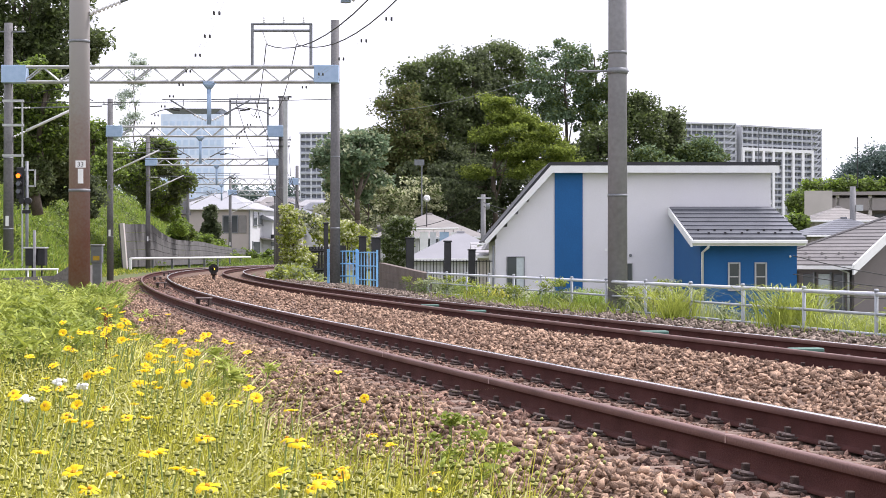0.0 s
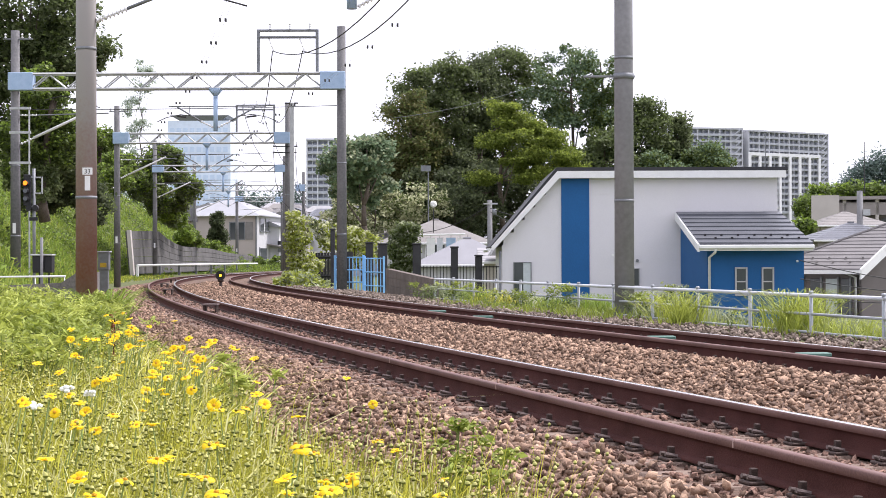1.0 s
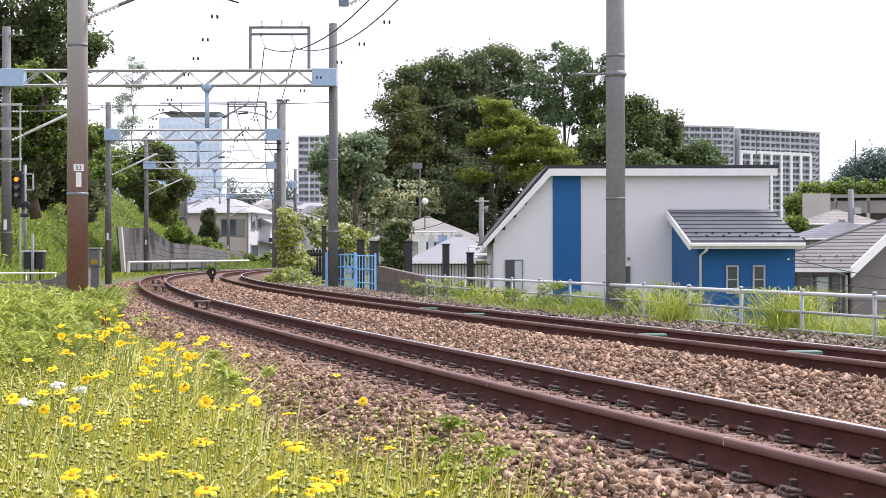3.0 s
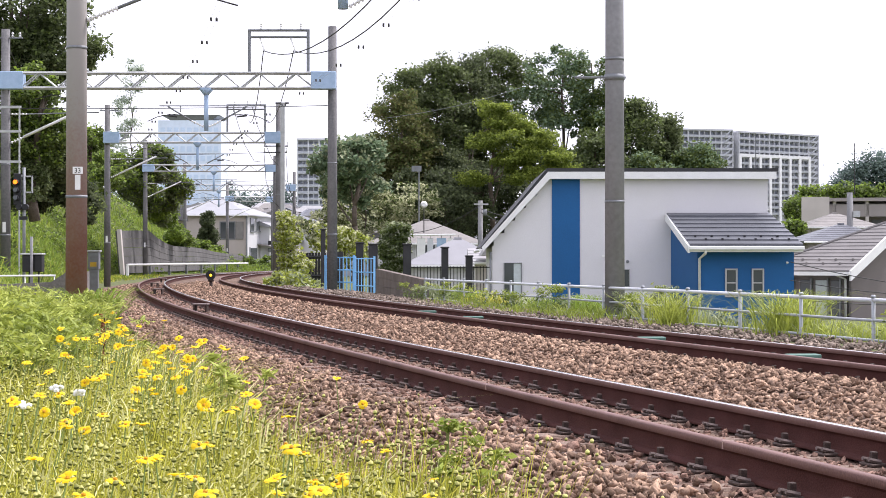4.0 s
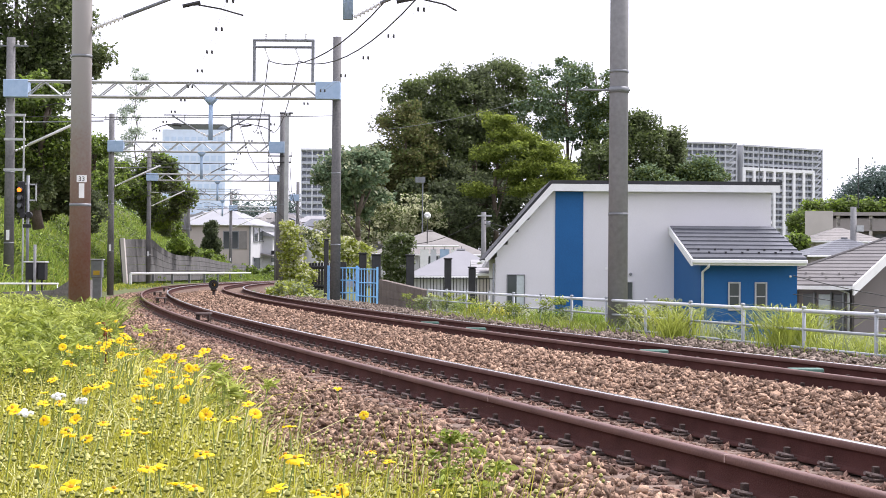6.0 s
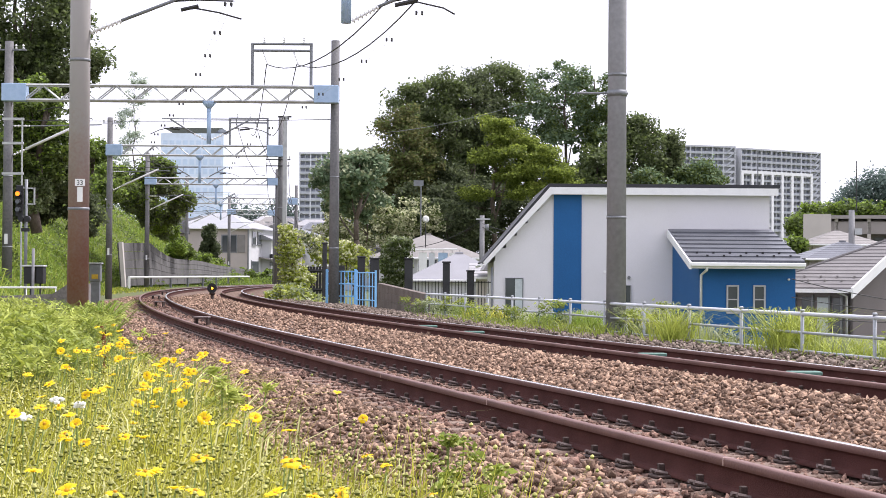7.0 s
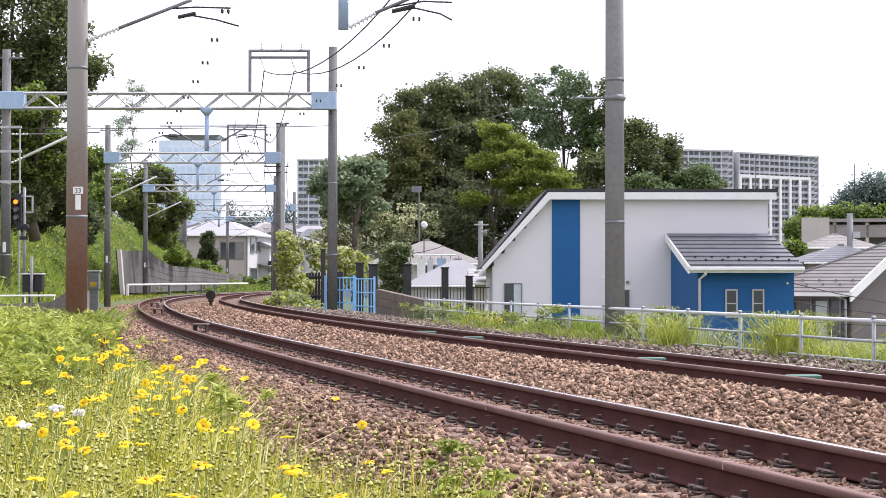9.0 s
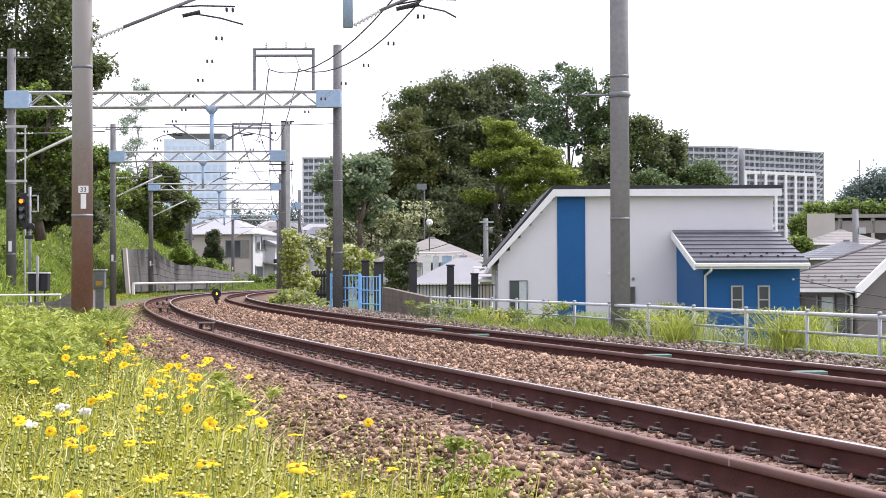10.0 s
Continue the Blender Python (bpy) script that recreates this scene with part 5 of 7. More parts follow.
tree(18, "dark undergrowth on the bank", [(-15.8, 64, 4.0, 0.9, 1.0, 1.0), (-14.7, 65.5, 4.8, 0.7, 0.9, 0.9), (-17.0, 70, 5.6, 1.5, 1.4, 1.6)], 0.8, M_LEAF_DARK, 0.10, 130, 170, 0.4, name="thicket", trunk=0, second=M_LEAF_MID, cat_="thicket")
tree(19, "leaning tree at the top of the bank", [(-21.4, 104, 8.4, 1.0, 1.2, 0.9), (-22.6, 104, 7.2, 1.2, 1.2, 1.4)], 5.5, M_LEAF_MID, 0.13, 50, 130, 0.42, second=M_LEAF_LIGHT)
tree(30, "leafy bushes high on the bank", [(-19.9, 100, 6.2, 1.3, 1.2, 1.0), (-21.4, 108, 6.9, 1.5, 1.4, 1.1), (-18.9, 96, 5.4, 0.9, 1.0, 0.8)], 4, M_LEAF_MID, 0.12, 90, 150, 0.4, name="thicket", trunk=0, second=M_LEAF_LIGHT, cat_="thicket")
tree(20, "dark trees along the far bank", [(-24.2, 126, 7.6, 1.7, 2, 1.2), (-22.8, 128, 7.0, 1.2, 1.4, 0.9), (-26.0, 124, 8.6, 1.8, 2, 1.6), (-21.6, 131, 6.0, 0.9, 1.2, 0.8)], 4.5, M_LEAF_DARK, 0.15, 120, 150, 0.5, trunk=0, second=M_LEAF_MID)
tree(32, "leafy tree with sunlit edges above the retaining wall", [(-21.2, 126, 8.0, 1.6, 1.8, 1.5), (-19.8, 129, 6.6, 0.9, 1.2, 0.9), (-22.4, 124, 6.6, 1.2, 1.4, 1.1), (-22.2, 129, 5.4, 0.9, 1.2, 1.1), (-21.0, 132, 5.5, 0.7, 1.0, 0.7), (-22.0, 134, 4.6, 0.6, 1.0, 0.8)], 2.5, M_LEAF_DARK, 0.14, 190, 150, 0.5, trunk=0, second=M_LEAF_LIGHT)
tree(21, "fresh bushes hanging over the retaining wall", [(-22.3, 132, 5.0, 0.9, 1.2, 0.9), (-22.0, 137, 4.2, 0.6, 1.0, 0.7), (-21.9, 141, 3.2, 0.6, 1.0, 0.6), (-22.8, 146, 3.2, 0.7, 1.0, 0.5)], 2.2, M_LEAF_LIGHT, 0.12, 130, 150, 0.4, name="thicket", trunk=0, second=M_LEAF_MID, cat_="thicket")
tree(31, "light bushes above the far end of the retaining wall", [(-23.2, 150, 2.9, 1.1, 1.4, 0.7), (-23.4, 166, 2.2, 0.8, 1.2, 0.5)], 1.0, M_LEAF_MID, 0.14, 60, 120, 0.4, name="shrub", trunk=0.05, second=M_LEAF_LIGHT, cat_="shrub")
tree(22, "slender bamboo with wispy leaves paled by haze", [(-25.3, 140, 16.2, 1.0, 1.0, 1.5), (-25.9, 140, 13.2, 0.9, 1.0, 1.8), (-26.7, 140, 10.8, 0.9, 1.0, 1.6)], 8.0, M_LEAF_BAMBOO, 0.13, 50, 80, 0.5, name="bamboo", trunk=0.06, cat_="bamboo")
# shade at the foot of the bank is in the leaf colour
tree(33, "dark shaded thicket at the foot of the bank trees", [(-15.0, 67, 4.6, 0.9, 0.9, 1.5), (-16.3, 67, 4.4, 1.0, 0.9, 1.6), (-14.3, 68, 3.2, 0.6, 0.7, 0.8)], 1.5, M_LEAF_SHADE, 0.10, 130, 170, 0.42, name="thicket", trunk=0, cat_="thicket")
tree(23, "dark conical conifer by the far house", [(-25.9, 189, 3.4, 0.95, 0.9, 1.6), (-25.9, 189, 5.2, 0.6, 0.6, 1.2)], 0.5, M_LEAF_SHADE, 0.15, 110, 110, 0.42, trunk=0.12)
tree(24, "vine-covered ragged bush beside the gate", [(-6.78, 76, 1.9, 0.50, 0.6, 1.2), (-6.6, 76, 0.6, 0.65, 0.6, 0.7), (-6.95, 76, 2.75, 0.28, 0.4, 0.45), (-6.1, 75, 0.9, 0.35, 0.5, 0.5)], -0.2, M_LEAF_LIME, 0.085, 90, 100, 0.26, name="shrub", trunk=0.06, second=M_BLOSSOM, cat_="shrub")
tree(25, "low green bushes along the track edge", [(-5.6, 68, -0.1, 1.1, 0.6, 0.45), (-4.75, 64, -0.15, 0.7, 0.5, 0.35), (-6.3, 70, 0.05, 0.9, 0.6, 0.45), (-4.1, 61, -0.15, 0.5, 0.5, 0.32)], -0.3, M_LEAF_LIME, 0.09, 110, 80, 0.25, name="shrub", trunk=0.04, second=M_LEAF_PALE, cat_="shrub")
tree(26, "sunlit garden greenery behind the gate", [(-4.2, 80, 1.6, 0.9, 0.8, 1.0), (-5.3, 82, 2.0, 1.0, 0.8, 0.8)], 0, M_LEAF_LIME, 0.10, 70, 80, 0.3, name="shrub", trunk=0.05, second=M_BLOSSOM, cat_="shrub")
tree(27, "garden bushes by the far beige house", [(-25.2, 186, 1.8, 1.2, 1.2, 1.1), (-21.5, 188, 0.9, 1.0, 1.2, 0.6), (-19.6, 190, 0.7, 1.0, 1, 0.6)], 0, M_LEAF_MID, 0.18, 70, 80, 0.45, name="shrub", trunk=0.08, second=M_LEAF_LIGHT, cat_="shrub")
tree(28, "hedge of trees before the low brown flats", [(45, 205, 8.4, 2.4, 2, 1.3), (49, 206, 8.9, 3, 2, 1.3), (53, 206, 8.9, 3, 2, 1.3), (42.3, 200, 7.0, 1.5, 1.6, 1.5)], 0, M_LEAF_MID, 0.24, 130, 110, 0.8, trunk=0.2, second=M_LEAF_LIGHT)
tree(29, "dark bush between the far houses", [(25.0, 119, 3.2, 0.35, 0.4, 0.35), (24.4, 119, 2.9, 0.4, 0.4, 0.35)], 0, M_LEAF_MID, 0.18, 40, 80, 0.5, name="shrub", trunk=0.08, second=M_LEAF_LIGHT, cat_="shrub")


def far_hills():
    """Wooded ridges far behind the town."""
    rng = np.random.default_rng(77)
    for label, x0, x1, y, base, peak, n in (("dark wooded hill in the distance", 196, 300, 900, 30, 55, 420), ("low wooded ridge behind the town", -240, -60, 1000, 24, 42, 300)):
        ob = tagged(thing("wooded_hill", label, "hill"), kind="stuff")
        cs = []
        for i in range(n):
            f = rng.random()
            x = x0 + (x1 - x0) * f
            if y == 900:
                top = base + (peak - base) * smooth(0.0, 0.30, f)
            else:
                top = peak + 3 * math.sin(x * 0.13)
            cs.append((x, y + rng.uniform(-8, 8), base - 10 + (top - base + 10) * rng.random() ** 0.45, 5.0, 4.0, 4.0))
        p = np.concatenate([np.array(c[:3]) + rng.normal(size=(75, 3)) * np.array(c[3:]) * 0.6 for c in cs])
        # crowns carry the haze in their leaf colour
        part("crowns", leaves("crowns", p, 1.0, M_LEAF_HAZE, rng), None, ob)


far_hills()


# ---- grass: strips that bend ----
def blades(name, base, height, width, lean, material, rng, droop=0.35):
    n = len(base)
    ang = rng.uniform(0, 2 * np.pi, n)
    side = np.stack([np.cos(ang), np.sin(ang) * 0.5, np.zeros(n)], 1)
    up = np.array([0, 0, 1.0])
    h, w = height[:, None], width[:, None]
    p0 = base
    p1 = base + up * h * 0.5 + lean * h * 0.28
    p2 = base + up * h * 0.85 + lean * h * 0.7
    p3 = base + up * h * (1.0 - droop * 0.3) + lean * h * 1.15
    V = np.stack([p0 - side * w, p0 + side * w, p1 - side * w * 0.9, p1 + side * w * 0.9, p2 - side * w * 0.6, p2 + side * w * 0.6, p3 - side * w * 0.08, p3 + side * w * 0.08], 1)
    F = np.array([[0, 1, 3, 2], [2, 3, 5, 4], [4, 5, 7, 6]])
    F = F[None] + (np.arange(n) * 8)[:, None, None]
    return sheet(name, V.reshape(-1, 3), F.reshape(-1, 4), material, True)


def meadow_spots(rng, n, near=2.3, far=34.0, power=2.2, edge=-2.85):
    """Places on the meadow, denser towards the near end."""
    out = []
    while sum(len(o) for o in out) < n:
        y = near + (far - near) * rng.random(n) ** power
        x = rng.uniform(-0.30, 0.06, n) * y
        # distance to the line, by the direction of the track there
        th = np.interp(y, TY, TH)
        u = (x - np.interp(y, TY, TX)) * np.cos(th)
        s = np.interp(y, TY, TS)
        ok = (u < edge + 0.72 * (1 - smooth(3.8, 6.6, y)) + 0.25 * wave(x, y, 1.1) + 0.1 * rng.normal(size=n))
        out.append(np.stack([x, y, ground_z(s, u)], 1)[ok])
    return np.concatenate(out)[:n]


def domes(name, pts, size, rise, material):
    """Small round caps, open side level, that rise (or hang) from the points."""
    k = 6
    ang = np.arange(k) * 2 * np.pi / k
    ring = np.stack([np.cos(ang), np.sin(ang), np.zeros(k)], 1) * 0.5
    cap = np.concatenate([ring, ring * 0.72 + np.array([0, 0, rise * 0.7]), [[0, 0, rise]]])
    V = cap[None] * size[:, None, None] + pts[:, None, :]
    j = (np.arange(k) + 1) % k
    i = np.arange(k)
    F = np.concatenate([np.stack([i, j, j + k, i + k], 1), np.stack([i[::2] + k, (i[::2] + 1) % k + k, (i[::2] + 2) % k + k, np.full(3, 2 * k)], 1)])
    F = F[None] + (np.arange(len(pts)) * (2 * k + 1))[:, None, None]
    return sheet(name, V.reshape(-1, 3), F.reshape(-1, 4), material, True)


def meadow():
    rng = np.random.default_rng(21)
    ob = tagged(thing("meadow_grass", "tall yellow-green grass with pale dry stalks", "grass"), kind="stuff")
    for name, n, m, h0, h1, w in (("green_blades", 66000, M_GRASS, 0.22, 0.56, 0.0029), ("dry_blades", 8000, M_STRAW, 0.30, 0.62, 0.0022), ("base_blades", 11000, M_LEAF_MID, 0.10, 0.32, 0.004)):
        b = meadow_spots(rng, n)
        wind = np.array([0.10, -0.1, 0])
        lean = rng.normal(size=(n, 3)) * (0.42 if m is not M_STRAW else 0.5) + wind
        lean[:, 2] = 0
        hh = rng.uniform(h0, h1, n) - np.clip(b[:, 2], -0.3, 0.2) * 0.8
        hh = hh * (1 - 0.5 * smooth(11, 24, b[:, 1]))
        edge = b[:, 0] > -0.12 * b[:, 1] - 0.25
        lean[edge] = np.clip(lean[edge] - np.array([0.15, 0, 0]), -0.8, 0.12)
        ww = w * (1 + b[:, 1] * 0.09) * rng.uniform(0.6, 1.4, n)
        part(name, blades(name, b, hh, ww, lean, m, rng), None, ob)
    # the rest of the meadow, beside and behind the place where one stands
    n = 20000
    x, y = rng.uniform(-12, 3.0, n), rng.uniform(-8, 34, n)
    th = np.interp(y, TY, TH)
    u = (x - np.interp(y, TY, TX)) * np.cos(th)
    ok = (u < -2.9) & ((np.hypot(x, y) > 1.3) & ((y < 0) | (x < -0.27 * y - 0.15)) | (y > 5) & (x < -0.27 * y))
    x, y, u = x[ok], y[ok], u[ok]
    b = np.stack([x, y, ground_z(np.interp(y, TY, TS), u)], 1)
    lean = rng.normal(size=(len(b), 3)) * 0.42
    lean[:, 2] = 0
    part("outer_blades", blades("outer_blades", b, rng.uniform(0.22, 0.55, len(b)), 0.006 * rng.uniform(0.6, 1.4, len(b)), lean, M_GRASS, rng), None, ob)
    # long pale blades bending over at the left, white glints put in their colour
    n = 2300
    b = meadow_spots(rng, n * 10, 2.3, 20, 1.6)
    b = b[(b[:, 0] < (-0.185 + 0.03 * rng.normal(size=len(b))) * b[:, 1]) & (b[:, 1] < 12)][:n]
    n = len(b)
    ang = rng.uniform(-0.9, 0.9, n)
    lean = np.stack([np.cos(ang), np.sin(ang) * 0.5, np.zeros(n)], 1) * rng.uniform(0.15, 0.8, n)[:, None]
    part("long_blades", blades("long_blades", b, rng.uniform(0.40, 0.64, n), 0.0030 * (1 + b[:, 1] * 0.09), lean, M_PALEBLADE, rng, 0.9), None, ob)
    ob = tagged(thing("flower_buds", "round green-yellow flower buds on thin stalks", "flower buds"), kind="stuff")
    n = 5000
    b = np.concatenate([meadow_spots(rng, n, 2.3, 12, 1.15, -3.3), meadow_spots(rng, 500, 3.0, 6.5, 1.0, -2.8)])
    n = len(b)
    hh = rng.uniform(0.30, 0.60, n) - b[:, 2]
    lean = rng.normal(size=(n, 3)) * 0.10 + np.array([0.05, 0, 0])
    lean[:, 2] = 0
    part("stalks", blades("stalks", b, hh, np.full(n, 0.0016) * (1 + b[:, 1] * 0.08), lean, M_GRASS, rng, 0.0), None, ob)
    top = b + np.array([0, 0, 1.0]) * hh[:, None] + lean * hh[:, None] * 1.15
    sz = 0.0065 + 0.0055 * rng.random(n) ** 2
    part("buds", domes("buds", top, sz, 0.62, M_BUD), None, ob)
    part("bud_bases", domes("bud_bases", top - np.array([0, 0, 0.0008]), sz * 1.02, -0.42, M_BUDD), None, ob)


meadow()


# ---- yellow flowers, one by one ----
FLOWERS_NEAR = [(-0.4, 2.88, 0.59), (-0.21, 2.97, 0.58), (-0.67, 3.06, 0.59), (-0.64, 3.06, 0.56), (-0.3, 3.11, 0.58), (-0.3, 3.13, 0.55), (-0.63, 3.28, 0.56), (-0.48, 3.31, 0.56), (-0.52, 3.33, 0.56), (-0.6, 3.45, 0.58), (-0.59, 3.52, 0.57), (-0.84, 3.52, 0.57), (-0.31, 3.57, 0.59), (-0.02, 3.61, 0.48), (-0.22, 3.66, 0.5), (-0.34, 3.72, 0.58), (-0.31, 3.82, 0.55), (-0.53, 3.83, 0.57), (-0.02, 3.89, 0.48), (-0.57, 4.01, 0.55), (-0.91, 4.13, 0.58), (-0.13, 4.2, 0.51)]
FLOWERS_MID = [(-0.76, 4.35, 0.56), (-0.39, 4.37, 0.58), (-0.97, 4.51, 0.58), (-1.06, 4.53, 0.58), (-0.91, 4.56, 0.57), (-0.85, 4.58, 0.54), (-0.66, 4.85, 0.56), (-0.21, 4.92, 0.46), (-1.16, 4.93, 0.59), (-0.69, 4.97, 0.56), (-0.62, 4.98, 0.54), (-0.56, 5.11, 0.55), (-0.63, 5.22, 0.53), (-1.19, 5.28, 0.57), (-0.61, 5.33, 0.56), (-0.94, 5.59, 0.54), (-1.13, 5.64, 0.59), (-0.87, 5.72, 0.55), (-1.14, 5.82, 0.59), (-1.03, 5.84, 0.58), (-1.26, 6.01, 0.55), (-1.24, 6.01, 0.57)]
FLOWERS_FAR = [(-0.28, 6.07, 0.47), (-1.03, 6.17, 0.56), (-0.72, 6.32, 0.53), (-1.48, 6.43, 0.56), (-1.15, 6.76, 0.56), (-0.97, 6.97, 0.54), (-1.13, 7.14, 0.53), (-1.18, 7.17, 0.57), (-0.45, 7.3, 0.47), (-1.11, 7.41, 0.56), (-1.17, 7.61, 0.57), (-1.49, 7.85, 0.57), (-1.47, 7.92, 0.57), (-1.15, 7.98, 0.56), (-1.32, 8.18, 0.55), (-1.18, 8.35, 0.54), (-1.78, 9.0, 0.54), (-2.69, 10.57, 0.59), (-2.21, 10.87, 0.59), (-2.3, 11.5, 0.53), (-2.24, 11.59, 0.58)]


FLOWERS = []


def petal_mesh():
    bm = bmesh.new()
    rows = []
    for r, w, z in ((0.006, 0.003, 0.0), (0.016, 0.0075, 0.003), (0.025, 0.0095, 0.002), (0.0295, 0.007, -0.002)):
        rows.append([bm.verts.new((r - (0.002 if k == 1 and r > 0.028 else 0), (k - 1) * w, z - (0.0015 if k != 1 else 0))) for k in range(3)])
    for a, b in zip(rows, rows[1:]):
        for k in range(2):
            f = bm.faces.new((a[k], b[k], b[k + 1], a[k + 1]))
            f.smooth = True
    return mesh_of("petal", bm, M_PETAL)


def flowers():
    rng = np.random.default_rng(8)
    petal = petal_mesh()
    bm = bmesh.new()
    bmesh.ops.create_icosphere(bm, subdivisions=1, radius=0.0055)
    for v in bm.verts:
        v.co.z = v.co.z * 0.6 + 0.002
    disc = mesh_of("flower_disc", bm, M_DISC)
    stems = []
    for k in range(6):
        bm = bmesh.new()
        a, b = rng.normal(size=2) * 0.05
        line(bm, [(a * 1.6, b * 1.6, -0.62), (a, b, -0.4), (a * 0.3, b * 0.3, -0.15), (0, 0, 0)], 0.0018, 5)
        stems.append(mesh_of("stem", bm, M_STEM))
    more = [(float(p[0]), float(p[1]), float(rng.uniform(0.46, 0.6))) for p in meadow_spots(rng, 12, 4.6, 11.5, 1.0, -3.1)]
    more += [(-1.85 + 0.16 * float(rng.normal()), 9.2 + 0.8 * float(rng.normal()), float(rng.uniform(0.54, 0.62))) for _ in range(8)]
    for cx, cy, cz, spread, count in ((-1.55, 8.1, 0.61, 0.08, 15), (-1.08, 7.25, 0.54, 0.10, 14), (-1.03, 4.5, 0.56, 0.07, 6), (-1.4, 7.0, 0.55, 0.12, 4), (-0.24, 3.4, 0.5, 0.06, 4), (-1.02, 6.2, 0.53, 0.1, 6)):
        more += [(cx + spread * float(rng.normal()), cy + 3 * spread * float(rng.normal()), cz + 0.03 * float(rng.normal())) for _ in range(count)]
    more += [(-1.2 + 0.12 * float(rng.normal()), 7.9 + 0.5 * float(rng.normal()), float(rng.uniform(0.52, 0.6))) for _ in range(8)]
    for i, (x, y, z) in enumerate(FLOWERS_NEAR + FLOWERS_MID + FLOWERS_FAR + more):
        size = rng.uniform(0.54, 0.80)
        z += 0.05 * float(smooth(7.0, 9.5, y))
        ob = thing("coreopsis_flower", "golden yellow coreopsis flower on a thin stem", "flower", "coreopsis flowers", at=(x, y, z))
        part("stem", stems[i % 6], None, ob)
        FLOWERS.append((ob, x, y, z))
        head = part("disc", disc, None, ob, "orange-yellow flower centre")
        tilt = rng.uniform(-12, 30) if rng.random() < 0.85 else rng.uniform(35, 65)
        head.matrix_basis = pose(0, 0, 0, tilt, rng.uniform(-15, 15), 0)
        cup = rng.uniform(-26, 14)
        for k in range(8):
            p = part("petal", petal, None, head)
            p.matrix_basis = pose(0, 0, 0, 0, 0, k * 45 + rng.uniform(-6, 6)) @ pose(0, 0, 0, rng.uniform(-12, 12), cup + rng.uniform(-12, 12), 0) @ Matrix.Diagonal((size, size, size, 1))


flowers()


def yarrow(x, y, z):
    rng = np.random.default_rng(int(abs(x) * 100))
    ob = thing("yarrow", "white flat-topped yarrow flower head", "flower", "white yarrow")
    for k in range(7):
        a = rng.uniform(0, 6.28)
        r = rng.uniform(0.0, 0.03)
        bm = bmesh.new()
        bmesh.ops.create_icosphere(bm, subdivisions=1, radius=0.012)
        for v in bm.verts:
            v.co = Vector((v.co.x + r * math.cos(a), v.co.y + r * math.sin(a), v.co.z * 0.7))
        bmesh.ops.translate(bm, vec=(x, y, z + float(rng.uniform(-0.006, 0.008))), verts=bm.verts)
        part("floret", bm, M_UMBEL, ob)
    part("stem", tubem((x, y, z), (x + 0.01, y, -0.1), 0.003, 0.003, 5), M_STEM, ob)


yarrow(-1.30, 5.75, 0.55)
yarrow(-1.19, 5.55, 0.55)
yarrow(-1.28, 5.2, 0.54)


def ground_at(x, y):
    th = float(np.interp(y, TY, TH))
    return float(ground_z(float(np.interp(y, TY, TS)), (x - float(np.interp(y, TY, TX))) * math.cos(th)))


def crowned_weed(x, y, h, tops, per, r, leaf, long, seed, label, material, under):
    """A weed whose stems each end in a whorl of leaves, with sparser darker leaves below."""
    rng = np.random.default_rng(seed)
    z0 = ground_at(x, y)
    ob = thing("weed", label, "plant", "weeds along the ballast")
    pts, low = [], []
    for k in range(tops):
        cx, cy = x + rng.normal() * r * 1.6, y + rng.normal() * r * 1.6
        ct = h * rng.uniform(0.72, 1.0)
        d = rng.normal(size=(per, 3)) * np.array([r * 0.5, r * 0.5, r * 0.28])
        pts.append(np.array([cx, cy, ct]) + d)
        m = per // 2
        f = rng.random(m)
        low.append(np.stack([cx + rng.normal(size=m) * r * 0.55, cy + rng.normal(size=m) * r * 0.55, z0 + (ct - z0) * (0.25 + 0.65 * f)], 1))
        part("stem", tubem((x + rng.normal() * 0.03, y, z0), (cx, cy, ct), 0.004, 0.002, 5), M_STEM, ob)
    for name, p, m, up in (("whorl", pts, material, 0.9), ("lower_leaves", low, under, 0.5)):
        tagged(part(name, leaves(name, np.concatenate(p), leaf, m, rng, up, long), None, ob), kind="stuff")


for wx, wy, wh, ws in ((0.015, 5.2, 0.50, 2), (0.06, 4.95, 0.46, 3), (0.045, 4.75, 0.40, 4)):
    crowned_weed(wx, wy, wh, 5, 26, 0.035, 0.017, 1.9, ws, "broad-leaved green weed beside the ballast", M_LEAF_YOUNG, M_LEAF_MID)

crowned_weed(-0.93, 7.3, 0.57, 9, 34, 0.040, 0.012, 5.0, 1, "leafy green weed at the meadow's edge", M_LEAF_FERN, M_LEAF_LIME)


def weed_patch():
    """Tall feathery weeds between the meadow and the rusty pole."""
    rng = np.random.default_rng(640)
    for k in range(95):
        y = 8.4 + 12.5 * rng.random() ** 0.9
        x = rng.uniform(-0.272, -0.192) * y
        crowned_weed(x, y, rng.uniform(0.50, 0.72) - 0.10 * (x > -0.215 * y), 7, 40, 0.07, 0.0155, 4.0, 700 + k, "tall feathery light green weed in the meadow", (M_LEAF_FERN, M_LEAF_LIME, M_LEAF_YOUNG)[k % 3], M_LEAF_MID)
    # one dry brown dock stalk among them
    ob = thing("dock_stalk", "dry rust-brown dock stalk with seeds", "plant")
    part("stem", tubem((-1.93, 9.6, -0.1), (-1.90, 9.6, 0.66), 0.005, 0.003, 6), M_RAIL, ob)
    seeds = np.array([-1.905, 9.6, 0.55]) + rng.normal(size=(160, 3)) * np.array([0.013, 0.013, 0.07])
    tagged(part("seeds", leaves("seeds", seeds, 0.009, mat("dock_seed", (0.22, 0.07, 0.03), 0.8, var=0.3, bump=0), rng), None, ob), kind="stuff")


weed_patch()


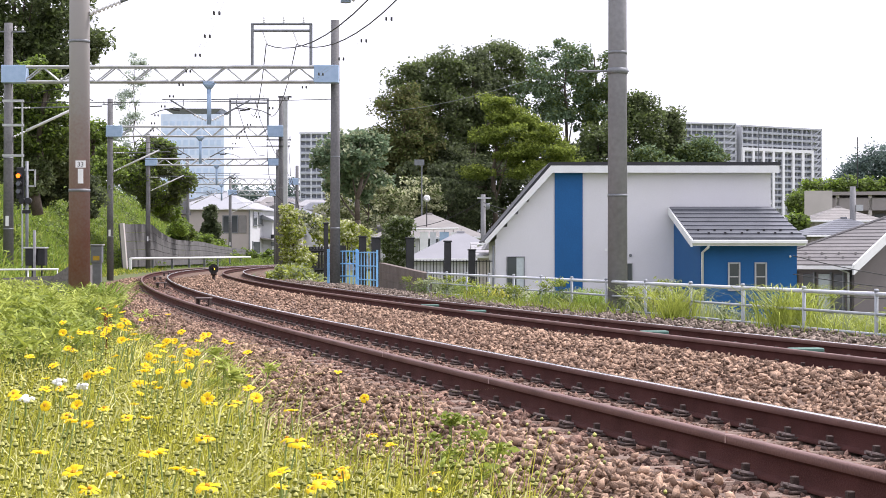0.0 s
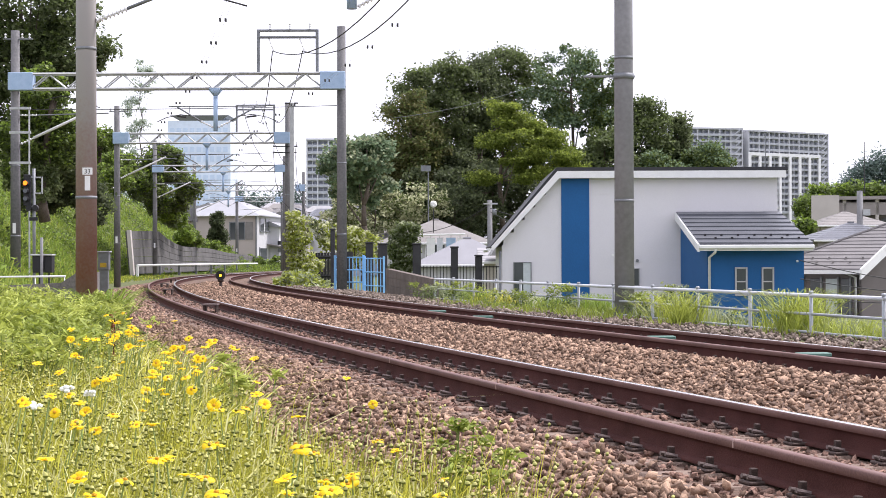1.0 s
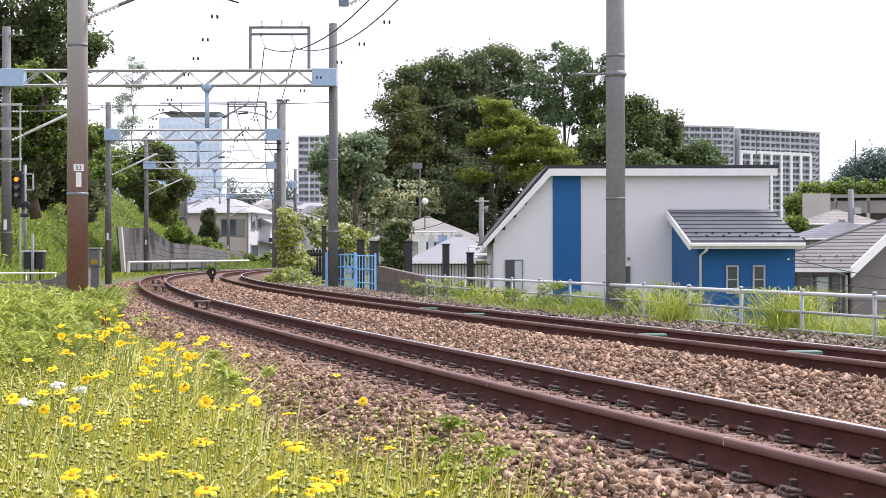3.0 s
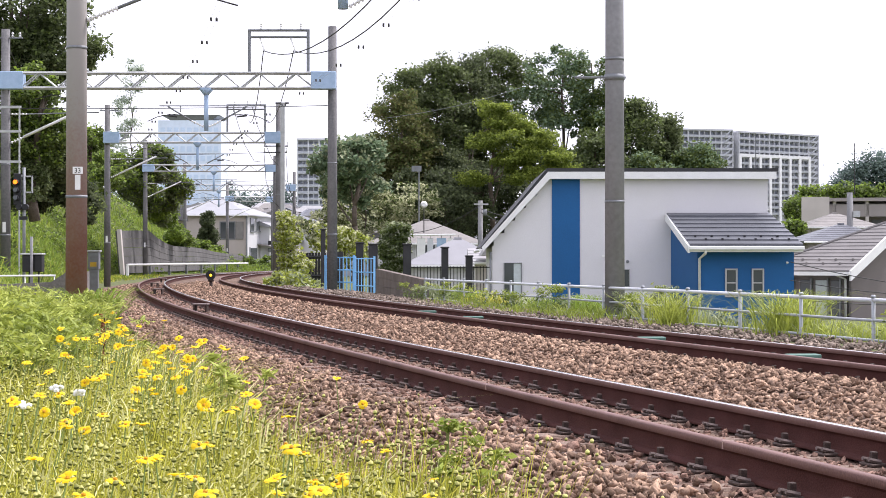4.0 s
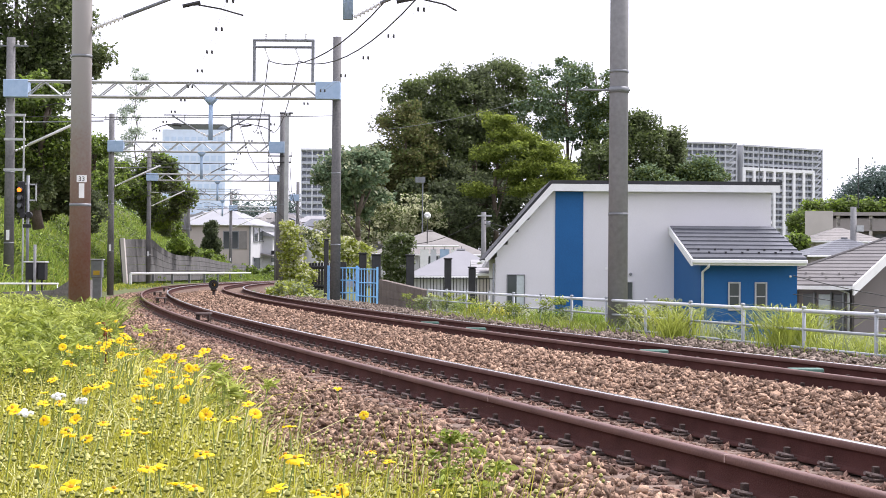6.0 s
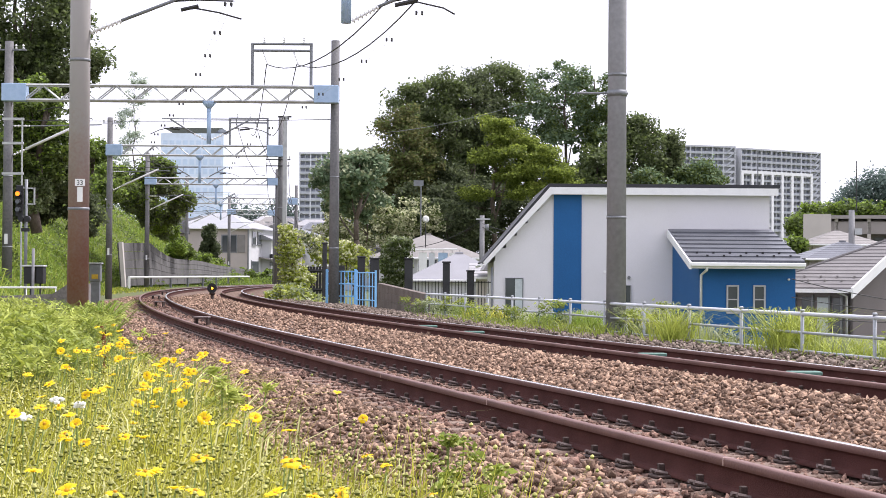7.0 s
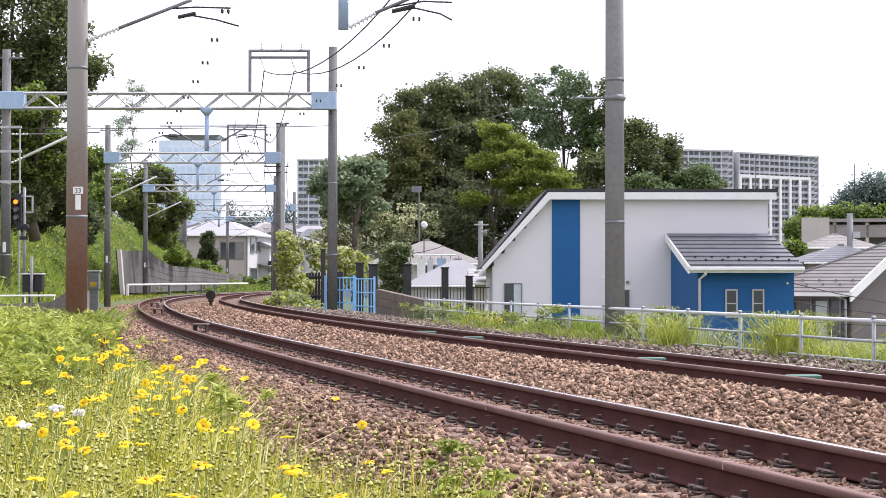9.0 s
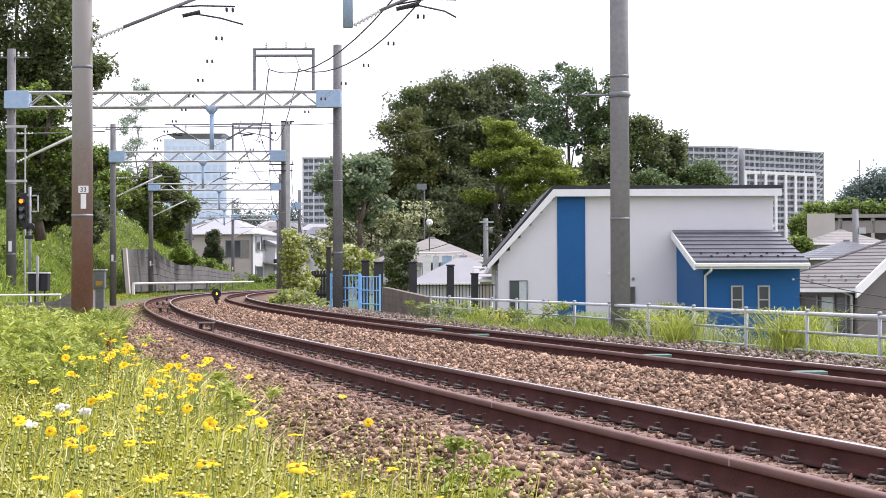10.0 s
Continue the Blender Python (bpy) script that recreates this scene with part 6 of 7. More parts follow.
def tussock(x, y, z, h, n, r, seed, label, material, width=0.008):
    rng = np.random.default_rng(seed)
    ob = thing("grass_tussock", label, "grass", "tussocks of tall grass")
    ang = rng.uniform(0, 2 * np.pi, n)
    base = np.stack([x + rng.normal(size=n) * r, y + rng.normal(size=n) * r, np.full(n, z)], 1)
    lean = np.stack([np.cos(ang), np.sin(ang), np.zeros(n)], 1) * rng.uniform(0.2, 1.5, n)[:, None]
    part("grass_body", blades("grass_body", base, h * rng.uniform(0.5, 1.15, n), np.full(n, width) * rng.uniform(0.5, 1.3, n), lean, material, rng, 0.9), None, ob)


tussock(3.65, 26.8, -0.1, 0.62, 300, 0.16, 31, "arching bright green grass by the fence", M_LEAF_LIME)
tussock(4.85, 23.6, -0.1, 0.70, 460, 0.2, 32, "arching bright green grass by the fence", M_LEAF_LIME)
tussock(5.35, 22.9, -0.1, 0.30, 260, 0.28, 33, "arching bright green grass by the fence", M_LEAF_LIME)
tussock(5.75, 22.0, -0.1, 0.32, 260, 0.28, 34, "arching bright green grass by the fence", M_LEAF_LIME)
tussock(-6.6, 28.0, -0.1, 0.55, 260, 0.2, 35, "long green grass round the pole foot", M_LEAF_LIGHT)
tussock(-5.75, 28.4, -0.15, 0.72, 300, 0.10, 36, "long green grass round the pole foot", M_LEAF_LIGHT, 0.016)
tussock(-5.9, 27.2, -0.15, 0.42, 200, 0.14, 37, "long green grass round the pole foot", M_LEAF_LIGHT, 0.014)


def fence_weeds():
    """Uneven clumps of weeds and grass under the fence, with bare gaps between."""
    rng = np.random.default_rng(411)
    for k in range(46):
        s, u = rng.uniform(13.5, 42), rng.uniform(6.9, 8.4)
        x, y, _ = on(s, u)
        z = float(ground_z(s, u))
        tussock(float(x), float(y), z - 0.03, rng.uniform(0.22, 0.5), 110, rng.uniform(0.07, 0.2), 900 + k, "straggling weeds and grass below the fence", (M_LEAF_LIME, M_LEAF_LIGHT, M_LEAF_PALE, M_GRASS)[k % 4])


fence_weeds()


def fence_plants():
    """Leafy weeds standing among the grass by the fence."""
    rng = np.random.default_rng(77)
    for k in range(26):
        s, u = (rng.uniform(26, 41), rng.uniform(6.2, 7.6)) if k < 14 else (rng.uniform(14, 27), rng.uniform(6.9, 7.9))
        x, y, _ = on(s, u)
        z = float(ground_z(s, u))
        crowned_weed(float(x), float(y), z + rng.uniform(0.25, 0.62), 6, 30, 0.10, 0.028, 2.2, 1500 + k, "leafy yellow-green weed by the fence", (M_LEAF_LIME, M_LEAF_YOUNG, M_LEAF_PALE)[k % 3], M_LEAF_MID)


fence_plants()


def strip_grass():
    """Grass on the verge by the fence, on the bank and along the track edge."""
    rng = np.random.default_rng(91)
    for name, label, n, s0, s1, u0, u1, h, w, m in (
        ("verge_grass", "bright green grass along the fence", 2200, 13, 41, 6.6, 8.6, 0.17, 0.008, M_LEAF_LIME),
        ("verge_dry_grass", "pale straggling grass along the fence", 2200, 13, 41, 6.8, 8.6, 0.24, 0.006, M_LEAF_PALE),
        ("far_verge_grass", "rough grass between the far rail and the fence", 1300, 24, 37, 5.9, 6.9, 0.24, 0.009, M_LEAF_YOUNG),
        ("garden_grass", "rough pale green grass below the fence", 7000, 14, 60, 8.0, 13.0, 0.17, 0.010, M_LEAF_PALE),
        ("trackside_grass", "rough grass beside the far curve", 5200, 26, 125, -4.0, -2.75, 0.22, 0.012, M_LEAF_LIGHT),
        ("trackside_dry_grass", "short dry yellowish grass beside the far curve", 7000, 26, 125, -4.2, -2.7, 0.2, 0.012, M_GRASS),
        ("bank_grass", "lush grass on the steep bank", 34000, 36, 190, -13, -3.4, 0.55, 0.02, M_LEAF_LIGHT),
        ("bank_dry_grass", "pale yellowish grass on the steep bank", 11000, 36, 190, -13, -3.4, 0.6, 0.016, M_LEAF_LIME)):
        s = rng.uniform(s0, s1, n)
        u = rng.uniform(u0, u1, n)
        if name.startswith("bank"):
            clear = (s < 100) | (u < -5.4)
            s, u = s[clear], u[clear]
        p = on(s, u)
        p[:, 2] = ground_z(s, u)
        patch = np.clip(0.55 + 0.6 * wave(p[:, 0], p[:, 1], 0.9) + 0.3 * wave(p[:, 0], p[:, 1], 2.7), 0.0, 1.3)
        p, patch = p[patch > 0.12], patch[patch > 0.12]
        n = len(p)
        h = h * (0.35 + 0.75 * patch)
        lean = rng.normal(size=(n, 3)) * 0.5
        lean[:, 2] = 0
        ob = tagged(new(name, blades(name, p, h * rng.uniform(0.4, 1.2, n), w * rng.uniform(0.6, 1.4, n), lean, m, rng)), label, "grass", kind="stuff")
    # broad-leaved cover on the bank
    n = 60000
    s = rng.uniform(40, 185, n)
    u = rng.uniform(-15, -4.2, n)
    p = on(s, u)
    hump = np.clip(wave(s * 0.4, u * 0.9, 0.9), 0, 1)
    p[:, 2] = ground_z(s, u) + rng.random(n) ** 0.5 * 0.9 * hump + 0.03
    half = rng.random(n) < 0.5
    tagged(new("bank_shrubs", leaves("bank_shrubs", p[half], 0.11, M_LEAF_MID, rng)), "low mixed green shrubs covering the bank", "shrubs", kind="stuff")
    tagged(new("bank_weeds", leaves("bank_weeds", p[~half], 0.12, M_LEAF_LIGHT, rng)), "fresh light weeds covering the bank", "weeds", kind="stuff")


strip_grass()


# ---- fence along the verge ----
M_POST = mat("fence_post_grey", (0.36, 0.38, 0.40), 0.5, 0.2, var=0.15, scale=5, bump=0.05)


def pipe_fence():
    ob = thing("pipe_fence", "pale grey steel pipe fence along the railway verge", "fence")
    a, d = Vector((1.52, 36.45, 0)), Vector((3.81, -15.6, 0)) / 8.0
    post = tubem((0, 0, -0.55), (0, 0, 0.54), 0.025, 0.025, 10)
    tube(post, (0, 0, 0.53), (0, 0, 0.56), 0.038, 0.025, 10)
    pm = mesh_of("fence_post", post, M_POST)
    for n in range(-4, 14):
        p = part("post", pm, None, ob)
        p.matrix_basis = pose(*(a + d * n), 0, 0, 0)
    for z, r in ((0.495, 0.027), (0.245, 0.019), (0.0, 0.018)):
        for n in range(-4, 13):
            part("rail", tubem(a + d * n + Vector((0, 0, z)), a + d * (n + 1) + Vector((0, 0, z)), r, r, 8), M_FENCE if z > 0.4 else M_POST, ob)


pipe_fence()


def picket_run(name, label, a, b, z0, z1, gap, bar, material, category, rails=(0.12, 0.9), group=""):
    """Upright bars between two rails, from a to b (x, y)."""
    ob = thing(name, label, category, group)
    a, b = Vector((*a, 0)), Vector((*b, 0))
    n = max(2, int((b - a).length / gap))
    for i in range(n + 1):
        p = a.lerp(b, i / n)
        part("bar", boxm(p.x - bar, p.x + bar, p.y - bar, p.y + bar, z0, z1), material, ob)
    for f in rails:
        z = z0 + (z1 - z0) * f
        part("rail", tubem(a + Vector((0, 0, z)), b + Vector((0, 0, z)), bar * 1.5, bar * 1.5, 6), material, ob)
    for p in (a, b):
        part("end_post", boxm(p.x - bar * 2.4, p.x + bar * 2.4, p.y - bar * 2.4, p.y + bar * 2.4, z0 - 0.3, z1 + 0.05), material, ob)
    return ob


M_SKYBLUE = mat("sky_blue_paint", (0.24, 0.52, 0.84), 0.5, var=0.12, scale=4, bump=0.1)
M_PILLAR = mat("dark_stone", (0.035, 0.034, 0.036), 0.6, var=0.3, scale=3, bump=0.2)
picket_run("blue_railing", "sky-blue steel railing by the track", (-3.95, 58.4), (-2.95, 58.0), -0.25, 1.12, 0.13, 0.017, M_SKYBLUE, "railing", (0.05, 0.36, 0.67, 0.98), "blue railings")
picket_run("blue_railing", "sky-blue steel railing by the track", (-2.9, 57.9), (-2.16, 55.6), -0.35, 1.08, 0.36, 0.014, M_SKYBLUE, "railing", (0.05, 0.34, 0.66, 0.98), "blue railings")
picket_run("dark_fence", "dark metal picket fence with stone pillars", (-1.2, 62), (2.2, 62.4), -0.6, 0.78, 0.12, 0.014, M_PILLAR, "fence", (0.1, 0.97), "dark fences")
picket_run("dark_fence", "dark board fence beside the bushes", (-6.5, 79), (-4.6, 78), 0.0, 1.35, 0.16, 0.06, M_PILLAR, "fence", (0.2, 0.85), "dark fences")
for x, y, zt, w in ((-4.28, 62, 2.1, 0.08), (-2.92, 61.5, 1.6, 0.13), (-2.42, 61.2, 1.55, 0.16), (-1.2, 61.6, 1.55, 0.15), (0.17, 61.6, 1.43, 0.13), (1.05, 61.6, 1.12, 0.13), (1.95, 61.8, 0.95, 0.1)):
    ob = thing("stone_pillar", "dark stone gate pillar with a flat cap", "pillar", "dark pillars")
    part("shaft", boxm(x - w, x + w, y - w, y + w, -1.2, zt, 0.02), M_PILLAR, ob)
    part("cap", boxm(x - w - 0.03, x + w + 0.03, y - w - 0.03, y + w + 0.03, zt, zt + 0.06, 0.015), M_PILLAR, ob)


def block_wall():
    ob = tagged(new("block_wall"), "brown concrete block wall with a sloping top", "wall", kind="structure")
    a, b = Vector((-1.92, 53.2, 0)), Vector((-0.38, 44.4, 0))
    d = (b - a).normalized()
    nrm = Vector((d.y, -d.x, 0)) * 0.09
    L = (b - a).length
    n, rows = 22, 5
    for r in range(rows):
        for i in range(n):
            f0, f1 = i / n, (i + 1) / n
            za = [-0.55 + (0.73 + 0.55) * r / rows, -0.55 + (0.73 + 0.55) * (r + 1) / rows]
            zb = [-0.55 + (0.50 + 0.55) * r / rows, -0.55 + (0.50 + 0.55) * (r + 1) / rows]
            p, q = a.lerp(b, f0) + d * 0.006, a.lerp(b, f1) - d * 0.006
            z00, z01 = za[0] + (zb[0] - za[0]) * f0 + 0.006, za[1] + (zb[1] - za[1]) * f0 - 0.006
            z10, z11 = za[0] + (zb[0] - za[0]) * f1 + 0.006, za[1] + (zb[1] - za[1]) * f1 - 0.006
            part("block", solid([p - nrm + Vector((0, 0, z00)), q - nrm + Vector((0, 0, z10)), q + nrm + Vector((0, 0, z10)), p + nrm + Vector((0, 0, z00)),
                                 p - nrm + Vector((0, 0, z01)), q - nrm + Vector((0, 0, z11)), q + nrm + Vector((0, 0, z11)), p + nrm + Vector((0, 0, z01))]), M_BLOCK, ob)
    m2 = nrm * 0.8
    part("core", solid([a - m2 + Vector((0, 0, -.6)), b - m2 + Vector((0, 0, -.6)), b + m2 + Vector((0, 0, -.6)), a + m2 + Vector((0, 0, -.6)), a - m2 + Vector((0, 0, .72)), b - m2 + Vector((0, 0, .49)), b + m2 + Vector((0, 0, .49)), a + m2 + Vector((0, 0, .72))]), M_WALLC, ob)


# ---- retaining wall and white guard pipe on the far curve ----
M_RETAIN = mat("stained_concrete_slab", (0.085, 0.083, 0.080), 0.9, scale=0.6, fine=8, bump=0.3, other=(0.155, 0.150, 0.145), spec=0.2)


def retaining_wall():
    ob = tagged(new("retaining_wall"), "weathered concrete slab retaining wall on the bank", "wall", kind="structure")
    ys = np.linspace(118, 196, 20)
    tops = np.interp(ys, [118, 130, 136, 142, 157, 168, 189, 196], [3.1, 3.33, 2.55, 2.24, 2.2, 1.85, 1.52, 1.4])
    xs = np.interp(ys, [118, 150, 196], [-21.95, -22.25, -21.6])
    for i in range(19):
        for k in range(5):
            f0, f1 = k / 5, (k + 1) / 5
            def pt(j, f, back):
                z = 0.1 + (tops[j] - 0.1) * f
                return Vector((xs[j] - 0.09 * (z - 0.1) - back, ys[j], z))
            g = Vector((0, 0.03, 0))
            c = [pt(i, f0, 0) + g, pt(i + 1, f0, 0) - g, pt(i + 1, f0, .4) - g, pt(i, f0, .4) + g, pt(i, f1, 0) + g, pt(i + 1, f1, 0) - g, pt(i + 1, f1, .4) - g, pt(i, f1, .4) + g]
            for q in c[4:]:
                q.z -= 0.025
            part("slab", solid(c), M_RETAIN, ob)
    part("end_wall", solid([(-22.15, 117.4, 0), (-21.9, 117.4, 0), (-21.9, 117.9, 0), (-22.15, 117.9, 0), (-22.4, 117.4, 3.15), (-22.15, 117.4, 3.15), (-22.15, 117.9, 3.15), (-22.4, 117.9, 3.15)]), M_STUCCO, ob)
    pipe = thing("guard_pipe", "white guard pipe on low posts beside the far track", "barrier")
    part("pipe", tubem((-21.2, 115, 0.70), (-20.9, 184, 0.71), 0.08, 0.08, 10), M_WHITE, pipe)
    for i in range(9):
        f = i / 8
        x, y = -21.2 + 0.3 * f, 115 + 69 * f
        part("post", boxm(x - 0.08, x + 0.08, y - 0.08, y + 0.08, -0.3, 0.64), M_WHITE if i == 0 else M_GREYST, pipe)


retaining_wall()


# ---- low concrete wall, rail and trackside equipment on the bank side ----
def bank_equipment():
    w = tagged(new("low_wall"), "low weathered concrete wall beside the meadow", "wall", kind="structure")
    part("wall_run", solid([(-9.4, 30.2, -0.6), (-6.95, 30.6, -0.6), (-6.95, 30.9, -0.6), (-9.4, 30.5, -0.6), (-9.4, 30.2, 0.50), (-6.95, 30.6, 0.60), (-6.95, 30.9, 0.60), (-9.4, 30.5, 0.50)]), M_WALLC, w)
    part("wall_end", solid([(-7.0, 30.5, -0.6), (-6.72, 30.5, -0.6), (-6.72, 32.5, -0.6), (-7.0, 32.5, -0.6), (-7.0, 30.5, 0.60), (-6.72, 30.5, 0.78), (-6.72, 32.5, 0.78), (-7.0, 32.5, 0.60)]), M_WALLC, w)
    r = thing("hand_rail", "thin white rail behind the low wall", "rail")
    part("bar", tubem((-9.2, 33.5, 0.68), (-7.6, 33.5, 0.69), 0.018, 0.018, 8), M_WHITE, r)
    for x in (-9.0, -8.2, -7.62):
        part("post", tubem((x, 33.5, -0.5), (x, 33.5, 0.68), 0.011, 0.011, 8), M_WHITE, r)
    b = thing("relay_box", "black twin relay box on a post and legs", "equipment box")
    part("case", boxm(-9.86, -9.62, 40, 40.3, 0.72, 1.12, 0.015), M_BLACK, b)
    part("case", boxm(-9.58, -9.40, 40, 40.3, 0.72, 1.12, 0.015), M_BLACK, b)
    part("case_top", boxm(-9.9, -9.38, 39.97, 40.32, 1.12, 1.16, 0.01), M_STEEL, b)
    part("leg", tubem((-9.75, 40.15, -0.3), (-9.72, 40.15, 0.72), 0.02, 0.02, 6), M_BLACK, b)
    part("leg", tubem((-9.50, 40.15, -0.3), (-9.5, 40.15, 0.72), 0.02, 0.02, 6), M_BLACK, b)
    part("post", tubem((-9.62, 39.93, -0.3), (-9.62, 39.93, 1.55), 0.035, 0.035, 8), M_CONC, b)
    s = thing("colour_light_signal", "railway signal with one glowing amber lamp", "signal")
    part("mast", tubem((-11.78, 48, -0.2), (-11.78, 48, 3.62), 0.045, 0.045, 10), M_GREYST, s)
    part("head", boxm(-12.06, -11.86, 47.9, 48.05, 2.55, 3.45, 0.02), M_BLACK, s)
    lampm = glow("amber_lamp", (1.0, 0.16, 0.004), 2.0)
    for i, z in enumerate((3.2, 2.98, 2.76)):
        h = part("hood", tubem((-11.96, 47.72, z), (-11.96, 47.9, z), 0.075, 0.075, 12), M_BLACK, s)
        part("lens", tubem((-11.96, 47.70, z), (-11.96, 47.715, z), 0.062, 0.062, 12), lampm if i == 0 else M_GLASS, s)
    part("bracket", boxm(-12.0, -11.75, 47.98, 48.04, 3.36, 3.41), M_STEEL, s)
    for z in (3.35, 2.9):
        part("guard_bar", boxm(-11.74, -11.55, 47.98, 48.02, z, z + 0.04), M_STEEL, s)
    part("guard_bar", boxm(-11.57, -11.53, 47.98, 48.02, 2.9, 3.39), M_STEEL, s)
    for x in (-11.9, -11.72):
        part("lower_lamp", tubem((x, 47.85, 2.5), (x, 48.0, 2.5), 0.085, 0.085, 16), M_BLACK, s)
    part("sign", boxm(-11.9, -11.66, 47.93, 47.95, 2.14, 2.24), M_BLACK, s)
    c = thing("equipment_cabinet", "grey metal trackside cabinet with a yellow plate", "cabinet")
    part("case", boxm(-15.6, -15.1, 75, 75.4, 0.6, 1.38, 0.03), M_GREYST, c)
    part("roof", boxm(-15.65, -15.05, 74.95, 75.45, 1.38, 1.44, 0.01), M_STEEL, c)
    part("plate", boxm(-15.48, -15.2, 74.98, 74.996, 0.72, 0.92), mat("yellow_plate", (0.5, 0.32, 0.03), 0.6, bump=0), c)
    part("leg", boxm(-15.55, -15.15, 75.05, 75.35, -0.4, 0.6), M_GREYST, c)
    # ladder pipes on the second gantry's pole
    l = thing("pole_conduit", "thin steel conduit beside the concrete pole", "conduit")
    part("pipe", tubem((-13.85, 55.8, 0.5), (-13.85, 55.8, 6.0), 0.03, 0.03, 6), M_STEEL, l)
    for z in (4.2, 5.2, 6.0):
        part("clamp", boxm(-14.5, -13.8, 55.75, 55.85, z, z + 0.08), M_STEEL, l)


bank_equipment()


# ---- things in the track ----
def transponders():
    for s, u in ((35.2, 0.62), (56.4, 0.62), (72.1, 0.64), (90.2, 0.62)):
        x, y, _ = on(s, u)
        ob = thing("track_transponder", "flat metal transponder plate on short legs between rails", "transponder", "transponders in the track", at=(x, y, 0.02))
        part("plate", boxm(-0.17, 0.17, -0.2, 0.2, -0.035, 0.0, 0.006), M_CLIP, ob, "pale top plate")
        for dx in (-0.13, 0.13):
            part("leg", boxm(dx - 0.02, dx + 0.02, -0.17, 0.17, -0.25, -0.036), M_FAST, ob)
            part("foot", boxm(dx - 0.045, dx + 0.045, -0.2, 0.2, -0.28, -0.25), M_FAST, ob)


transponders()


def green_covers():
    for s in (28.6, 25.2, 16.9, 12.8):
        x, y, _ = on(s, SPACING + 0.62)
        th = math.degrees(float(np.interp(s, TS, TH)))
        ob = thing("cable_cover", "green-painted cover box between the far rails", "cover", "green covers", at=(x, y, 0.0), rz=th - 10)
        part("lid", boxm(-0.17, 0.17, -0.09, 0.09, -0.02, 0.02, 0.008), M_GREEN, ob)
        part("body", boxm(-0.15, 0.15, -0.08, 0.08, -0.2, -0.021, 0.008), M_GREEN, ob)


green_covers()


def weld_marks():
    pale = mat("weld_mark", (0.42, 0.30, 0.26), 0.6, var=0.1, bump=0)
    for s in (5.38, 9.73, 13.34, 20.5):
        x, y, _ = on(s, 0.0)
        th = math.degrees(float(np.interp(s, TS, TH)))
        ob = thing("rail_weld", "pale weld mark on the rail head", "weld mark", "weld marks", at=(x, y, 0.007), rz=th)
        part("ring", boxm(-0.0345, 0.0345, -0.005, 0.005, -0.042, 0.001), pale, ob)


weld_marks()

LAMP_ON = glow("amber_beacon", (1.0, 0.55, 0.02), 3.0)


def dwarf_signal():
    """A low signal between the tracks whose lamp turns, which makes it blink."""
    ob = thing("dwarf_signal", "low dark round signal with a blinking amber lamp", "signal", at=(-8.92, 66.0, 0))
    part("post", tubem((0, 0, -0.3), (0, 0, 0.2), 0.07, 0.06, 10), M_FAST, ob)
    bm = bmesh.new()
    n = 20
    rings = []
    for y, r in ((-0.12, 0.19), (-0.12, 0.095), (-0.02, 0.095), (-0.02, 0.0)):
        rings.append([bm.verts.new((r * math.cos(2 * math.pi * i / n), y, 0.42 + r * math.sin(2 * math.pi * i / n))) for i in range(n)])
    back = [bm.verts.new((0.17 * math.cos(2 * math.pi * i / n), 0.14, 0.42 + 0.17 * math.sin(2 * math.pi * i / n))) for i in range(n)]
    seq = [back] + rings
    for a, b in zip(seq, seq[1:]):
        for i in range(n):
            bm.faces.new((a[i], a[(i + 1) % n], b[(i + 1) % n], b[i]))
    bm.faces.new(back[::-1])
    bmesh.ops.remove_doubles(bm, verts=bm.verts, dist=0.0005)
    bmesh.ops.recalc_face_normals(bm, faces=bm.faces)
    part("housing", bm, M_BLACK, ob)
    part("collar", tubem((0, 0, 0.17), (0, 0, 0.25), 0.10, 0.13, 12), M_FAST, ob)
    bm = bmesh.new()
    bmesh.ops.create_uvsphere(bm, u_segments=16, v_segments=10, radius=0.05)
    for f in bm.faces:
        c = f.calc_center_median()
        # the dark side is added so that turning gives the blink
        f.material_index = 1 if c.y < 0 and abs(c.x) < -c.y * 1.7 else 0
    lamp = part("lamp", mesh_of("lamp", bm, M_BLACK, LAMP_ON), None, ob, "amber lamp, bright on one side and dark on the other")
    lamp.matrix_basis = pose(0, -0.10, 0.42)
    return lamp


BEACON = dwarf_signal()


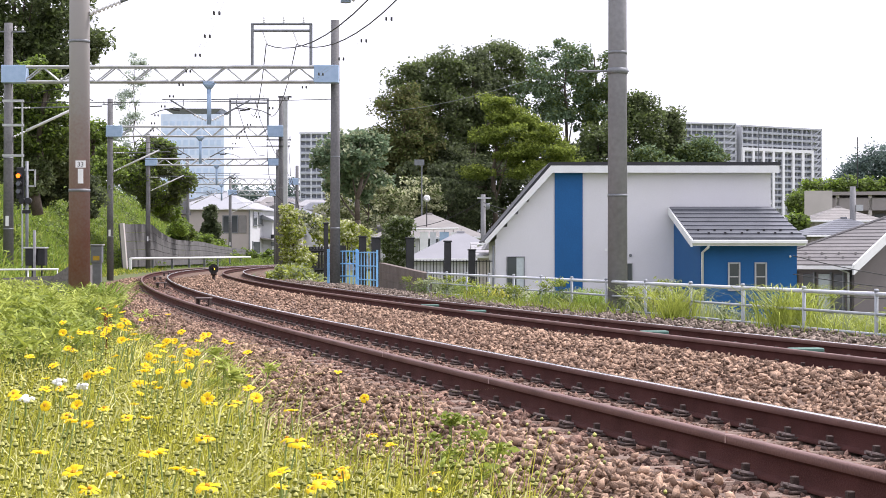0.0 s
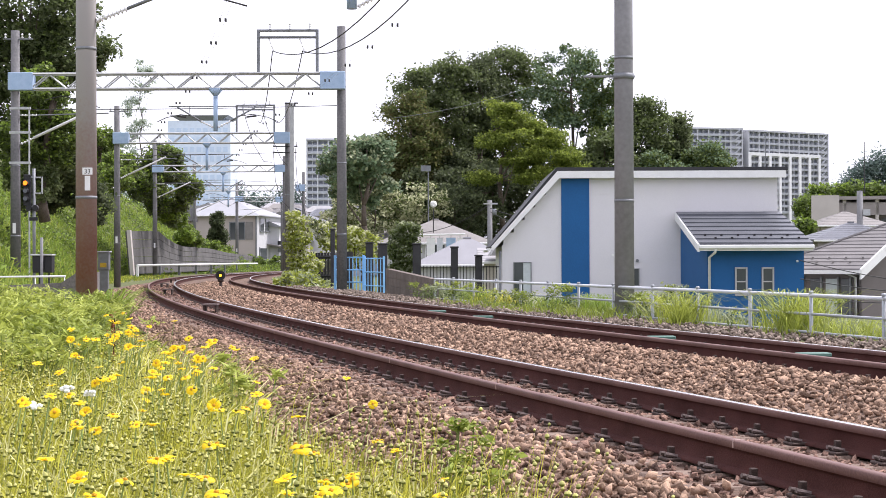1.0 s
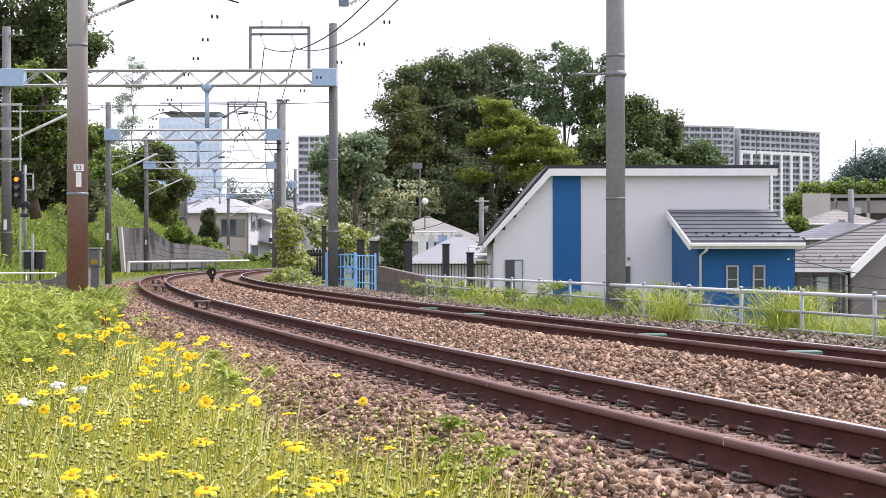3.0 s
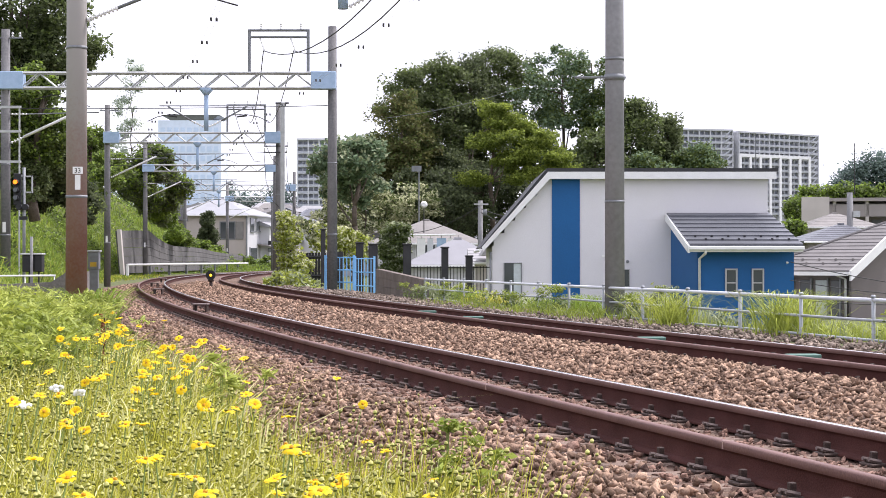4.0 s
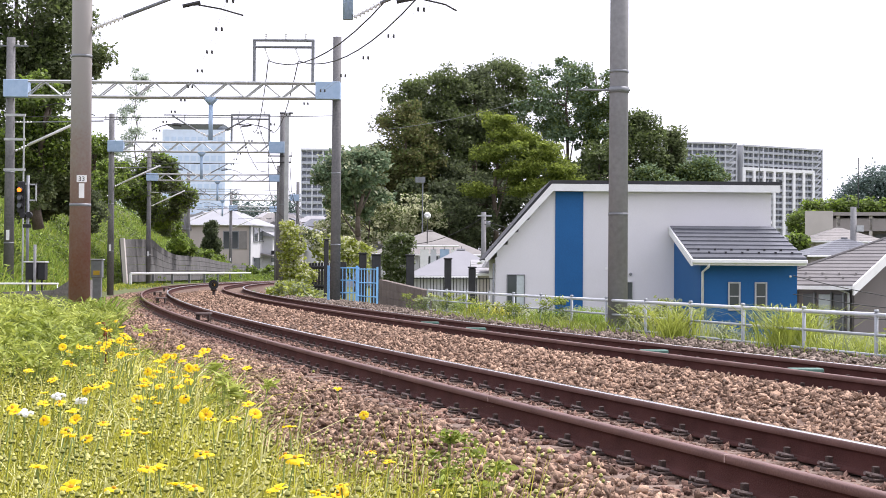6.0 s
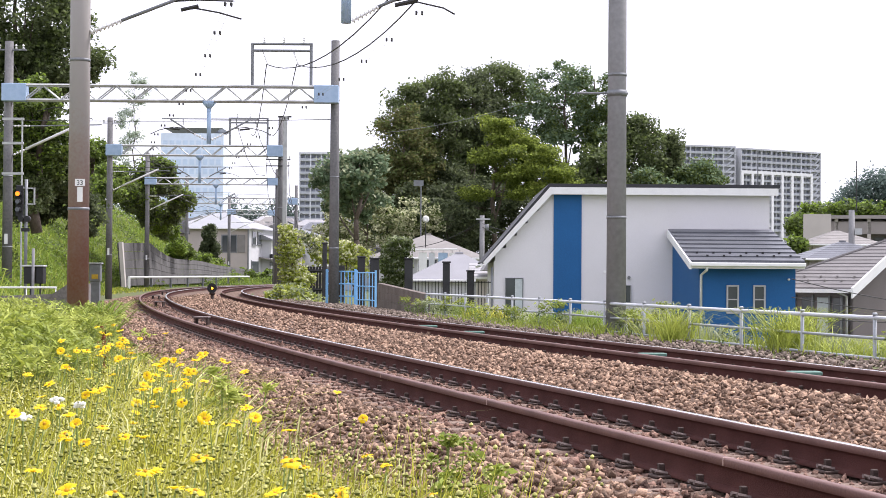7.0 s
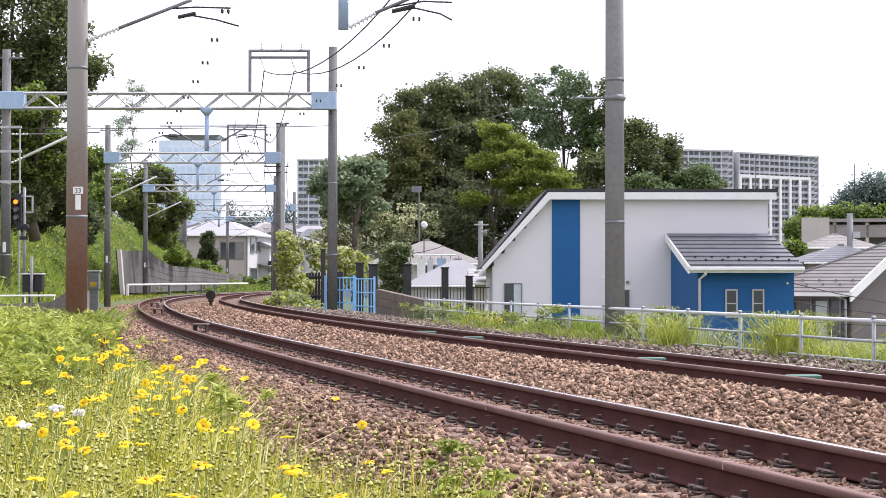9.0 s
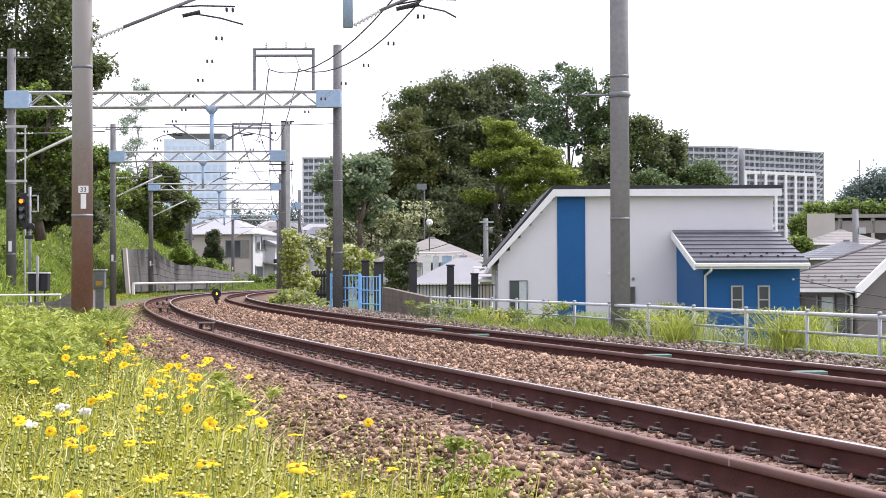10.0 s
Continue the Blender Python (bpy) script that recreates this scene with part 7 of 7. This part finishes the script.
# ---- small things behind the gardens ----
def garden_things():
    ob = thing("utility_pole", "concrete utility pole with small crossarm and cables", "utility pole")
    part("pole", tubem((2.25, 95, -1), (2.25, 95, 4.35), 0.16, 0.13, 12), M_CONC, ob)
    part("crossarm", boxm(1.9, 2.7, 94.8, 94.88, 4.1, 4.18), M_STEEL, ob)
    part("transformer", tubem((2.5, 94.8, 3.5), (2.5, 94.8, 3.85), 0.12, 0.12, 10), M_GREYST, ob)
    for i, (b, dr) in enumerate((((-1.6, 99, 2.6), 0.3), ((7, 92, 3.4), 0.4), ((7, 92, 2.7), 0.5))):
        part("cable", line(bmesh.new(), sag((2.25, 94.9, 4.1 - 0.2 * i), b, dr, 8), 0.02, 5), M_WIRE, ob)
    ob = thing("satellite_dish", "white satellite dish on a thin roof mast", "dish")
    part("mast", tubem((-0.95, 99, 2.6), (-0.95, 99, 4.1), 0.03, 0.03, 6), M_WIRE, ob)
    bm = bmesh.new()
    tube(bm, (-0.95, 98.8, 4.25), (-0.95, 98.9, 4.25), 0.12, 0.21, 16)
    tube(bm, (-0.95, 98.5, 4.15), (-0.95, 98.82, 4.2), 0.02, 0.02, 6)
    part("dish", bm, M_WHITE, ob)
    ob = thing("mast_board", "grey board on a thin mast before the trees", "sign")
    part("mast", tubem((-1.3, 104, 1.0), (-1.3, 104, 6.6), 0.04, 0.04, 6), M_GREYST, ob)
    part("board", boxm(-1.75, -1.15, 103.9, 103.96, 6.45, 6.8), M_GREYST, ob)
    ob = thing("utility_pole", "slim grey pole with boxes beside the brown flats", "utility pole")
    part("pole", tubem((26.6, 110, -1), (26.6, 110, 5.4), 0.22, 0.2, 12), M_CONC, ob)
    part("box", boxm(26.75, 27.2, 109.7, 109.9, 3.8, 4.2), M_STEEL, ob)
    part("antenna", tubem((26.9, 110, 5.3), (26.9, 110, 8.6), 0.04, 0.03, 6), M_WIRE, ob)
    ob = thing("antenna_mast", "thin antenna mast on the blue house roof", "antenna")
    part("mast", tubem((11.55, 62, 3.9), (11.55, 62, 5.6), 0.02, 0.015, 6), M_GREYST, ob)
    # the lower cables at the edge of the tan-roofed house
    ob = thing("service_cable", "black service cables between the houses", "cable")
    for i in range(3):
        part("strand", line(bmesh.new(), sag((9.5, 46, 0.95 - 0.5 * i), (14, 44, 0.15 - 0.12 * i), 0.12, 8), 0.012, 5), M_WIRE, ob)


garden_things()


def town():
    """Roofs of the far town, stepping up a slope."""
    rng = np.random.default_rng(4)
    hill = sheet("town_hill", np.array([[-130, 230, -0.6], [0, 230, -0.6], [0, 640, 16], [-150, 640, 16], [-150, 1000, 30], [20, 1000, 30]], float), np.array([[0, 1, 2, 3], [3, 2, 5, 4]]), M_SOIL)
    tagged(new("town_hill", hill), "built-up slope of the far town", "hill", kind="structure")
    roofs = (M_GREYROOF, M_BROWNROOF, M_SLATE, M_TANROOF)
    walls = (M_WSTUCCO, M_STUCCO, M_TAUPE)
    for i in range(75):
        y = 260 + 370 * rng.random()
        px = rng.uniform(-0.150, -0.062)
        x = px * y
        z = (y - 230) / 410 * 16.6 - 0.6
        w, d, h = rng.uniform(5, 9), rng.uniform(5, 8), rng.uniform(3, 6)
        ob = thing("far_house", "small far house with a pitched roof", "house", "roofs of the far town", at=(x, y, z - 1), rz=rng.uniform(-15, 15))
        part("wall", boxm(-w / 2, w / 2, 0, d, 0, h + 1), walls[i % 3], ob)
        part("roof", prism([(-w / 2 - 0.5, h + 0.9), (-w / 2 - 0.5, h + 1.05), (0, h + 2.6), (w / 2 + 0.5, h + 1.05), (w / 2 + 0.5, h + 0.9)], -0.5, d + 0.5) if i % 2 else solid([(-w / 2 - .5, -.5, h + 1), (w / 2 + .5, -.5, h + 1), (w / 2 + .5, d + .5, h + 1), (-w / 2 - .5, d + .5, h + 1), (-w / 4, d * .45, h + 2.8), (w / 4, d * .45, h + 2.8), (w / 4, d * .55, h + 2.8), (-w / 4, d * .55, h + 2.8)]), roofs[int(rng.integers(4))], ob)
        for k in range(2):
            xa = -w / 2 + 0.8 + k * (w / 2 - 0.3)
            part("window", boxm(xa, xa + 1.4, -0.04, 0.02, h - 1.0, h + 0.3), M_GLASS, ob)


town()
block_wall()
single_stones()


# ---- what moves ----
def motions():
    rows = []
    for i in range(101):
        t = i / 10
        rows.append((t, pose(0, -0.10, 0.42, 0, 0, 607 * (t - 0.415))))
    walk(BEACON, rows)
    # flowers nod a little in the breeze
    for i, (ob, x, y, z) in enumerate(FLOWERS):
        walk(ob, [(k / 2, pose(x + 0.003 * math.sin(k * 1.1 + i * 0.7), y, z, 0, 1.2 * math.sin(k * 1.1 + i * 0.7), 0)) for k in range(21)])


motions()
